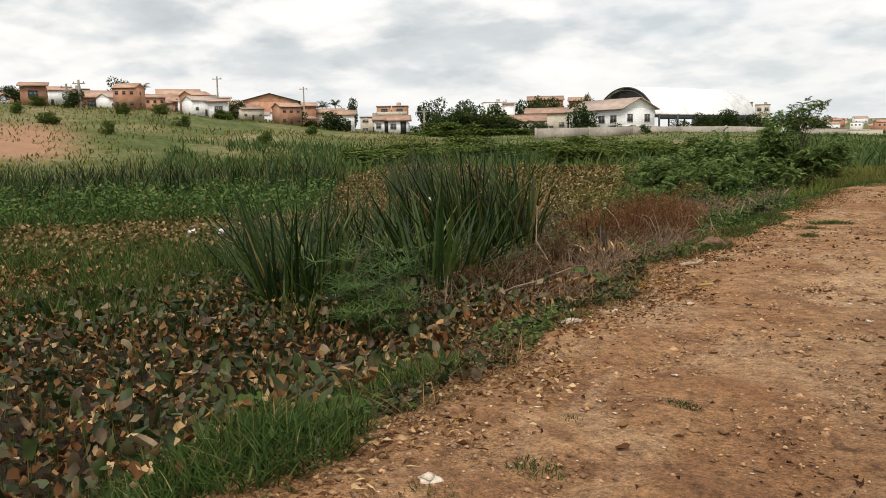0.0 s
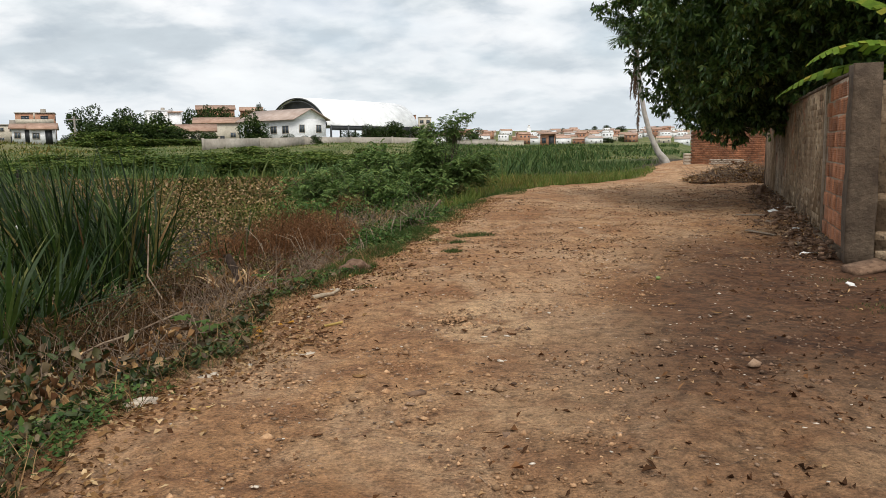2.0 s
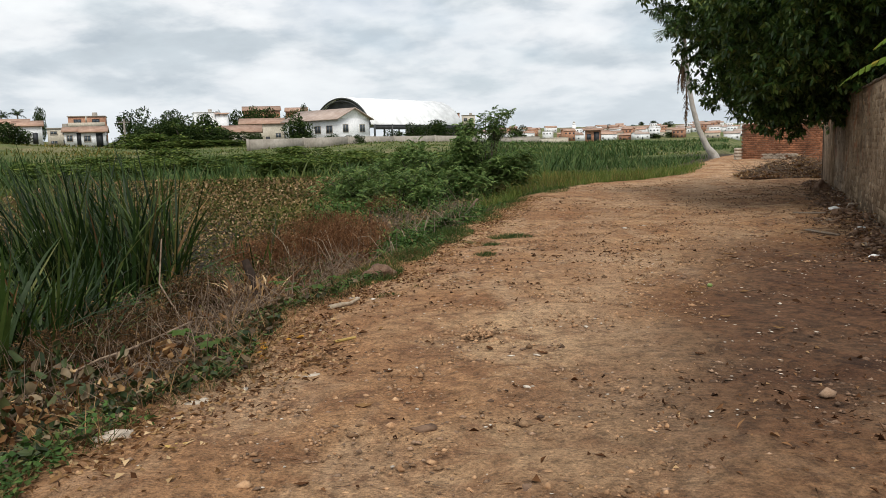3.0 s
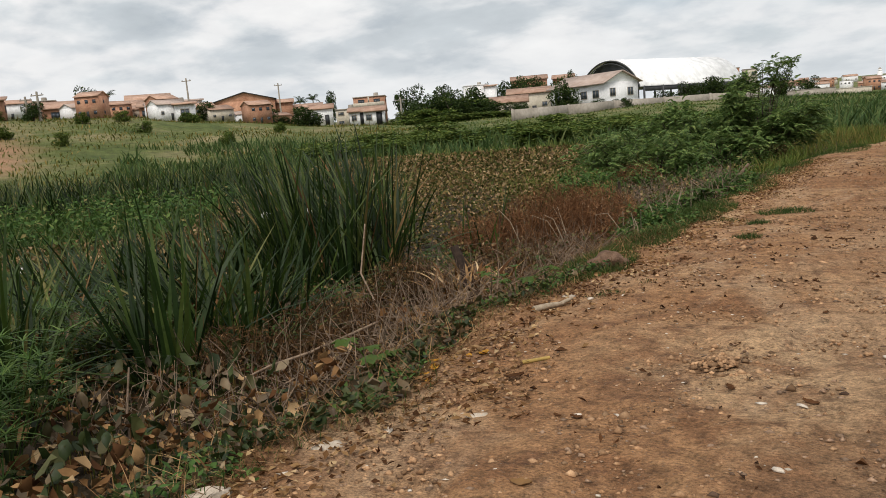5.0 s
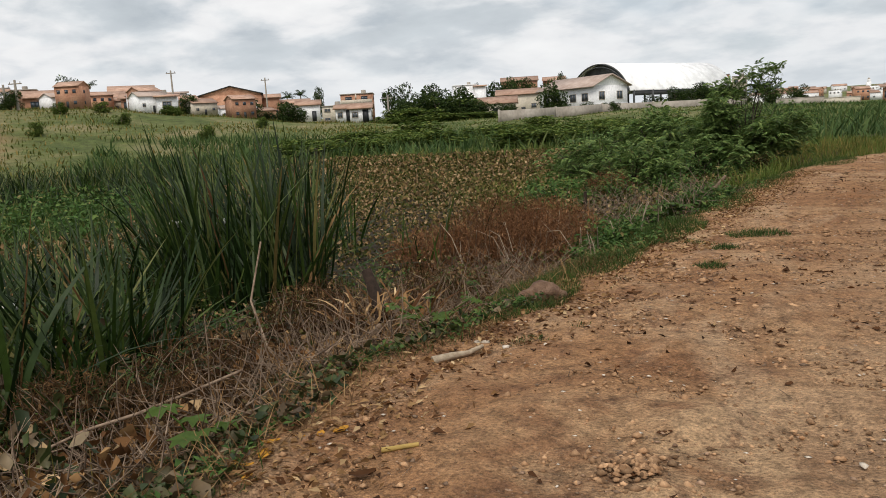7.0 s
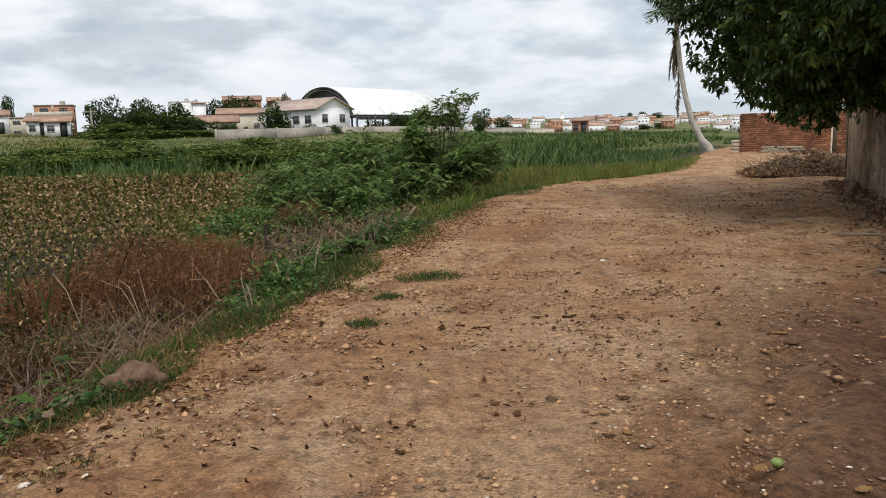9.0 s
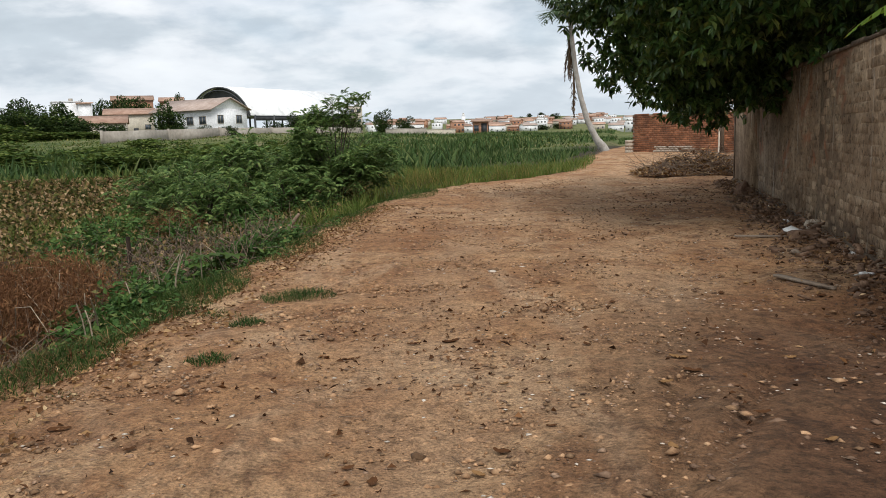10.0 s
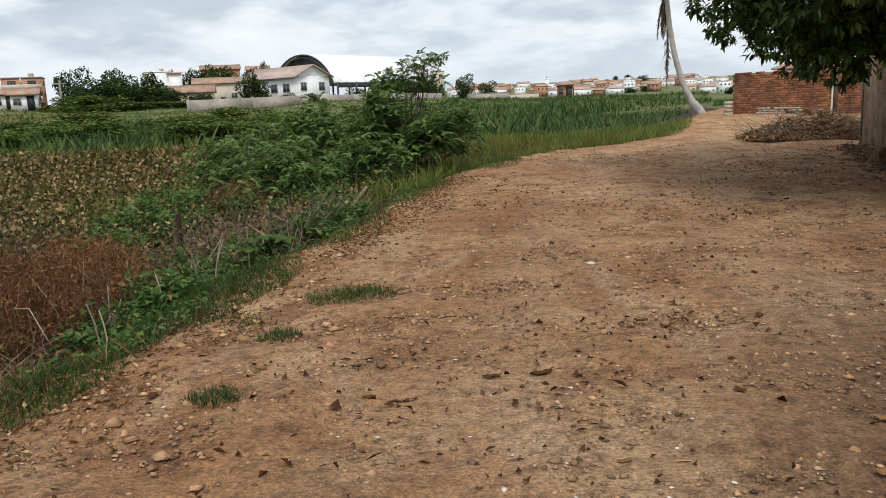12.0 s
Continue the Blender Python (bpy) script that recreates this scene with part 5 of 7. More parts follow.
def build_mango():
    """A broad mango tree behind the wall; its crown hangs over the road."""
    rs = np.random.default_rng(51)
    base = np.array([12.6, 18.6, 0.0])
    ob = empty("mango_tree", "broad dark mango tree overhanging the wall and road", "tree", "", tuple(base))
    wood = tube([(0, 0, -0.2), (0.1, -0.1, 1.2), (-0.1, 0.1, 2.4), (-0.3, 0.3, 4.4), (-0.2, 0.2, 6.0)], [0.42, 0.34, 0.30, 0.2, 0.06], 10)
    # centres of the leaf masses: x, y, z, radius, about the trunk's foot
    blobs = []
    for k in range(110):
        a, q = rs.uniform(0, 6.28), math.sqrt(rs.uniform(0.05, 1))
        x, y = math.cos(a) * q * 5.0 - 0.8, math.sin(a) * q * 6.4 - 0.6
        z = rs.uniform(2.7, 8.4) * (1 - 0.10 * q)
        blobs.append((x, y, z, rs.uniform(0.8, 1.35)))
    blobs += [(-4.75, 1.2, 1.95, 0.55), (-4.3, 1.5, 2.0, 0.65), (-3.8, 1.0, 2.3, 0.8), (-5.2, -1.7, 2.75, 0.6), (-5.5, -1.0, 3.3, 0.8), (-4.9, -2.2, 3.5, 0.9), (-5.0, 2.4, 3.4, 0.9), (-4.6, 3.2, 4.2, 1.1), (-5.6, 0.4, 5.2, 1.1), (-5.1, -1.4, 6.0, 1.1), (-2.0, -7.4, 4.8, 1.2), (-1.0, -7.6, 5.6, 1.3), (-3.9, -2.0, 2.9, 0.8), (-3.2, -3.4, 3.0, 0.8), (-2.8, -5.0, 3.2, 0.9), (-3.6, 0.2, 2.3, 0.7), (-5.5, -0.3, 3.5, 0.95), (-5.9, -1.2, 4.3, 0.9), (-5.4, 0.9, 4.6, 1.0), (-4.9, 0.6, 3.0, 0.9), (-4.7, 1.3, 2.35, 0.75), (-5.2, -0.6, 2.75, 0.65), (-4.3, 0.6, 2.5, 0.9), (-3.6, 1.6, 2.5, 0.9), (-5.3, -2.4, 5.2, 1.0), (-4.4, -3.2, 4.5, 1.1), (-5.6, 1.6, 5.8, 1.1), (-3.2, 2.4, 3.1, 1.1), (-2.9, 0.0, 3.0, 1.1), (-3.3, -1.6, 3.6, 1.1), (-2.6, -3.0, 3.6, 1.2), (-2.2, -4.6, 3.6, 1.2), (-2.6, -5.0, 4.6, 1.2), (-1.5, -6.0, 4.4, 1.3), (-1.9, -6.5, 5.6, 1.3), (-4.2, -0.8, 6.2, 1.3), (-3.0, -4.2, 6.2, 1.4)]
    blobs += [(-6.0, 2.4, 3.3, 0.6), (-5.7, 2.6, 2.6, 0.5), (-6.1, 2.0, 4.2, 0.8), (-6.2, 2.2, 5.0, 0.9), (-6.9, 2.4, 5.2, 0.7), (-6.6, 2.0, 6.0, 0.9), (-5.2, 2.2, 2.6, 0.7), (-4.6, 2.4, 2.3, 0.7), (-5.4, 2.6, 3.9, 0.8), (-4.4, 2.2, 3.2, 0.9), (-5.0, 3.0, 4.8, 1.0), (-4.0, 3.0, 2.6, 0.8)]
    for k in range(0, len(blobs), 4):
        x, y, z, rad = blobs[k]
        wood += tube([(-0.1, 0.1, rs.uniform(2.0, 3.4)), (x * 0.45, y * 0.45, z * 0.6 + 1.4), (x, y, z)], [0.13, 0.08, 0.02], 6)
    part("trunk", wood, M_BARK, ob, smooth=True)
    groups = []
    for x, y, z, rad in blobs:
        n = int(135 * rad * rad)
        u = rs.normal(size=(n, 3))
        u /= np.linalg.norm(u, axis=1)[:, None]
        tips = u * (rad * rs.uniform(0.45, 1.08, n))[:, None] + np.array([x, y, z])
        k = 13
        pos = np.repeat(tips, k, axis=0) + rs.normal(0, 0.035, (n * k, 3))
        groups.append(leaves(pos, np.tile(np.arange(k) * 2.4, n) + np.repeat(rs.uniform(0, 6, n), k), rs.normal(-0.75, 0.4, n * k), rs.uniform(0.12, 0.20, n * k), rs.uniform(0.05, 0.085, n * k), 0.2))
    part("crown", groups, M_MANGO, ob)


def build_banana():
    rs = np.random.default_rng(61)
    ob = empty("banana_plant", "banana plant with large torn leaves above the wall", "banana plant", "", (8.75, 11.6, 0))
    part("trunk", tube([(0, 0, -0.1), (0.05, 0, 1.0), (0, 0.05, 1.9), (-0.05, 0.1, 2.4)], [0.15, 0.13, 0.1, 0.07], 10), M_BANANA, ob, "green sheathed stem", True)

    def leaf(start, az, lift, length, width, bend):
        n = 26
        pts, a = [np.array(start, float)], lift
        for k in range(1, n + 1):
            a = lift - bend * (k / n) ** 1.3
            pts.append(pts[-1] + np.array([math.sin(az) * math.cos(a), math.cos(az) * math.cos(a), math.sin(a)]) * length / n)
        pts = np.array(pts)
        side = np.array([math.cos(az), -math.sin(az), 0])
        strips = []
        for s in (-1, 1):
            for k in range(3, n):
                t = k / n
                w = width * math.sin(math.pi * min(1, 0.12 + 0.9 * t)) ** 0.6 * rs.uniform(0.86, 1.05)
                sag = -w * rs.uniform(0.05, 0.45)
                gap = 0.0 if rs.random() < 0.75 else 0.35
                p0, p1 = pts[k], pts[k] + (pts[k + 1] - pts[k]) * (1 - gap * 0.3) if k < n else pts[k]
                sk = (pts[k + 1] - pts[k]) * 0.8
                v = np.array([p0, p1, p1 + side * s * w * 0.5 + sk * 0.5 + [0, 0, w * 0.06], p0 + side * s * w * 0.5 + sk * 0.5 + [0, 0, w * 0.06], p1 + side * s * w + sk * (1 - gap) + [0, 0, sag], p0 + side * s * w + sk + [0, 0, sag]])
                strips.append((v, np.array([(0, 1, 2, 3), (3, 2, 4, 5)])))
        # strips of a half blade share one shade, so join them as one sheet
        blade = part("leaf", strips, M_BANANA, ob)
        part("midrib", tube(pts, np.linspace(0.03, 0.006, len(pts)), 5), M_BANANA, blade, smooth=True)

    top = np.array([-0.05, 0.1, 2.08])
    leaf(top, radians(-72), 0.55, 2.2, 0.30, 1.25)
    leaf(top, radians(-95), 0.85, 2.1, 0.32, 1.5)
    leaf(top + [0, 0, 0.05], radians(-40), 1.15, 2.4, 0.34, 1.1)
    leaf(top, radians(60), 0.9, 2.2, 0.28, 1.3)
    leaf(top, radians(130), 0.7, 2.0, 0.26, 1.3)
    leaf(top + [0, 0, 0.05], radians(-150), 1.0, 1.9, 0.25, 1.2)
    rib, fl = frond(top + np.array([-0.5, 0.5, 0.6]), 1.0, -1.4, 0.9, rs, True)
    part("dry_leaf", fl, M_DEADLEAF, ob, "hanging dry brown leaf")


build_mango()
build_banana()

# ---- swamp plants ----
def on_land(x, y, up=0.0):
    return np.column_stack([x, y, land(x, y) + up])


def scatter(n, x0, x1, y0, y1, keep=None, rs=rng):
    x, y = rs.uniform(x0, x1, n), rs.uniform(y0, y1, n)
    if keep is not None:
        k = keep(x, y)
        x, y = x[k], y[k]
    return x, y


def wob(x, y, s, ph=0.0):
    """A smooth patchy field between about -1 and 1."""
    return 0.5 * np.sin(x * s + ph) * np.sin(y * s * 1.3 + ph * 2) + 0.3 * np.sin(x * s * 2.3 - y * s * 1.1 + ph) + 0.2 * np.sin(y * s * 3.1 + x * s * 0.7)


def reed_clump(name, label, x, y, rx, ry, n, height, width, lean, seed, fallen=0.12, mat=None, group="reed clumps", wind=0.0):
    rs = np.random.default_rng(seed)
    a, q = rs.uniform(0, 6.28, n), np.sqrt(rs.uniform(0, 1, n))
    px, py = x + rx * q * np.cos(a), y + ry * q * np.sin(a)
    h = height * rs.uniform(0.4, 1.1, n)
    ln = np.abs(rs.normal(lean * 0.8, 0.13, n)) + q * 0.04
    bd = rs.gamma(1.5, 0.22, n)
    f = rs.random(n) < fallen
    ln[f], bd[f] = rs.uniform(0.5, 1.1, f.sum()), rs.uniform(0.5, 1.4, f.sum())
    az = np.where(q > 0.45, np.pi / 2 - a + rs.normal(0, 1.0, n), rs.uniform(0, 6.28, n))
    blown = rs.random(n) < wind
    az = np.where(blown, radians(-70) + rs.normal(0, 0.4, n), az)
    bd = np.where(blown, bd + rs.uniform(0.1, 0.9, n), bd)
    ob = empty(name, label, "reeds", group, (x, y, float(land(x, y))))
    foot = on_land(px, py, -0.05) - np.array(ob.location)
    wd = width * rs.uniform(0.6, 1.35, n)
    dry = rs.random(n) < 0.02
    for pick, what, m, lab in ((~f & ~dry, "upright_foliage", mat or M_REED, ""), (f & ~dry, "bent_foliage", mat or M_REED, "blades bent over outwards"), (dry, "dry_foliage", M_STRAW, "bleached dry blades")):
        if pick.sum():
            tagged(part(what, [blades(foot[pick], az[pick], ln[pick], h[pick], wd[pick], bd[pick], 6, 0.3)], m, ob, lab), kind="stuff")
    return ob


RC = "dense clump of tall dark green cattail reeds"
reed_clump("reed_clump", RC, -2.45, 10.7, 0.85, 0.75, 640, 2.05, 0.034, 0.16, 71, 0.16, wind=0.5)
reed_clump("reed_clump", RC, -3.3, 11.2, 0.8, 0.9, 330, 1.85, 0.033, 0.24, 72, 0.25, wind=0.5)
reed_clump("reed_clump", "leaning cattail reeds with drooping outer blades", -1.75, 8.3, 0.55, 0.6, 230, 1.35, 0.032, 0.42, 73, 0.45)
reed_clump("reed_clump", "sparse tall cattail reeds at the swamp's edge", -1.45, 7.0, 0.22, 0.25, 46, 1.7, 0.042, 0.10, 74, 0.15)
reed_clump("reed_clump", "dark cattail reeds with bent outer blades", -2.6, 6.2, 0.55, 0.5, 250, 1.5, 0.034, 0.25, 75, 0.35)
reed_clump("reed_clump", "long strap-leaved reeds bent over the swamp", -2.3, 7.9, 0.8, 0.6, 330, 1.2, 0.036, 0.55, 77, 0.65)
reed_clump("reed_clump", "long strap-leaved reeds bent over the swamp", -3.3, 9.2, 1.0, 0.8, 420, 1.3, 0.034, 0.5, 78, 0.55, wind=0.5)
for k, (x, y, rr, n) in enumerate(((-4.8, 8.7, 1.0, 420), (-3.9, 7.6, 0.8, 330), (-5.8, 9.7, 1.0, 380))):
    reed_clump("reed_clump", "long strap-leaved reeds bent over the swamp", x, y, rr, rr * 0.8, n, 1.15, 0.034, 0.62, 84 + k, 0.65, wind=0.55)
reed_clump("reed_clump", "arching reeds with pale undersides", -1.1, 7.6, 0.3, 0.3, 70, 0.95, 0.034, 0.6, 76, 0.7)
for k, (x, y, n, h) in enumerate(((-4.2, 11.6, 200, 1.5), (-4.4, 10.4, 220, 1.25), (-3.9, 13.4, 200, 1.6), (-5.3, 9.6, 200, 1.0), (-8.6, 19.5, 320, 1.75), (-9.6, 21.0, 320, 1.7))):
    reed_clump("reed_clump", "wind-bent green reeds in the swamp", x, y, 1.0, 0.9, n, h, 0.030, 0.22, 180 + k, 0.3, wind=0.6)
reed_clump("reed_clump", "thin dark upright stalks among the hyacinths", -1.2, 12.6, 0.5, 0.6, 26, 1.25, 0.028, 0.1, 90, 0.1)


def reed_band(name, label, n, keep, x0, x1, y0, y1, h, w, lean, seed, mat, segs=4, category="reeds"):
    rs = np.random.default_rng(seed)
    x, y = scatter(n, x0, x1, y0, y1, keep, rs)
    m = len(x)
    v = blades(on_land(x, y, -0.05), rs.uniform(0, 6.28, m), np.abs(rs.normal(lean, 0.2, m)), h * rs.uniform(0.35, 1.1, m) * (1 + 0.22 * wob(x, y, 0.7, 2)), w * rs.uniform(0.6, 1.2, m), rs.uniform(0.1, 0.9, m), segs, 0.3)
    return thing(name, [v], mat, label, category, kind="stuff")


reed_band("reed_bed", "broad bed of tall dark green reeds in the swamp", 15000, lambda x, y: (np.hypot(x - 2.8, y + 0.6) > 24.5 + 2 * wob(x, y, 0.35)) & (np.hypot(x - 2.8, y + 0.6) < 34) & (np.degrees(np.arctan2(x - 2.8, y + 0.6)) < -36 + 2 * wob(x, y, 0.5)), -32, -9, 9, 28, 1.55, 0.045, 0.22, 101, M_REED)
reed_band("weed_bed", "knee-high bright green swamp weeds", 17000, lambda x, y: (np.hypot(x - 2.8, y + 0.6) > 17.2 + 1.3 * wob(x, y, 0.8, 1)) & (np.hypot(x - 2.8, y + 0.6) < 26) & (np.degrees(np.arctan2(x - 2.8, y + 0.6)) < -37), -26, -8, 4, 20, 0.8, 0.035, 0.5, 102, M_GRASS, category="weeds")
reed_band("swamp_grass", "soft grey-green grass growing in the swamp", 15000, lambda x, y: (wob(x, y, 0.9, 4) > -0.45) & (x < -3.4 - 0.35 * (y - 5)), -9.5, -3.2, 4.2, 8.2, 0.62, 0.011, 0.35, 103, M_GRASS, category="grass")
reed_band("swamp_grass", "fine grass between reeds", 5000, lambda x, y: wob(x, y, 1.2, 3) > 0, -4.5, -1.8, 5.2, 9, 0.5, 0.012, 0.5, 104, M_GRASS_TALL, category="grass")
reed_band("fallen_reeds", "mat of fallen bleached reed blades", 1500, lambda x, y: wob(x, y, 1.0, 0.3) > -0.3, -5.2, -2.2, 6.0, 9.6, 0.8, 0.026, 1.25, 105, M_GRASS_DRY, category="reeds")
rs = np.random.default_rng(114)
wx, wy = scatter(26000, -26, -8, 4, 20, lambda x, y: (np.hypot(x - 2.8, y + 0.6) > 17.0 + 1.2 * wob(x, y, 0.8, 1)) & (np.hypot(x - 2.8, y + 0.6) < 26) & (np.degrees(np.arctan2(x - 2.8, y + 0.6)) < -36) & (wob(x, y, 1.1, 2) > -0.3), rs)
thing("broad_weeds", [leaves(on_land(wx, wy, rs.uniform(0.1, 0.85, len(wx))), rs.uniform(0, 6.28, len(wx)), rs.normal(0.2, 0.5, len(wx)), rs.uniform(0.08, 0.17, len(wx)), rs.uniform(0.04, 0.08, len(wx)), 0.2)], M_WEED, "bright green leafy swamp weeds", "weeds", kind="stuff")
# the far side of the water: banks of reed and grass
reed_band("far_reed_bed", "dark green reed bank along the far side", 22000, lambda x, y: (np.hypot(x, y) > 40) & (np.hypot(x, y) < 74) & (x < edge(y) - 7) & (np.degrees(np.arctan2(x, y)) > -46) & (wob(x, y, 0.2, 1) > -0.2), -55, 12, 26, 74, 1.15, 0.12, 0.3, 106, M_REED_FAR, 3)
reed_band("far_grass_bank", "pale green grass bank before the far reeds", 12000, lambda x, y: (np.hypot(x, y) > 33) & (np.hypot(x, y) < 43) & (x < -2), -32, -2, 18, 43, 0.7, 0.08, 0.35, 107, M_GRASS_TALL, 3, "grass")
reed_band("hill_grass", "tufted yellowish grass on the slope", 26000, lambda x, y: (np.hypot(x, y) > 44) & (np.hypot(x, y) < 120) & (np.degrees(np.arctan2(x, y)) < -26) & (np.degrees(np.arctan2(x, y)) > -66) & (wob(x, y, 0.15, 5) > -0.25), -105, -18, 20, 112, 0.5, 0.13, 0.4, 108, M_GRASS_DRY, 2, "grass")
reed_band("far_meadow", "rough grass before the boundary wall", 14000, lambda x, y: (np.hypot(x, y) > 70) & (np.hypot(x, y) < 112) & (np.degrees(np.arctan2(x, y)) > -32), -48, 16, 62, 112, 0.32, 0.14, 0.5, 109, M_GRASS_TALL, 2, "grass")
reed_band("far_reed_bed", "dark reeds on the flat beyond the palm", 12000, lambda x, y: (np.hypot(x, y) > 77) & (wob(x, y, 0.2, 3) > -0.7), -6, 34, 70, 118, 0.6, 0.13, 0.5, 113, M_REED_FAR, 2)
# tall grass tongue where the road bends
reed_band("tall_grass", "lush yellow-green grass where the road bends", 22000, lambda x, y: (x < edge(y) - 0.1) & (x > edge(y) - 8.5) & (wob(x, y, 0.6, 2) > -0.8), -5, 11, 26.5, 40, 0.42, 0.020, 0.35, 110, M_GRASS_BEND, 3, "grass")
reed_band("tall_grass", "fresh green grass between the shrubs", 9000, lambda x, y: (x < edge(y) - 0.5) & (wob(x, y, 1.0, 1) > -0.35), -4.2, 2.2, 19.5, 27, 0.62, 0.018, 0.4, 116, M_GRASS_BEND, 3, "grass")
reed_band("tall_grass", "yellowing seed grass beside the bush", 6500, lambda x, y: (x < edge(y) - 0.6) & (wob(x, y, 0.8, 6) > -0.2), -1, 7, 27, 34, 0.62, 0.016, 0.2, 111, M_GRASS_DRY, 3, "grass")
reed_band("far_reed_bed", "dark reed bank behind the bend", 9000, lambda x, y: (x < edge(y) - 2.0) & (wob(x, y, 0.3, 2) > -0.6), -6, 14, 40, 62, 0.55, 0.06, 0.4, 112, M_REED_FAR, 3)


def hyacinths():
    """Water hyacinth: stalked round leaves, green to withered brown, thick near the road."""
    rs = np.random.default_rng(120)
    x, y = scatter(20000, -9.0, 0.9, -3.5, 9.6, lambda x, y: (x < edge(y) - 0.75 - 0.15 * step(y, 4.5, 6.0) - 1.0 * step(y, 6.3, 7.4) + 0.22 * wob(x, y, 1.7)) & (x > -3.4 - 0.9 * (9 - y) * 0.45) & (rs.random(len(x)) < 0.88), rs)
    n = len(x)
    h = rs.uniform(0.02, 0.33, n) * (1 + 0.45 * wob(x, y, 1.3, 2))
    top = on_land(x, y, h)
    az, pt = rs.uniform(0, 6.28, n), rs.normal(0.8, 0.55, n)
    flat = pads(top, az, pt, rs.uniform(0.018, 0.052, n), rs.uniform(0.1, 0.8, n), 7, 0.22)
    thing("water_hyacinths", [flat], M_HYA, "carpet of green and withered brown water hyacinths", "water plants", kind="stuff", smooth=True)
    k = rs.random(n) < 0.5
    foot = on_land(x[k] + rs.normal(0, 0.04, k.sum()), y[k] + rs.normal(0, 0.04, k.sum()), -0.02)
    thing("hyacinth_stalks", [twigs(foot, top[k], 0.005)], M_GRASS_DRY, "pale stalks of water hyacinths", "water plants", kind="stuff")
    # withered scraps
    x, y = scatter(15000, -8.0, 0.9, -3.0, 9.6, lambda x, y: (x < edge(y) - 0.5 - 0.6 * step(y, 6.3, 7.4)), rs)
    m = len(x)
    thing("withered_leaves", [pads(on_land(x, y, rs.uniform(0.02, 0.26, m)), rs.uniform(0, 6.28, m), rs.normal(0.4, 0.9, m), rs.uniform(0.012, 0.038, m), rs.uniform(0.5, 1.3, m), 6, 0.42)], M_DEADLEAF, "curled withered leaves among water plants", "dry leaves", kind="stuff")
    # further off
    x, y = scatter(80000, -18, 1.5, 9, 36, lambda x, y: (x < edge(y) - 1.2) & (x > -4 - 0.64 * (y - 7)) & (y < 35 + wob(x, y, 0.4)), rs)
    m = len(x)
    far = np.clip(y / 17, 0.65, 1.9)
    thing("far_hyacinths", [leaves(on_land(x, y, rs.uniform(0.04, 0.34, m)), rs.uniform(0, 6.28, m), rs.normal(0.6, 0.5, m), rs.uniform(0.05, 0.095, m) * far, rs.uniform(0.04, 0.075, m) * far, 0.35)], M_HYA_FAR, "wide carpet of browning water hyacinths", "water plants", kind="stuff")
    x, y = scatter(26000, -14, -4.5, 6.5, 16.5, lambda x, y: (np.hypot(x - 2.8, y + 0.6) > 12.4) & (np.hypot(x - 2.8, y + 0.6) < 18), rs)
    m = len(x)
    thing("far_hyacinths", [leaves(on_land(x, y, rs.uniform(0.04, 0.3, m)), rs.uniform(0, 6.28, m), rs.normal(0.5, 0.5, m), rs.uniform(0.07, 0.12, m), rs.uniform(0.06, 0.1, m), 0.35)], M_HYA_FAR, "patch of withering water hyacinths", "water plants", kind="stuff")


hyacinths()


def umbrella_sedge(x, y, seed, stems, spread_r, height):
    rs = np.random.default_rng(seed)
    ob = empty("umbrella_sedge", "umbrella sedge with starry whorls of narrow leaves", "sedge", "umbrella sedges", (x, y, float(land(x, y))))
    a, q = rs.uniform(0, 6.28, stems), np.sqrt(rs.uniform(0, 1, stems))
    h = height * rs.uniform(0.45, 1.0, stems)
    foot = np.column_stack([q * np.cos(a) * 0.18, q * np.sin(a) * 0.18, np.zeros(stems)])
    top = np.column_stack([q * np.cos(a) * spread_r, q * np.sin(a) * spread_r, h])
    tagged(part("woody_stem", [twigs(foot, top, 0.004)], M_SEDGE, ob), kind="stuff")
    k = 17
    v = blades(np.repeat(top, k, axis=0), np.tile(np.arange(k) * 2.399, stems) + np.repeat(rs.uniform(0, 6, stems), k), rs.normal(1.2, 0.16, stems * k), rs.uniform(0.15, 0.27, stems * k), 0.013, rs.uniform(0.25, 0.8, stems * k), 3, 0.8, 0.0)
    tagged(part("whorl_foliage", [v], M_SEDGE, ob), kind="stuff")


umbrella_sedge(-1.2, 5.4, 130, 46, 0.55, 0.85)
umbrella_sedge(-0.85, 5.0, 131, 22, 0.34, 0.6)
umbrella_sedge(-2.35, 7.1, 132, 24, 0.4, 0.75)


def grass_patch(x, y, rx, ry, n, h, seed, label, mat=None, w=0.007, group="grass tufts", lean=0.45, name="grass_tuft", cat="grass"):
    rs = np.random.default_rng(seed)
    a, q = rs.uniform(0, 6.28, n), np.sqrt(rs.uniform(0, 1, n))
    px, py = x + rx * q * np.cos(a), y + ry * q * np.sin(a)
    v = blades(on_land(px, py, -0.01), rs.uniform(0, 6.28, n), np.abs(rs.normal(lean, 0.25, n)), h * rs.uniform(0.4, 1.1, n) * (1.15 - 0.5 * q), w * rs.uniform(0.6, 1.2, n), rs.uniform(0.2, 1.0, n), 3)
    big = n > 1800
    return thing("grass_mat" if big else name, [v], mat or M_GRASS, label, cat, "" if big else group, "stuff" if big else "")


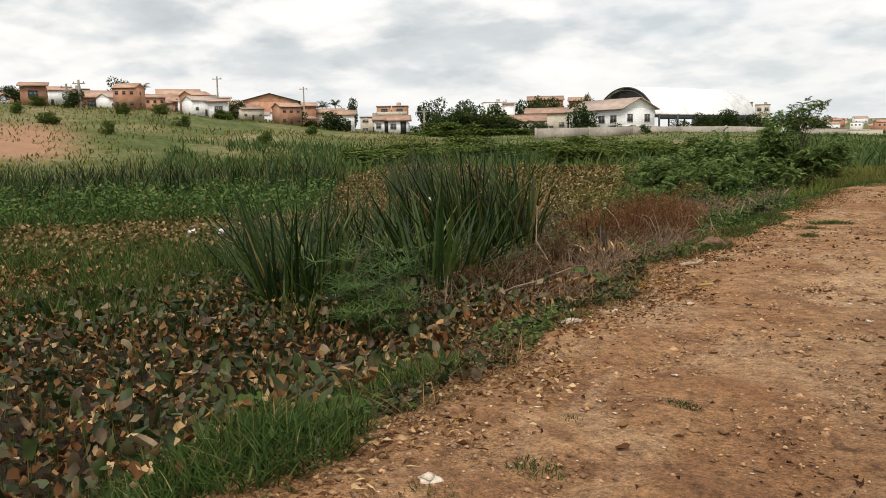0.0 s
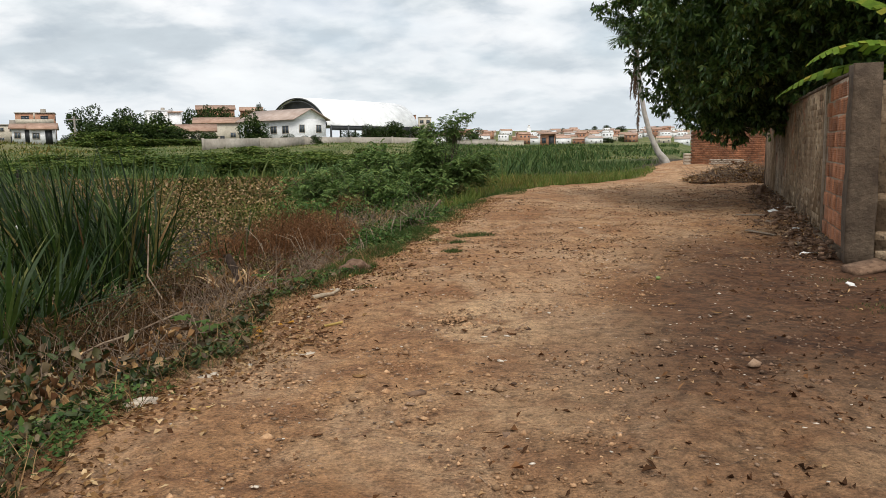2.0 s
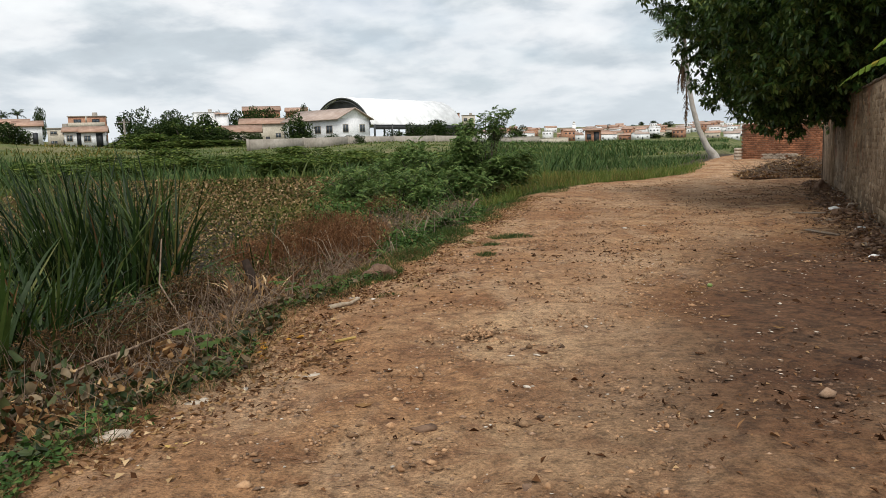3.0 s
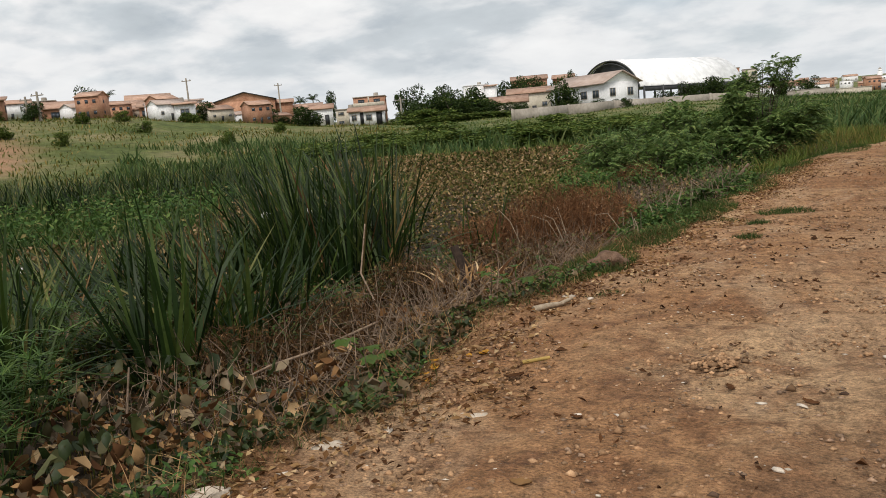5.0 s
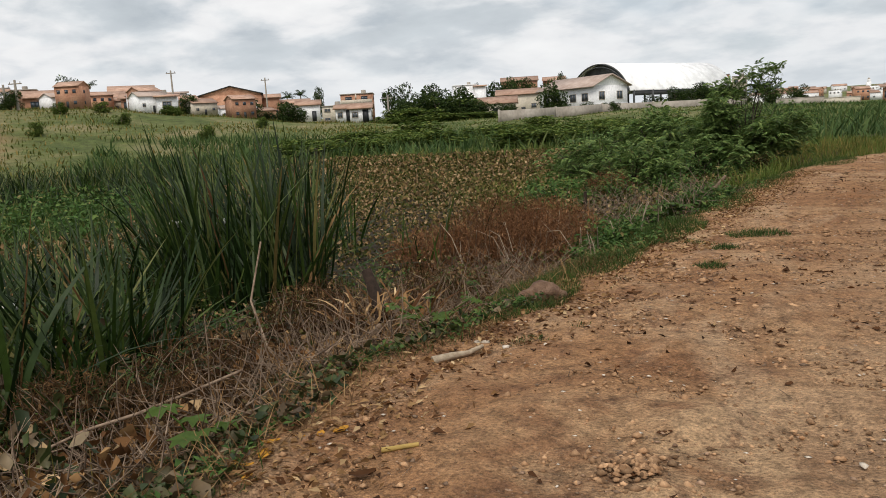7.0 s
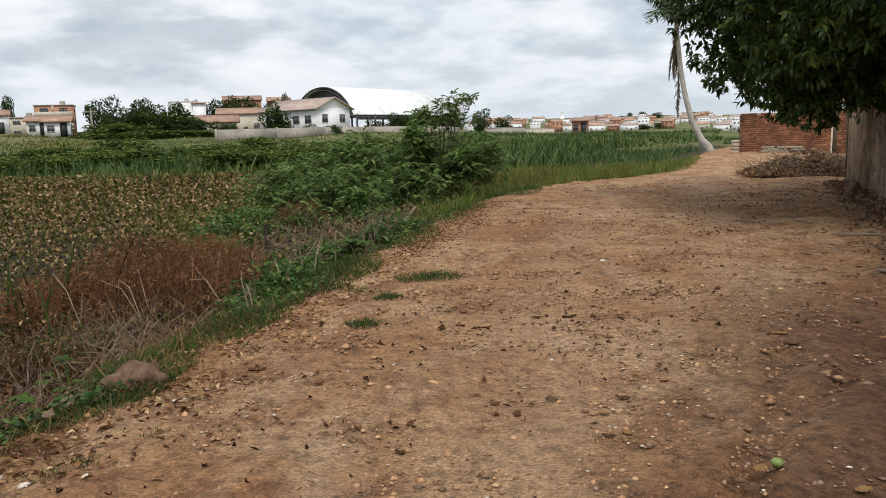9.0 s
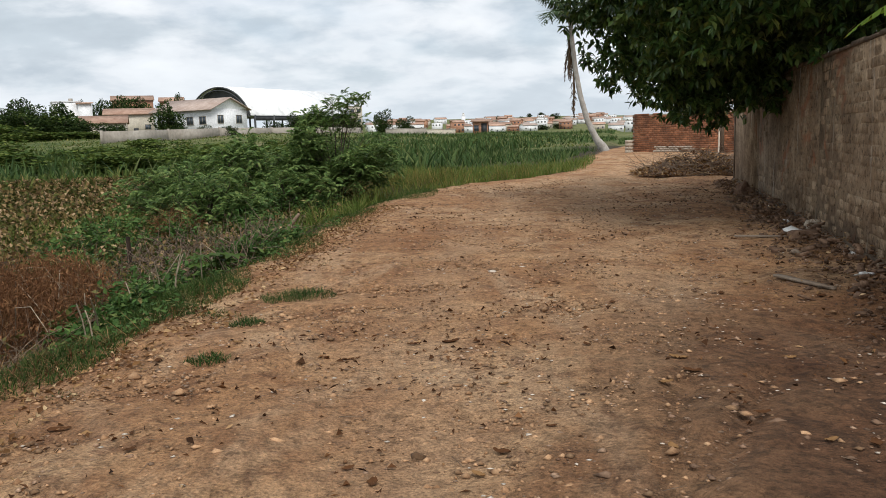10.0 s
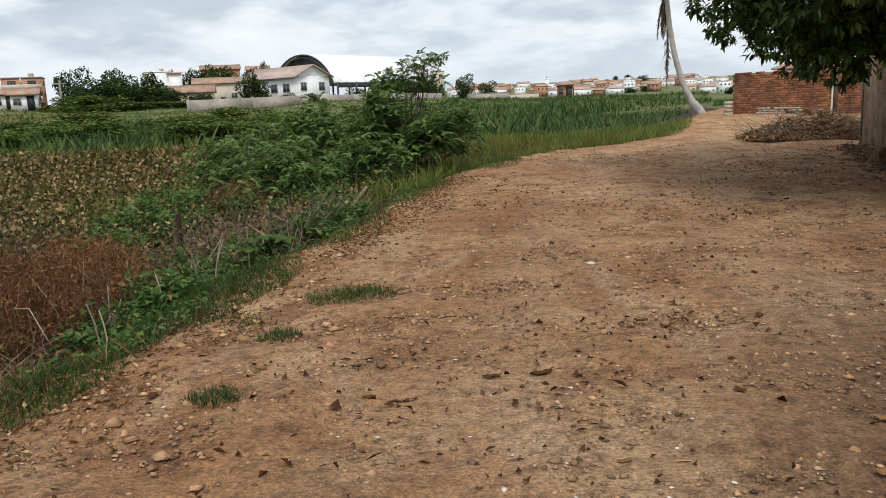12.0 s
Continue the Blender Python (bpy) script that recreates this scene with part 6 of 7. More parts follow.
LT = "small tuft of short green grass on the dirt road"
for k, (x, y, rx, ry, n, h) in enumerate(((2.22, 11.22, 0.14, 0.11, 560, 0.13), (2.42, 13.2, 0.34, 0.26, 1500, 0.12), (1.42, 8.64, 0.10, 0.08, 140, 0.06), (1.82, 12.6, 0.26, 0.18, 520, 0.09), (2.22, 12.2, 0.14, 0.12, 460, 0.10), (2.04, 3.45, 0.09, 0.06, 260, 0.055), (1.62, 2.4, 0.14, 0.11, 280, 0.06), (1.56, 2.98, 0.10, 0.08, 150, 0.06), (1.55, 10.7, 0.14, 0.10, 120, 0.05), (1.5, 11.6, 0.14, 0.12, 140, 0.05), (2.3, 15.2, 0.20, 0.18, 160, 0.05), (6.3, 9.0, 0.4, 0.3, 260, 0.05), (1.35, 2.0, 0.16, 0.08, 180, 0.07), (3.4, 14.6, 0.2, 0.14, 110, 0.05), (1.54, 10.26, 0.15, 0.12, 200, 0.07), (1.51, 8.75, 0.12, 0.1, 200, 0.07), (1.7, 9.07, 0.1, 0.07, 150, 0.06), (6.0, 7.55, 0.32, 0.2, 520, 0.07))):
    grass_patch(x, y, rx, ry, int(n * 0.7), h * 0.85, 140 + k, LT, M_TUFT)
grass_patch(0.22, 2.1, 0.62, 0.6, 3600, 0.34, 160, "thick bright green grass at the road's edge", w=0.011, lean=0.6)
grass_patch(0.22, 3.4, 0.46, 0.6, 2500, 0.30, 161, "thick bright green grass at the road's edge", w=0.011, lean=0.6)
grass_patch(-0.2, 1.4, 0.65, 0.55, 2200, 0.30, 162, "thick bright green grass at the road's edge", w=0.011, lean=0.6)
grass_patch(0.9, 9.9, 0.5, 0.9, 5600, 0.14, 163, "mat of short green grass beside a rock")
grass_patch(1.05, 11.6, 0.5, 1.1, 6200, 0.14, 164, "mat of short green grass on the bank")
grass_patch(1.28, 13.6, 0.55, 1.3, 6400, 0.14, 165, "mat of short green grass on the bank")
grass_patch(1.6, 16.6, 0.5, 1.5, 3400, 0.12, 166, "mat of short green grass on the bank")
grass_patch(1.85, 21.0, 0.6, 2.4, 4200, 0.16, 167, "green grass verge below the bush")
grass_patch(2.7, 25.4, 0.9, 2.2, 4200, 0.22, 168, "green grass verge below the bush")


def verge():
    """Thin grass and creeping weeds all along the border."""
    rs = np.random.default_rng(170)
    y = rs.uniform(0.3, 30, 9000)
    x = edge(y) - np.abs(rs.normal(0.05, 0.28, len(y)))
    k = wob(x, y, 1.6, 1.0) > -0.15
    x, y = x[k], y[k]
    n = len(x)
    thing("verge_grass", [blades(on_land(x, y, -0.01), rs.uniform(0, 6.28, n), np.abs(rs.normal(0.5, 0.25, n)), rs.uniform(0.03, 0.13, n), 0.006, rs.uniform(0.2, 1.0, n), 3)], M_GRASS, "thin uneven grass along the road's edge", "grass", kind="stuff")
    y = np.concatenate([rs.uniform(2.0, 5.4, 500), rs.uniform(8.4, 20, 2000)])
    x = edge(y) - 0.12 - np.abs(rs.normal(0.08, 0.20, len(y)))
    k = wob(x, y, 1.9, 3.0) > 0.05
    x, y = x[k], y[k]
    n = len(x)
    thing("creeping_weeds", [leaves(on_land(x, y, rs.uniform(0.01, 0.10, n)), rs.uniform(0, 6.28, n), rs.normal(0.15, 0.35, n), rs.uniform(0.03, 0.07, n), rs.uniform(0.02, 0.04, n), 0.15)], M_WEED, "low creeping green weeds on the bank", "weeds", kind="stuff")


verge()


def bank_cover():
    """Withered leaves, straw and creeping weeds that hide the bank's mud."""
    rs = np.random.default_rng(175)
    y = rs.uniform(2.6, 10.0, 3600)
    x = edge(y) - 0.12 - np.abs(rs.normal(0.1, 0.42, len(y)))
    n = len(x)
    thing("bank_leaves", [pads(on_land(x, y, rs.uniform(0.005, 0.07, n)), rs.uniform(0, 6.28, n), rs.normal(0.3, 0.6, n), rs.gamma(3.0, 0.004, n) + 0.004, rs.uniform(0.3, 1.2, n), 6, 0.4)], M_HYA, "withered brown leaves strewn on the bank", "dry leaves", kind="stuff")
    y = rs.uniform(2.6, 12.0, 4200)
    x = edge(y) - np.abs(rs.normal(0.25, 0.3, len(y)))
    n = len(x)
    thing("bank_straw", [blades(on_land(x, y, 0.01), rs.uniform(0, 6.28, n), rs.uniform(0.7, 1.5, n), rs.uniform(0.06, 0.3, n), 0.006, rs.uniform(0, 0.9, n), 4)], M_STRAW, "loose brown straw on the bank", "straw", kind="stuff")
    y = np.concatenate([rs.uniform(4.2, 9.6, 2000), rs.normal(4.8, 0.35, 450)])
    x = edge(y) + 0.02 - 0.12 * (y > 5.4) - np.abs(rs.normal(0.1, 0.2, len(y)))
    k = (wob(x, y, 2.3, 1.0) > -0.05) | (np.abs(y - 4.8) < 0.5)
    k &= np.hypot(x - 0.88, (y - 5.0) * 0.7) > 0.17
    x, y = x[k], y[k]
    n = len(x)
    thing("creeping_weeds", [leaves(on_land(x, y, rs.uniform(0.005, 0.06, n)), rs.uniform(0, 6.28, n), rs.normal(0.2, 0.4, n), rs.uniform(0.02, 0.055, n), rs.uniform(0.015, 0.035, n), 0.15)], M_WEED, "low creeping green weeds on the bank", "weeds", kind="stuff")


bank_cover()


def weedy_bush(name, label, x, y, rx, ry, h, stems, seed, leaf, mat, droop=0.1, per=26, wood=None, group="green bushes"):
    """A loose shrub: forked stems with leaves along them, thinning outwards."""
    rs = np.random.default_rng(seed)
    z = float(land(x, y))
    ob = empty(name, label, "bush", group, (x, y, z))
    a, q = rs.uniform(0, 6.28, stems), np.sqrt(rs.uniform(0, 1, stems))
    foot = np.column_stack([0.28 * rx * q * np.cos(a), 0.28 * ry * q * np.sin(a), np.full(stems, -0.05)])
    tip = np.column_stack([rx * q * np.cos(a), ry * q * np.sin(a), h * (1 - 0.45 * q * q) * rs.uniform(0.6, 1.08, stems)])
    mid = foot * 0.45 + tip * 0.55 + np.column_stack([rs.normal(0, 0.06, (stems, 2)), np.full(stems, 0.06 * h)])
    tagged(part("woody_stem", [twigs(foot, mid, 0.010 * h), twigs(mid, tip, 0.006 * h)], wood or M_BARK, ob), kind="stuff")
    t = rs.uniform(0.3, 1.0, (stems, per))[..., None]
    p = np.where(t < 0.55, foot[:, None] + (mid - foot)[:, None] * t / 0.55, mid[:, None] + (tip - mid)[:, None] * (t - 0.55) / 0.45)
    p = (p + rs.normal(0, 0.11 * max(rx, ry) * 0.6, p.shape)).reshape(-1, 3)
    p[:, 2] = np.maximum(p[:, 2], 0.03)
    n = len(p)
    tagged(part("foliage", [leaves(p, rs.uniform(0, 6.28, n), rs.normal(droop, 0.45, n), leaf * rs.uniform(0.6, 1.3, n), leaf * 0.5 * rs.uniform(0.6, 1.2, n), 0.2)], mat, ob), kind="stuff")
    return ob


def feather_tree(x, y, h, seed, reach, sprays, label, shoot=True):
    """A leucaena-like shrub tree: several thin trunks, sprays of ferny leaves."""
    rs = np.random.default_rng(seed)
    ob = empty("acacia_shrub", label, "shrub", "feathery shrubs", (x, y, float(land(x, y))))
    wood, fol = [], []
    for k in range(7):
        a = k * 0.9 + rs.uniform(-0.3, 0.3)
        d = reach * rs.uniform(0.25, 0.6)
        wood += tube([(0.12 * math.cos(a), 0.12 * math.sin(a), -0.1), (0.35 * d * math.cos(a), 0.35 * d * math.sin(a), h * 0.35), (d * math.cos(a), d * math.sin(a), h * rs.uniform(0.6, 0.85))], [0.035, 0.026, 0.010], 6)
    if shoot:
        wood += tube([(0.1, 0, h * 0.4), (0.3, 0.05, h * 0.8), (0.38, 0.05, h * 1.12)], [0.02, 0.014, 0.006], 5)
    starts, ends = [], []
    clumps = []
    for k in range(15):
        a, q = k * 2.4 + rs.uniform(-0.3, 0.3), math.sqrt((k + 0.5) / 15)
        clumps.append((reach * 0.85 * q * math.cos(a), reach * 0.85 * q * math.sin(a), h * rs.uniform(0.42, 0.9) * (1 - 0.3 * q * q), reach * rs.uniform(0.2, 0.32)))
    for k in range(sprays):
        cx, cy, cz, cr = clumps[int(rs.integers(0, 15))]
        u = rs.normal(size=3)
        u /= np.linalg.norm(u)
        p = np.array([cx, cy, cz]) + u * cr * rs.uniform(0.5, 1.05)
        if shoot and k < 24:
            p = np.array([rs.normal(0.38, 0.30), rs.normal(0, 0.3), h * rs.uniform(0.88, 1.14)])
        starts.append(p * np.array([0.6, 0.6, 0.75]))
        ends.append(p)
        for q2 in range(6):
            az, lift, L = math.atan2(u[0], u[1]) + rs.normal(0, 1.0), rs.uniform(-0.5, 1.1), rs.uniform(0.16, 0.32)
            o = p + rs.normal(0, 0.09, 3)
            m = 8
            t = np.linspace(0.1, 1, m)
            line = o + np.column_stack([np.sin(az) * math.cos(lift) * t * L, np.cos(az) * math.cos(lift) * t * L, (math.sin(lift) * t - 0.5 * t * t) * L])
            for s in (-1, 1):
                fol.append(leaves(line, az + s * 1.15, rs.normal(-0.1, 0.3), 0.105 * (1.15 - 0.6 * t), 0.042, 0.1, rs.normal(0, 0.4)))
    part("trunk", wood + [twigs(np.array(starts), np.array(ends), 0.008)], M_BARK, ob)
    part("foliage", [(np.concatenate([f[0] for f in fol]), np.concatenate([f[1] + 4 * (len(fol[0][0]) // 4) * k for k, f in enumerate(fol)]))], M_BUSH, ob)


feather_tree(1.0, 26.3, 2.5, 180, 1.55, 420, "feathery dark green acacia shrub at the bend", True)
feather_tree(-0.9, 25.6, 2.0, 181, 1.4, 210, "low feathery green shrub", False)
feather_tree(-2.3, 24.2, 1.35, 182, 1.2, 130, "low feathery green shrub", False)
feather_tree(-3.4, 26.0, 1.1, 183, 1.2, 90, "low feathery green shrub", False)
feather_tree(-0.9, 21.6, 1.25, 184, 1.2, 110, "low feathery green shrub", False)
feather_tree(0.3, 24.0, 1.2, 185, 0.9, 90, "low feathery green shrub", False)
for k, (x, y, rx, ry, h) in enumerate(((-1.6, 18.4, 0.9, 0.9, 0.7), (-0.7, 19.6, 0.7, 0.6, 0.6), (-2.3, 20.6, 0.8, 0.8, 0.6), (0.3, 20.6, 0.7, 0.7, 0.6), (-1.5, 16.9, 0.6, 0.6, 0.5), (0.1, 23.2, 1.0, 1.0, 0.9), (1.0, 23.6, 0.6, 0.9, 0.6))):
    weedy_bush("weed_bush", "loose green weed bush on the swamp's edge", x, y, rx, ry, h, 46, 190 + k, 0.11, M_WEED, 0.15, 24)
for k, (x, y) in enumerate(((1.2, 17.7), (0.75, 15.2), (0.2, 17.2), (-0.3, 16.0))):
    weedy_bush("weed_bush", "low leafy green weeds beside the road", x, y, 0.5, 0.6, 0.36, 30, 200 + k, 0.085, M_WEED, 0.1, 20)


def dry_shrub(x, y, rx, ry, h, n, seed, label, mat=None):
    rs = np.random.default_rng(seed)
    ob = empty("dry_shrub", label, "dry shrub", "dry shrubs", (x, y, float(land(x, y))))
    a, q = rs.uniform(0, 6.28, n), np.sqrt(rs.uniform(0, 1, n))
    p = np.column_stack([rx * q * np.cos(a), ry * q * np.sin(a), rs.uniform(0, 0.75, n) * h * (1 - 0.5 * q * q)])
    tagged(part("stem_tangle", bent_twigs(p * np.array([0.5, 0.5, 0.0]), a * 0 + rs.uniform(0, 6.28, n), rs.uniform(0.05, 0.8, n), h * rs.uniform(0.5, 1.1, n), 0.004, 3), mat or M_DRYSHRUB, ob), kind="stuff")
    m = n * 10
    b, q = rs.uniform(0, 6.28, m), np.sqrt(rs.uniform(0, 1, m))
    z = h * np.sqrt(np.clip(1 - q * q, 0, 1)) * rs.uniform(0.35, 1.0, m)
    pos = np.column_stack([rx * q * np.cos(b), ry * q * np.sin(b), z + 0.03])
    tagged(part("twig_tangle", [leaves(pos, rs.uniform(0, 6.28, m), rs.normal(0.2, 0.7, m), rs.uniform(0.03, 0.08, m), rs.uniform(0.006, 0.018, m), 0.2), twigs(pos[::3], pos[::3] + rs.normal(0, 0.08, (len(pos[::3]), 3)) + [0, 0, 0.04], 0.0032)], mat or M_DRYSHRUB, ob), kind="stuff")


RS = "withered red-brown shrub beside the hyacinths"
dry_shrub(-0.45, 13.0, 0.95, 0.8, 0.95, 460, 210, RS)
dry_shrub(-0.25, 14.1, 0.85, 0.7, 0.8, 340, 211, RS)
dry_shrub(-1.35, 12.8, 0.7, 0.6, 0.55, 220, 212, RS)
dry_shrub(-1.0, 15.6, 0.7, 0.6, 0.5, 160, 213, RS)
dry_shrub(-0.9, 9.7, 0.5, 0.6, 0.5, 150, 214, "withered brown weeds at the foot of reeds", M_DRYWEED)
dry_shrub(-0.75, 8.2, 0.6, 0.7, 0.45, 150, 215, "withered brown weeds at the foot of reeds", M_DRYWEED)
dry_shrub(-0.2, 10.8, 0.6, 0.6, 0.5, 120, 216, "withered brown weeds on the bank", M_DRYWEED)
dry_shrub(-1.0, 7.3, 0.5, 0.5, 0.4, 130, 218, "withered brown weeds at the foot of reeds", M_DRYWEED)
dry_shrub(-0.3, 7.5, 0.5, 0.6, 0.3, 130, 219, "withered brown weeds on the bank", M_DRYWEED)
dry_shrub(-0.9, 19.8, 0.6, 0.5, 0.75, 120, 217, "dead brown shrub among green weeds")
for k, (x, y, h) in enumerate(((-1.2, 8.0, 0.36), (-1.5, 9.2, 0.4), (-0.4, 11.6, 0.3), (-0.9, 7.2, 0.25), (-1.4, 11.4, 0.42))):
    weedy_bush("weed_bush", "scrubby dull green weeds among dry stalks", x, y, 0.45, 0.45, h, 26, 220 + k, 0.05, M_WEED, 0.1, 22, M_TWIG)


def brush():
    """Tangles of broken sticks and straw on the bank."""
    rs = np.random.default_rng(230)
    for x0, x1, y0, y1, n, L, lab in ((-1.4, 0.6, 5.9, 9.6, 1000, 0.36, "tangle of broken dry sticks on the bank"), (-1.0, 0.6, 9.4, 12.4, 620, 0.38, "dry sticks and stalks on the bank"), (-0.7, 1.4, 15.4, 19.4, 700, 0.42, "cut dry stalks heaped beside the road"), (-0.9, 0.45, 12.2, 15.6, 420, 0.4, "bent dry stalks below a red-brown shrub")):
        x, y = scatter(n, x0, x1, y0, y1, lambda x, y: x < edge(y) - 0.2, rs)
        m = len(x)
        thing("dead_brush", bent_twigs(on_land(x, y, rs.uniform(0.0, 0.26 if y0 > 15 else 0.16, m)), rs.uniform(0, 6.28, m), rs.uniform(0.4, 1.6, m), L * rs.uniform(0.4, 1.5, m), 0.0075 if y0 > 15 else 0.0062, 3, 0.45), M_HEAPWOOD if y0 > 15 else M_TWIG, lab, "dead brush", kind="stuff")
        x, y = scatter(n * 2, x0, x1, y0, y1, lambda x, y: x < edge(y) - 0.1, rs)
        m = len(x)
        thing("dry_straw", [blades(on_land(x, y, 0.02), rs.uniform(0, 6.28, m), rs.uniform(0.3, 1.5, m), L * rs.uniform(0.3, 1.0, m), 0.007, rs.uniform(0, 1.2, m), 4)], M_STRAW, "loose straw and dry blades on the bank", "straw", kind="stuff")


brush()


def stick(name, label, pts, r0, r1, mat=None, cat="stick", group="dead sticks"):
    p = np.array([(x, y, float(land(x, y)) + z) for x, y, z in pts])
    return thing(name, tube(p, np.linspace(r0, r1, len(p)), 7), mat or M_TWIG, label, cat, group, smooth=True)


# the splintered stump and its litter
stump = empty("broken_stump", "dark splintered stump leaning out of dry litter", "stump", "", (-0.12, 9.55, float(land(-0.12, 9.55)) + 0.06))
part("trunk", tube([(0.06, 0.02, -0.1), (0.02, 0.02, 0.2), (-0.06, 0.05, 0.38), (-0.16, 0.08, 0.60)], [0.10, 0.07, 0.058, 0.042], 8), M_STUMP, stump, smooth=True)
rs = np.random.default_rng(240)
n = 150
part("husk", [blades(np.column_stack([rs.normal(0.03, 0.2, (n, 2)), rs.uniform(0.08, 0.32, n)]), rs.uniform(0, 6.28, n), rs.uniform(0.3, 1.3, n), rs.uniform(0.18, 0.42, n), rs.uniform(0.02, 0.05, n), rs.uniform(0.2, 1.4, n), 4)], M_DEADLEAF, stump, "torn pale brown husk leaves")
part("branch", tube([(0.05, -0.1, 0.18), (-0.02, -0.5, 0.05), (0.02, -0.85, -0.02)], [0.03, 0.026, 0.02], 7), M_TWIG, stump, "pale split branch", True)
stick("dead_branch", "pale forked dry branch in the swamp", [(-0.28, 6.45, 0.02), (-0.40, 6.62, 0.16), (-0.46, 6.78, 0.27), (-0.38, 6.95, 0.3), (-0.2, 7.2, 0.31)], 0.007, 0.010)
stick("dead_branch", "long thin dry branch leaning on the bank", [(-0.8, 7.0, 0.1), (-0.55, 7.2, 0.22), (-0.25, 7.45, 0.28), (0.0, 7.75, 0.24)], 0.005, 0.010)
stick("dead_branch", "pale upright dry stalk", [(-0.72, 6.0, 0.0), (-0.75, 6.05, 0.3), (-0.74, 6.1, 0.55)], 0.010, 0.006)
stick("dead_branch", "curved pale stalk bent out of reeds", [(-1.0, 9.2, 0.95), (-0.9, 8.9, 0.55), (-0.6, 8.7, 0.25), (-0.2, 8.5, 0.08)], 0.008, 0.010)
stick("broken_post", "broken grey stick propped in cut stalks", [(0.78, 18.3, 0.0), (0.98, 18.5, 0.14), (1.2, 18.62, 0.22), (1.42, 18.8, 0.42)], 0.055, 0.028)
stick("broken_post", "short dark stake among weeds", [(-0.6, 17.0, 0.0), (-0.6, 17.0, 0.62)], 0.035, 0.028, M_STUMP)
stick("driftwood", "pale bleached piece of driftwood on the road's edge", [(1.08, 8.18, 0.014), (1.16, 8.27, 0.030), (1.22, 8.37, 0.022), (1.29, 8.45, 0.044)], 0.028, 0.012, M_STALK)
for k in range(9):
    a = 0.6 + 0.21 * k
    x, y = -0.6 + 0.12 * k, 10.9 + 0.2 * (k % 4)
    stick("bent_straw", "arched pale dry stalk on the bank", [(x, y, 0.0), (x + 0.06, y - 0.05, 0.22), (x + 0.2, y - 0.14, 0.27), (x + 0.36, y - 0.26, 0.12)], 0.006, 0.004, M_STRAW, "dry stalk", "bent dry stalks")


def castor(x, y, leaves_n, size, h, seed, label):
    """A low plant with a few large lobed leaves."""
    rs = np.random.default_rng(seed)
    ob = empty("lobed_weed", label, "weed", "large-leaved weeds", (x, y, float(land(x, y))))
    for k in range(leaves_n):
        a, lift = k * 2.4 + rs.uniform(-0.4, 0.4), rs.uniform(0.5, 1.2)
        q = rs.uniform(0.05, 0.26) * (1 + leaves_n * 0.03)
        c = np.array([math.cos(a) * q, math.sin(a) * q, h * rs.uniform(0.5, 1.0)])
        part("stalk", tube([(0, 0, 0), c * np.array([0.5, 0.5, 0.7]), c], [0.006, 0.005, 0.004], 5), M_BROAD, ob)
        pts, s = [c], size * rs.uniform(0.7, 1.15)
        for j in range(14):
            g = j / 14 * 6.283
            rad = s * (1.0 if j % 2 == 0 else 0.62)
            pts.append(c + np.array([math.cos(g) * rad, math.sin(g) * rad, 0.12 * s - 0.25 * rad * (1 if j % 2 == 0 else 0.4) + rs.normal(0, 0.006)]))
        j = np.arange(14)
        part("leaf", [(np.array(pts), np.column_stack([np.zeros(14, int), 1 + j, 1 + (j + 1) % 14]))], M_BROAD, ob)


castor(0.58, 6.8, 5, 0.085, 0.22, 250, "small weed with lobed light green leaves")
castor(0.55, 9.15, 13, 0.075, 0.26, 251, "spreading weed with lobed green leaves")
castor(0.25, 9.5, 10, 0.07, 0.22, 252, "spreading weed with lobed green leaves")
castor(1.1, 15.3, 12, 0.15, 0.34, 253, "weed with broad pale green lobed leaves")
castor(0.8, 14.4, 12, 0.085, 0.24, 254, "weed with broad green leaves on the bank")
castor(-0.05, 2.45, 4, 0.10, 0.3, 255, "single weed with broad pale leaves")
castor(1.0, 16.0, 10, 0.08, 0.26, 256, "weed with broad green leaves on the bank")
castor(0.45, 2.75, 9, 0.05, 0.12, 257, "small broad-leaved weed in the grass")
castor(0.4, 10.4, 8, 0.06, 0.2, 258, "weed with lobed green leaves")

for k, (x, y, h) in enumerate(((0.62, 13.2, 0.28), (0.72, 13.9, 0.3), (0.55, 14.5, 0.34), (1.25, 16.2, 0.32), (0.85, 16.6, 0.34), (1.35, 17.4, 0.3), (0.35, 15.2, 0.36))):
    weedy_bush("weed_bush", "low leafy green weeds beside the road", x, y, 0.42, 0.48, h, 34, 260 + k, 0.085, M_WEED, 0.1, 20)
rs = np.random.default_rng(270)
for k in range(22):
    y = rs.uniform(12.6, 18.6)
    x = float(edge(y)) - rs.uniform(0.45, 1.5)
    h, a = rs.uniform(0.22, 0.5), rs.uniform(0, 6.28)
    lean = rs.uniform(0.05, 0.35)
    stick("cut_stalk", "pale cut dry stalk standing on the bank", [(x, y, 0.0), (x + lean * 0.4 * math.cos(a), y + lean * 0.4 * math.sin(a), h * 0.6), (x + lean * math.cos(a), y + lean * math.sin(a), h)], 0.0075, 0.005, M_STALK, "dry stalk", "cut dry stalks")
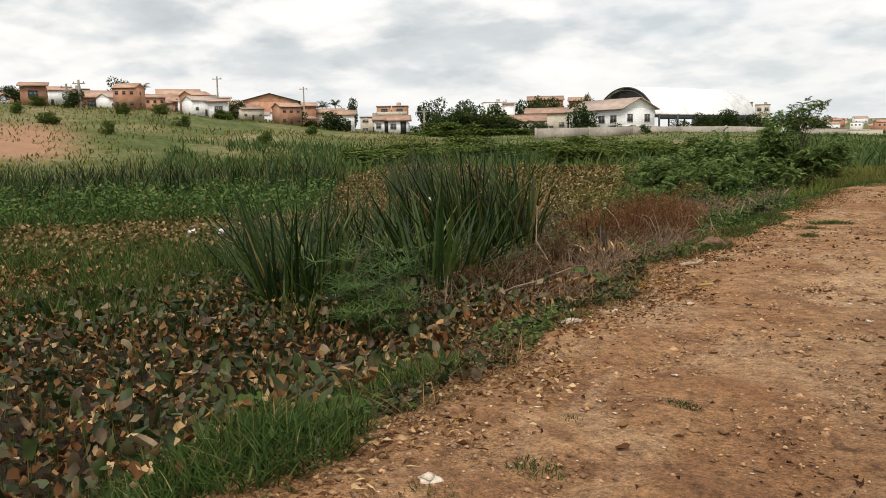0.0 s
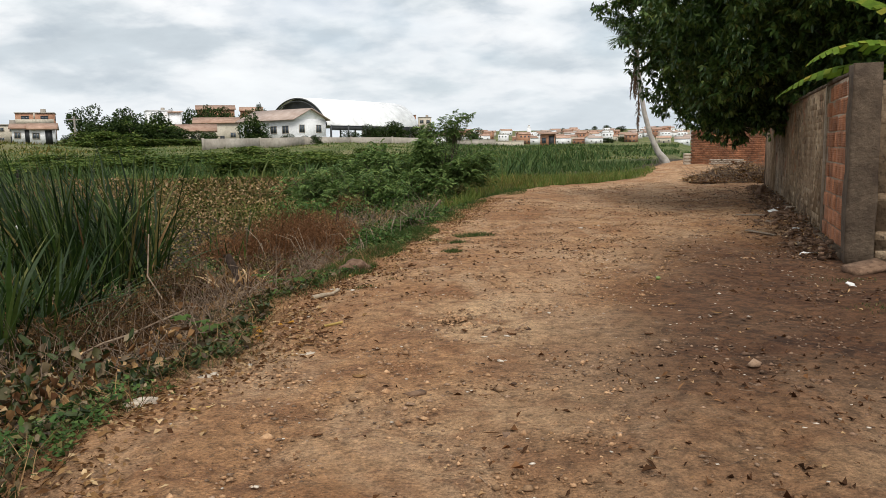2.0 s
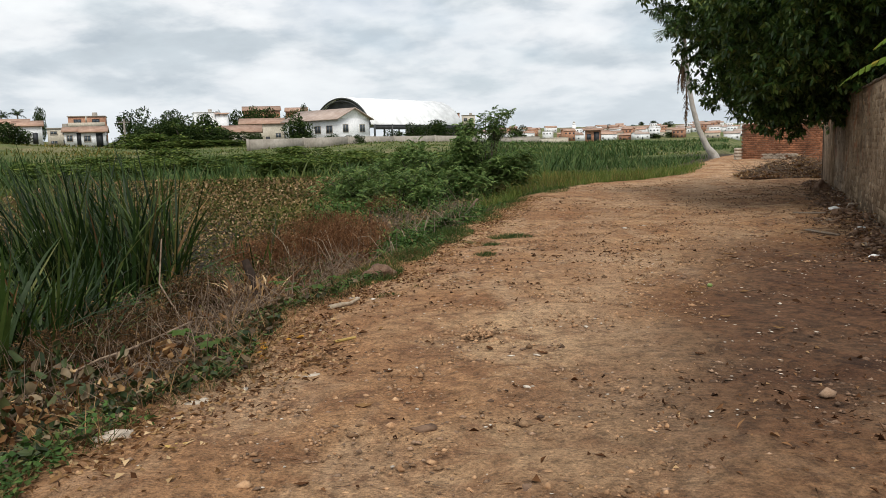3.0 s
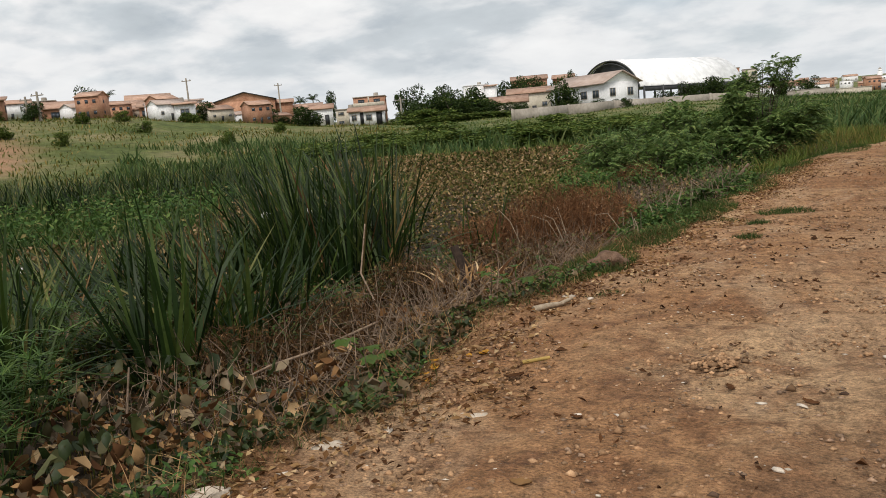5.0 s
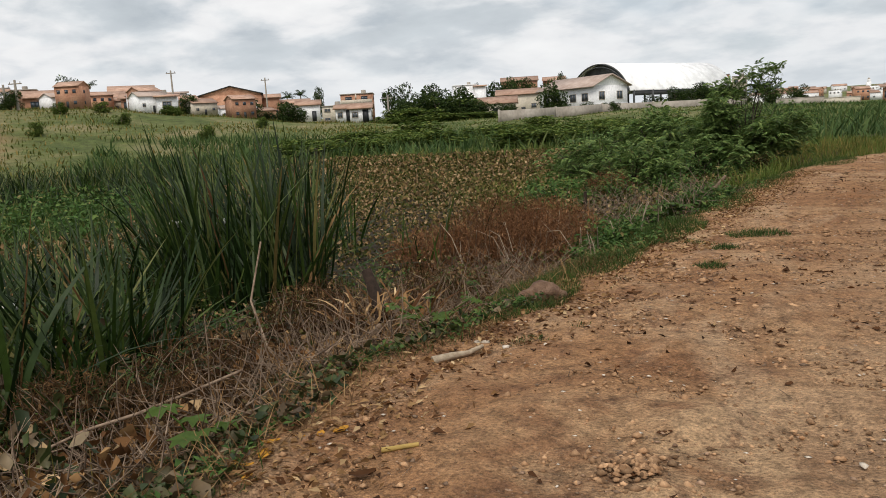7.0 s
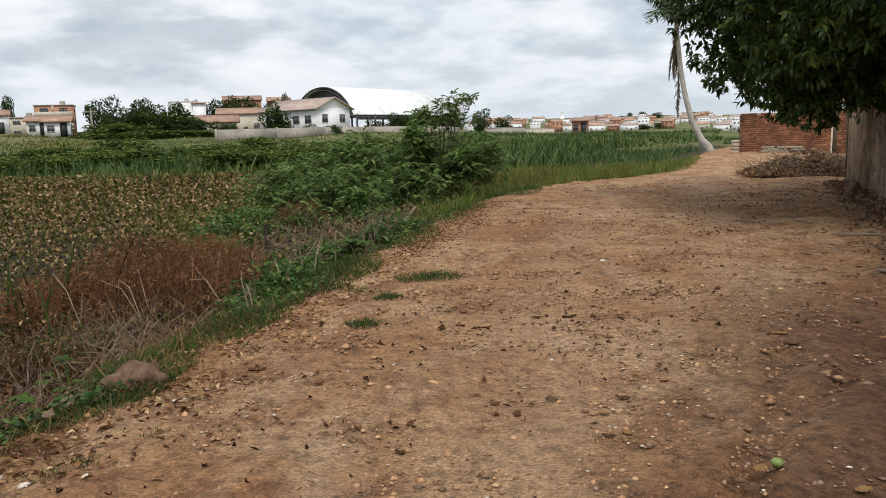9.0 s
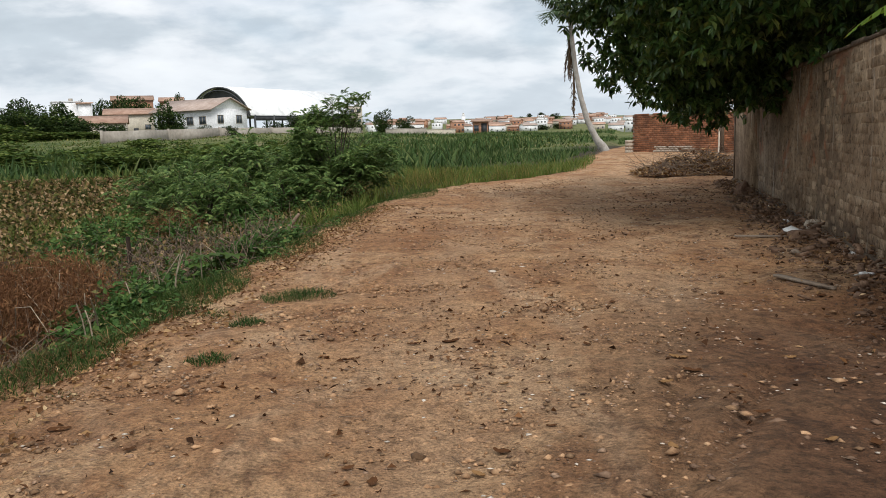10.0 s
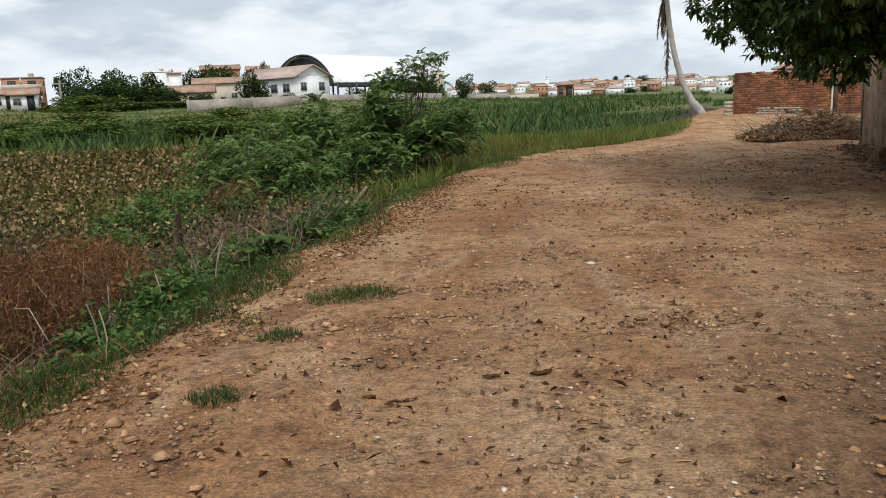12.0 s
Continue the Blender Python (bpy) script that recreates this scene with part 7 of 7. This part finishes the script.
for k in range(16):
    y = rs.uniform(12.2, 14.4)
    x, a = rs.uniform(-1.4, 0.35), rs.uniform(-1.2, 1.2)
    stick("bent_straw", "arched pale dry stalk on the bank", [(x, y, 0.05), (x + 0.08 * math.cos(a), y + 0.08 * math.sin(a), rs.uniform(0.4, 0.7)), (x + 0.3 * math.cos(a), y + 0.3 * math.sin(a), rs.uniform(0.45, 0.75)), (x + 0.5 * math.cos(a), y + 0.5 * math.sin(a), rs.uniform(0.2, 0.4))], 0.005, 0.003, M_STALK, "dry stalk", "bent dry stalks")

# ---- litter on the road ----
M_DARKSCRAP = leafy("dark_scrap", [(0.0, (0.030, 0.016, 0.010)), (0.6, (0.085, 0.040, 0.020)), (0.88, (0.19, 0.10, 0.055)), (1.0, (0.48, 0.35, 0.23))], 0.85, 0.1)


def gravel():
    rs = np.random.default_rng(300)
    x, y = scatter(44000, 0.4, 9.5, 0.8, 24, lambda x, y: (x > edge(y) - 0.15) & (x < 5.6 + (y - 10) * 0.26) & (wob(x, y, 0.9, 2) + rs.normal(0, 0.45, len(x)) > 0.05), rs)
    n = len(x)
    s = rs.gamma(2.0, 0.0030, n) + 0.0025
    thing("gravel", [stones(on_land(x, y, s * 0.15), np.clip(s, 0.002, 0.017))], M_STONE, "scattered small stones in the dirt", "gravel", kind="stuff")
    x, y = scatter(62000, 0.5, 8.5, 0.8, 17, lambda x, y: (x > edge(y) - 0.1) & (x < 4.9 + (y - 10) * 0.26) & (wob(x, y, 1.1, 4) + rs.normal(0, 0.5, len(x)) > -0.1), rs)
    n = len(x)
    thing("dirt_crumbs", [stones(on_land(x, y, 0.002), rs.gamma(2.0, 0.0034, n) + 0.002, 0.7)], M_CLOD, "loose crumbs of dry earth on the road", "dirt", kind="stuff")
    x, y = scatter(2600, 0.6, 8.5, 1, 22, lambda x, y: (x > edge(y) - 0.1), rs)
    n = len(x)
    thing("white_chips", [stones(on_land(x, y, 0.004), rs.uniform(0.004, 0.014, n), 0.3)], M_CHIP, "small pale shards and chips in the dirt", "chips", kind="stuff")
    y = rs.uniform(1, 22, 6500)
    x = edge(y) + rs.normal(0.08, 0.24, len(y))
    n = len(x)
    thing("edge_litter", [leaves(on_land(x, y, 0.012), rs.uniform(0, 6.28, n), rs.normal(0.05, 0.3, n), rs.uniform(0.02, 0.07, n), rs.uniform(0.012, 0.035, n), 0.3)], M_DEADLEAF, "dry leaf scraps along the road's edge", "dry leaves", kind="stuff")
    x, y = scatter(24000, 1.0, 9.8, 1.0, 28, lambda x, y: (x > edge(y)) & (x < 6.9 + (y - 10) * 0.26) & (wob(x, y, 0.7, 5) + rs.normal(0, 0.4, len(x)) > 0.3), rs)
    n = len(x)
    thing("fallen_scraps", [leaves(on_land(x, y, 0.008), rs.uniform(0, 6.28, n), rs.normal(0.05, 0.25, n), rs.gamma(2.2, 0.012, n) + 0.008, rs.gamma(2.2, 0.006, n) + 0.006, 0.5)], M_DARKSCRAP, "small dark leaf scraps on the road", "dry leaves", kind="stuff")
    x, y = scatter(5200, 1.4, 11, 9.5, 29, lambda x, y: (x > edge(y) + 0.1) & (x < 7.0 + (y - 10) * 0.26) & (wob(x, y, 0.8, 7) + rs.normal(0, 0.4, len(x)) > 0.1), rs)
    thing("earth_clods", [stones(on_land(x, y, 0.002), rs.gamma(2.2, 0.007, len(x)) + 0.006, 0.35)], M_CLOD, "scuffed clods of pale earth on the road", "dirt", kind="stuff")
    x, y = scatter(500, 1.0, 8.5, 1.5, 24, lambda x, y: (x > edge(y)), rs)
    n = len(x)
    a = rs.uniform(0, 6.28, n)
    p = on_land(x, y, 0.006)
    L = rs.uniform(0.03, 0.13, n)
    thing("twig_litter", [twigs(p, p + np.column_stack([np.cos(a) * L, np.sin(a) * L, np.zeros(n)]), 0.0022)], M_TWIG, "small broken twigs on the road", "twigs", kind="stuff")


gravel()


def dead_leaf(x, y, size, turn, label, seed, mat=None):
    """One curled leaf lying on the ground."""
    rs = np.random.default_rng(seed)
    n, rows = 9, []
    for i in range(n):
        t = i / (n - 1)
        w = 0.27 * math.sin(math.pi * (0.06 + 0.9 * t)) ** 0.8
        for k in (-1, -0.5, 0, 0.5, 1):
            rows.append((size * (t - 0.5), size * w * k * (1 + rs.uniform(-0.35, 0.3)), size * (0.07 * abs(k) ** 1.6 + 0.30 * (t - 0.5) ** 2 + rs.uniform(0, 0.07))))
    f = [(i * 5 + j, i * 5 + 5 + j, i * 5 + 6 + j, i * 5 + 1 + j) for i in range(n - 1) for j in range(4)]
    ob = thing("dead_leaf", [(np.array(rows), np.array(f))], mat or M_DARKSCRAP, label, "dry leaf", "dry leaves on the road", smooth=True)
    ob.matrix_basis = pose(x, y, float(land(x, y)) + 0.004, 0, 0, turn)


DL = "curled brown dry leaf lying on the dirt road"
for k, (x, y, s, a) in enumerate(((3.75, 11.62, 0.12, 20), (3.27, 11.4, 0.11, 100), (3.5, 11.55, 0.08, 200), (5.08, 10.64, 0.1, -20), (1.48, 6.45, 0.1, 40), (1.9, 2.75, 0.09, 70), (2.5, 7.0, 0.09, 10), (2.62, 6.8, 0.07, 130), (3.9, 13.3, 0.09, 50), (4.35, 12.4, 0.08, 170), (2.9, 9.3, 0.07, 80), (3.1, 13.0, 0.08, 25), (4.6, 11.2, 0.07, 300), (2.3, 9.8, 0.06, 220), (1.75, 9.2, 0.07, 75), (6.0, 8.35, 0.1, 10), (5.2, 8.9, 0.08, 145), (3.3, 9.6, 0.06, 33), (2.0, 4.6, 0.06, 15), (3.0, 8.2, 0.06, 64))):
    dead_leaf(x, y, s, a, DL, 310 + k)
dead_leaf(1.27, 4.95, 0.11, 30, "pale yellow fallen leaf on the dirt", 340, M_YELLOWLEAF := leafy("pale_yellow_leaf", [(0.0, (0.50, 0.37, 0.14)), (1.0, (0.60, 0.46, 0.20))], 0.6, 0.2))
dead_leaf(5.08, 10.9, 0.11, -30, "pale dry leaf on the dirt road", 341, M_DEADLEAF)
for k, (x, y, a) in enumerate(((0.92, 6.86, 20), (0.99, 6.92, 80), (0.86, 6.75, 140), (0.90, 6.62, 10), (0.93, 6.52, 60), (0.96, 6.44, 100), (1.08, 6.98, 30), (0.84, 6.5, 0))):
    dead_leaf(x + 0.11 + 0.02 * math.sin(9 * k), y + 0.1, 0.06 + 0.014 * (k * 5 % 4), a + 37 * k, "bright yellow fruit peel on the road's edge", 350 + k, M_YELLOW)


rs = np.random.default_rng(345)
for k in range(46):
    y = rs.uniform(7.6, 19.0)
    x = 6.75 + (y - 10) * 0.262 - rs.gamma(1.8, 0.55) - 0.3
    dead_leaf(x, y, rs.uniform(0.05, 0.10), rs.uniform(0, 360), "curled dry leaf on the dark soil", 500 + k, (M_DEADLEAF, M_DARKSCRAP, M_DARKSCRAP)[k % 3])
for k in range(60):
    y = rs.uniform(2.2, 16.0)
    x = float(edge(y)) + rs.uniform(0.2, 4.6)
    dead_leaf(x, y, rs.uniform(0.04, 0.09), rs.uniform(0, 360), DL, 560 + k, M_DARKSCRAP if k % 4 else M_DEADLEAF)
dead_leaf(1.52, 6.73, 0.11, 40, "red-brown curled leaf on the dirt road", 620, M_DARKSCRAP)
dead_leaf(1.83, 3.02, 0.09, 75, "brown curled leaf standing on the dirt road", 621, M_DEADLEAF)
dead_leaf(1.81, 10.15, 0.11, 15, DL, 622)


def rock(x, y, size, seed, label, mat, name="stone", group="stones on the road", sink=0.15, rough=0.22, turn=0):
    big = max(size) > 0.14
    ob = thing(name, [lump(size, 0.6, rough if big else 0.6, 3 if big else 1, seed)], mat, label, "stone", group, smooth=False)
    ob.matrix_basis = pose(x, y, float(land(x, y)) + size[2] * (0.6 - sink), 0, 0, turn)


rock(1.16, 9.88, (0.17, 0.11, 0.10), 1, "rounded red-brown rock at the grass edge", M_ROCK, rough=0.34)
rock(1.12, 10.2, (0.07, 0.06, 0.03), 2, "small red-brown rock at the grass edge", M_ROCK)


def flat_stone(x, y, rx, ry, h, turn, seed, label, mat):
    """A broken slab: an uneven outline with chipped upper edges."""
    rs = np.random.default_rng(seed)
    n = 9
    a = np.arange(n) * 2 * np.pi / n + rs.uniform(-0.2, 0.2, n)
    k = rs.uniform(0.72, 1.12, n)
    ring = np.column_stack([rx * k * np.cos(a), ry * k * np.sin(a)])
    v = np.vstack([np.column_stack([ring, np.zeros(n)]), np.column_stack([ring * 0.97, h * rs.uniform(0.55, 0.8, n)]), np.column_stack([ring * 0.72, h * rs.uniform(0.85, 1.1, n)]), [[0, 0, h]]])
    j = np.arange(n)
    q = (j + 1) % n
    faces = np.vstack([np.column_stack([j, q, n + q, n + j]), np.column_stack([n + j, n + q, 2 * n + q, 2 * n + j])])
    ob = thing("flat_stone", [(v, faces), (v[2 * n:], np.column_stack([j, q, np.full(n, n)]))], mat, label, "stone", "stones on the road")
    ob.matrix_basis = pose(x, y, float(land(x, y)) - 0.004, 4, -3, turn)


flat_stone(0.86, 5.1, 0.125, 0.055, 0.035, 28, 3, "flat pale stone on the grassy edge", M_PALESTONE)
flat_stone(1.02, 5.68, 0.08, 0.05, 0.02, 40, 4, "flat pale stone sunk in the edge", M_PALESTONE)
flat_stone(1.2, 8.62, 0.05, 0.03, 0.015, 10, 5, "thin pale flake on the road's edge", M_PALESTONE)
flat_stone(2.95, 4.6, 0.05, 0.035, 0.012, 70, 6, "thin grey flake in the dirt", M_RUBBLE)
flat_stone(1.55, 6.17, 0.06, 0.035, 0.015, 25, 10, "flat pale stone in the dirt", M_PALESTONE)
flat_stone(2.01, 6.28, 0.03, 0.02, 0.012, 60, 12, "white shard on the dirt road", M_CHIP)
flat_stone(1.63, 8.61, 0.035, 0.02, 0.02, 100, 13, "white shard on the dirt road", M_CHIP)
flat_stone(1.62, 2.81, 0.035, 0.02, 0.012, 5, 14, "white shard on the dirt road", M_CHIP)
flat_stone(1.27, 2.09, 0.06, 0.035, 0.02, 5, 15, "whitish shard on the dirt road", M_CHIP)
rock(2.43, 5.24, (0.075, 0.055, 0.015), 5, "flat grey stone in the dirt", M_RUBBLE)
rock(4.48, 5.82, (0.05, 0.04, 0.025), 6, "brown stone on the road", M_STONE)
rock(0.62, 2.16, (0.06, 0.04, 0.035), 7, "pale stone at the grass edge", M_PALESTONE)
rock(1.26, 2.1, (0.055, 0.03, 0.018), 8, "pale chip of stone on the dirt", M_CHIP)
rs = np.random.default_rng(380)
xy = rs.normal(0, 0.07, (150, 2))
thing("earth_mound", [stones(on_land(2.52 + xy[:, 0], 7.08 + xy[:, 1], 0.035 * np.exp(-(xy ** 2).sum(1) / 0.006)), rs.uniform(0.008, 0.024, 150), 0.7)], M_CLOD, "low mound of crumbled dark earth on the road", "earth", kind="stuff")
for k, (x, y, s) in enumerate(((1.04, 5.35, 0.028), (1.35, 3.1, 0.03), (1.2, 3.6, 0.025), (2.95, 6.6, 0.035), (2.78, 6.62, 0.03), (1.4, 8.55, 0.03), (1.9, 5.6, 0.022), (1.22, 5.9, 0.03), (0.98, 7.6, 0.02), (3.6, 10.4, 0.026), (2.2, 6.3, 0.022), (1.65, 3.9, 0.025), (4.1, 9.9, 0.025), (1.45, 4.3, 0.02), (3.3, 7.4, 0.022), (2.9, 5.9, 0.028), (4.9, 8.2, 0.026), (2.65, 10.2, 0.02), (1.55, 9.6, 0.03), (4.2, 14.1, 0.04), (4.5, 14.2, 0.035), (3.8, 12.9, 0.028))):
    rock(x, y, (s * 1.0, s * 0.65, s * 0.3), 20 + k, "small whitish shard on the dirt road", M_CHIP, turn=k * 47)
stick("yellow_stick", "short yellow piece of cane on the dirt", [(1.48, 6.94, 0.012), (1.62, 7.02, 0.012)], 0.012, 0.010, M_YELLOWLEAF)
for x, y, L, turn, lab in ((7.6, 15.6, 0.85, -8, "weathered grey plank lying by the rubble"), (6.8, 13.05, 0.62, -68, "short pale plank on the dark soil")):
    ob = thing("plank", [box(-L / 2, L / 2, -0.035, 0.035, 0, 0.018), box(L / 2 - 0.12, L / 2 + 0.03, -0.035, 0.0, 0.001, 0.017)], M_WOODGREY, lab, "plank", "planks by the wall")
    ob.matrix_basis = pose(x, y, float(land(x, y)) + 0.012, 2, 1, turn)


def litter_along_wall():
    rs = np.random.default_rng(400)
    # a low bank of rubble against the wall's foot
    t = rs.uniform(0.2, 15.8, 2300)
    off = np.abs(rs.normal(0, 0.33, len(t)))
    x, y = WALL_AT[0] + WALL_DIR.x * t - WALL_DIR.y * (off + 0.08), WALL_AT[1] + WALL_DIR.y * t + WALL_DIR.x * (off + 0.08)
    up = np.clip(0.16 - off * 0.28, 0, 1) * rs.uniform(0, 1, len(t))
    thing("rubble_bank", [shards(on_land(x, y, up), np.clip(rs.gamma(1.2, 0.012, len(t)) + 0.005, 0, 0.055))], M_RUBBLE, "bank of broken brick and rubble along the wall", "rubble", kind="stuff")
    m = 900
    t, off = rs.uniform(0.0, 14.8, m), np.abs(rs.normal(0.15, 0.45, m))
    x, y = WALL_AT[0] + WALL_DIR.x * t - WALL_DIR.y * off, WALL_AT[1] + WALL_DIR.y * t + WALL_DIR.x * off
    thing("leaf_litter", [leaves(on_land(x, y, np.clip(0.14 - off * 0.2, 0.01, 1)), rs.uniform(0, 6.28, m), rs.normal(0.1, 0.5, m), rs.uniform(0.02, 0.07, m), rs.uniform(0.010, 0.028, m), 0.3)], M_DEADLEAF, "dry leaves gathered along the wall's foot", "dry leaves", kind="stuff")
    y = rs.uniform(4.5, 22, 9000)
    x = 6.7 + (y - 10) * 0.262 - rs.gamma(1.6, 0.75, len(y))
    k = (x > edge(y) + 1.5) & (wob(x, y, 1.3, 2) + rs.normal(0, 0.4, len(y)) > 0)
    x, y = x[k], y[k]
    thing("dark_crumbs", [stones(on_land(x, y, 0.002), rs.gamma(2.0, 0.0035, len(x)) + 0.003, 0.5)], M_RUBBLE, "dark crumbs of earth beside the wall", "dirt", kind="stuff")
    for k in range(30):
        tt, off = rs.uniform(0.4, 15.5), rs.uniform(0.1, 0.6)
        s = rs.uniform(0.02, 0.075)
        rock(WALL_AT[0] + WALL_DIR.x * tt - WALL_DIR.y * off, WALL_AT[1] + WALL_DIR.y * tt + WALL_DIR.x * off, (s * 1.4, s, s * 0.7), 60 + k, "broken lump of masonry at the wall's foot", M_RUBBLE if k % 3 else M_WOODGREY, "rubble_stone", "rubble stones", 0.05, 0.35, k * 50)
    rock(9.42, 21.2, (0.18, 0.16, 0.15), 95, "big dark boulder against the wall's end", M_ROCK, "boulder", "rubble stones", 0.1, 0.42)
    for k, (x, y, s) in enumerate(((7.9, 15.6, 0.14), (8.35, 16.9, 0.10), (7.3, 13.0, 0.09), (6.55, 10.6, 0.07), (9.0, 18.9, 0.12), (7.75, 14.1, 0.06), (6.2, 8.5, 0.05))):
        ob = thing("litter_scrap", [lump((s, s * 0.55, s * 0.3), 0.3, 0.5, 2, 100 + k)], M_PLASTIC, "crumpled whitish scrap of litter near the wall", "litter", "litter by the wall")
        ob.matrix_basis = pose(x, y, float(land(x, y)) + s * 0.2 + 0.03, 20, 10, 60 * k)
    for k, (x, y) in enumerate(((-7.8, 9.6), (-7.2, 9.7), (-3.9, 8.9), (-3.4, 10.6), (-3.0, 10.9))):
        ob = thing("litter_scrap", [lump((0.08, 0.06, 0.06), 0.5, 0.5, 2, 120 + k)], M_PLASTIC, "white scrap of litter caught in the reeds", "litter", "litter in the swamp")
        ob.matrix_basis = pose(x, y, float(land(x, y)) + (0.3 if k < 3 else 0.9), 0, 0, 40 * k)
    # a heap of cut branches and earth where the wall ends
    heap = empty("branch_heap", "heap of dead branches, leaves and earth by the wall", "heap", "", (11.2, 29.0, float(land(11.2, 29.0))))
    k = 900
    a, q = rs.uniform(0, 6.28, k), np.sqrt(rs.uniform(0, 1, k))
    tagged(part("earth", [stones(np.column_stack([1.8 * q * np.cos(a), 1.4 * q * np.sin(a), 0.50 * (1 - q) * (1 + 0.4 * np.sin(3 * a)) * rs.uniform(0.2, 1, k)]), rs.uniform(0.05, 0.16, k), 0.6)], M_RUBBLE, heap, "crumbly brown earth and rubble"), kind="stuff")
    n = 520
    a, q = rs.uniform(0, 6.28, n), np.sqrt(rs.uniform(0, 1, n))
    p = np.column_stack([1.9 * q * np.cos(a), 1.5 * q * np.sin(a), 0.04 + 0.50 * (1 - q) * (1 + 0.4 * np.sin(3 * a))])
    tagged(part("branch_tangle", bent_twigs(p, rs.uniform(0, 6.28, n), rs.uniform(1.05, 1.75, n), rs.uniform(0.3, 1.1, n), 0.012, 3, 0.35), M_HEAPWOOD, heap, "grey dead branches"), kind="stuff")
    m = 3800
    a, q = rs.uniform(0, 6.28, m), np.sqrt(rs.uniform(0, 1, m))
    p = np.column_stack([2.0 * q * np.cos(a), 1.6 * q * np.sin(a), 0.50 * (1 - q) * (1 + 0.4 * np.sin(3 * a)) + 0.03])
    part("leaf_cover", [leaves(p, rs.uniform(0, 6.28, m), rs.normal(0, 0.5, m), rs.uniform(0.06, 0.20, m), rs.uniform(0.02, 0.06, m))], M_DEADLEAF, heap, "dry brown leaves")


litter_along_wall()

fruit = empty("mango_fruit", "small unripe green mango fallen on the road", "fruit", "", (4.46, 8.79, float(land(4.46, 8.79)) + 0.018))
part("flesh", [lump((0.025, 0.020, 0.020), 1.0, 0.06, 2, 7)], M_FRUIT, fruit, smooth=True)
part("stalk", tube([(0.023, 0, 0.0), (0.034, 0.003, 0.004)], [0.003, 0.002], 6), M_TWIG, fruit)
flat_stone(8.3, 16.1, 0.15, 0.09, 0.14, 20, 8, "angular pale block of rubble by the wall", M_PALESTONE)
flat_stone(7.95, 15.5, 0.2, 0.11, 0.11, -10, 9, "grey lump of broken concrete by the wall", M_RUBBLE)
slab = thing("broken_slab", [spun((np.array([(-0.24, -0.13, 0), (0.22, -0.15, 0), (0.26, 0.12, 0), (-0.2, 0.14, 0), (-0.23, -0.12, 0.06), (0.21, -0.14, 0.05), (0.24, 0.11, 0.06), (-0.19, 0.13, 0.065)], float), BOX_F), 20)], M_RUBBLE, "broken grey slab leaning at the corner pier", "slab")
slab.matrix_basis = pose(6.78, 9.5, float(land(6.78, 9.5)) + 0.02, 8, -6, 0)
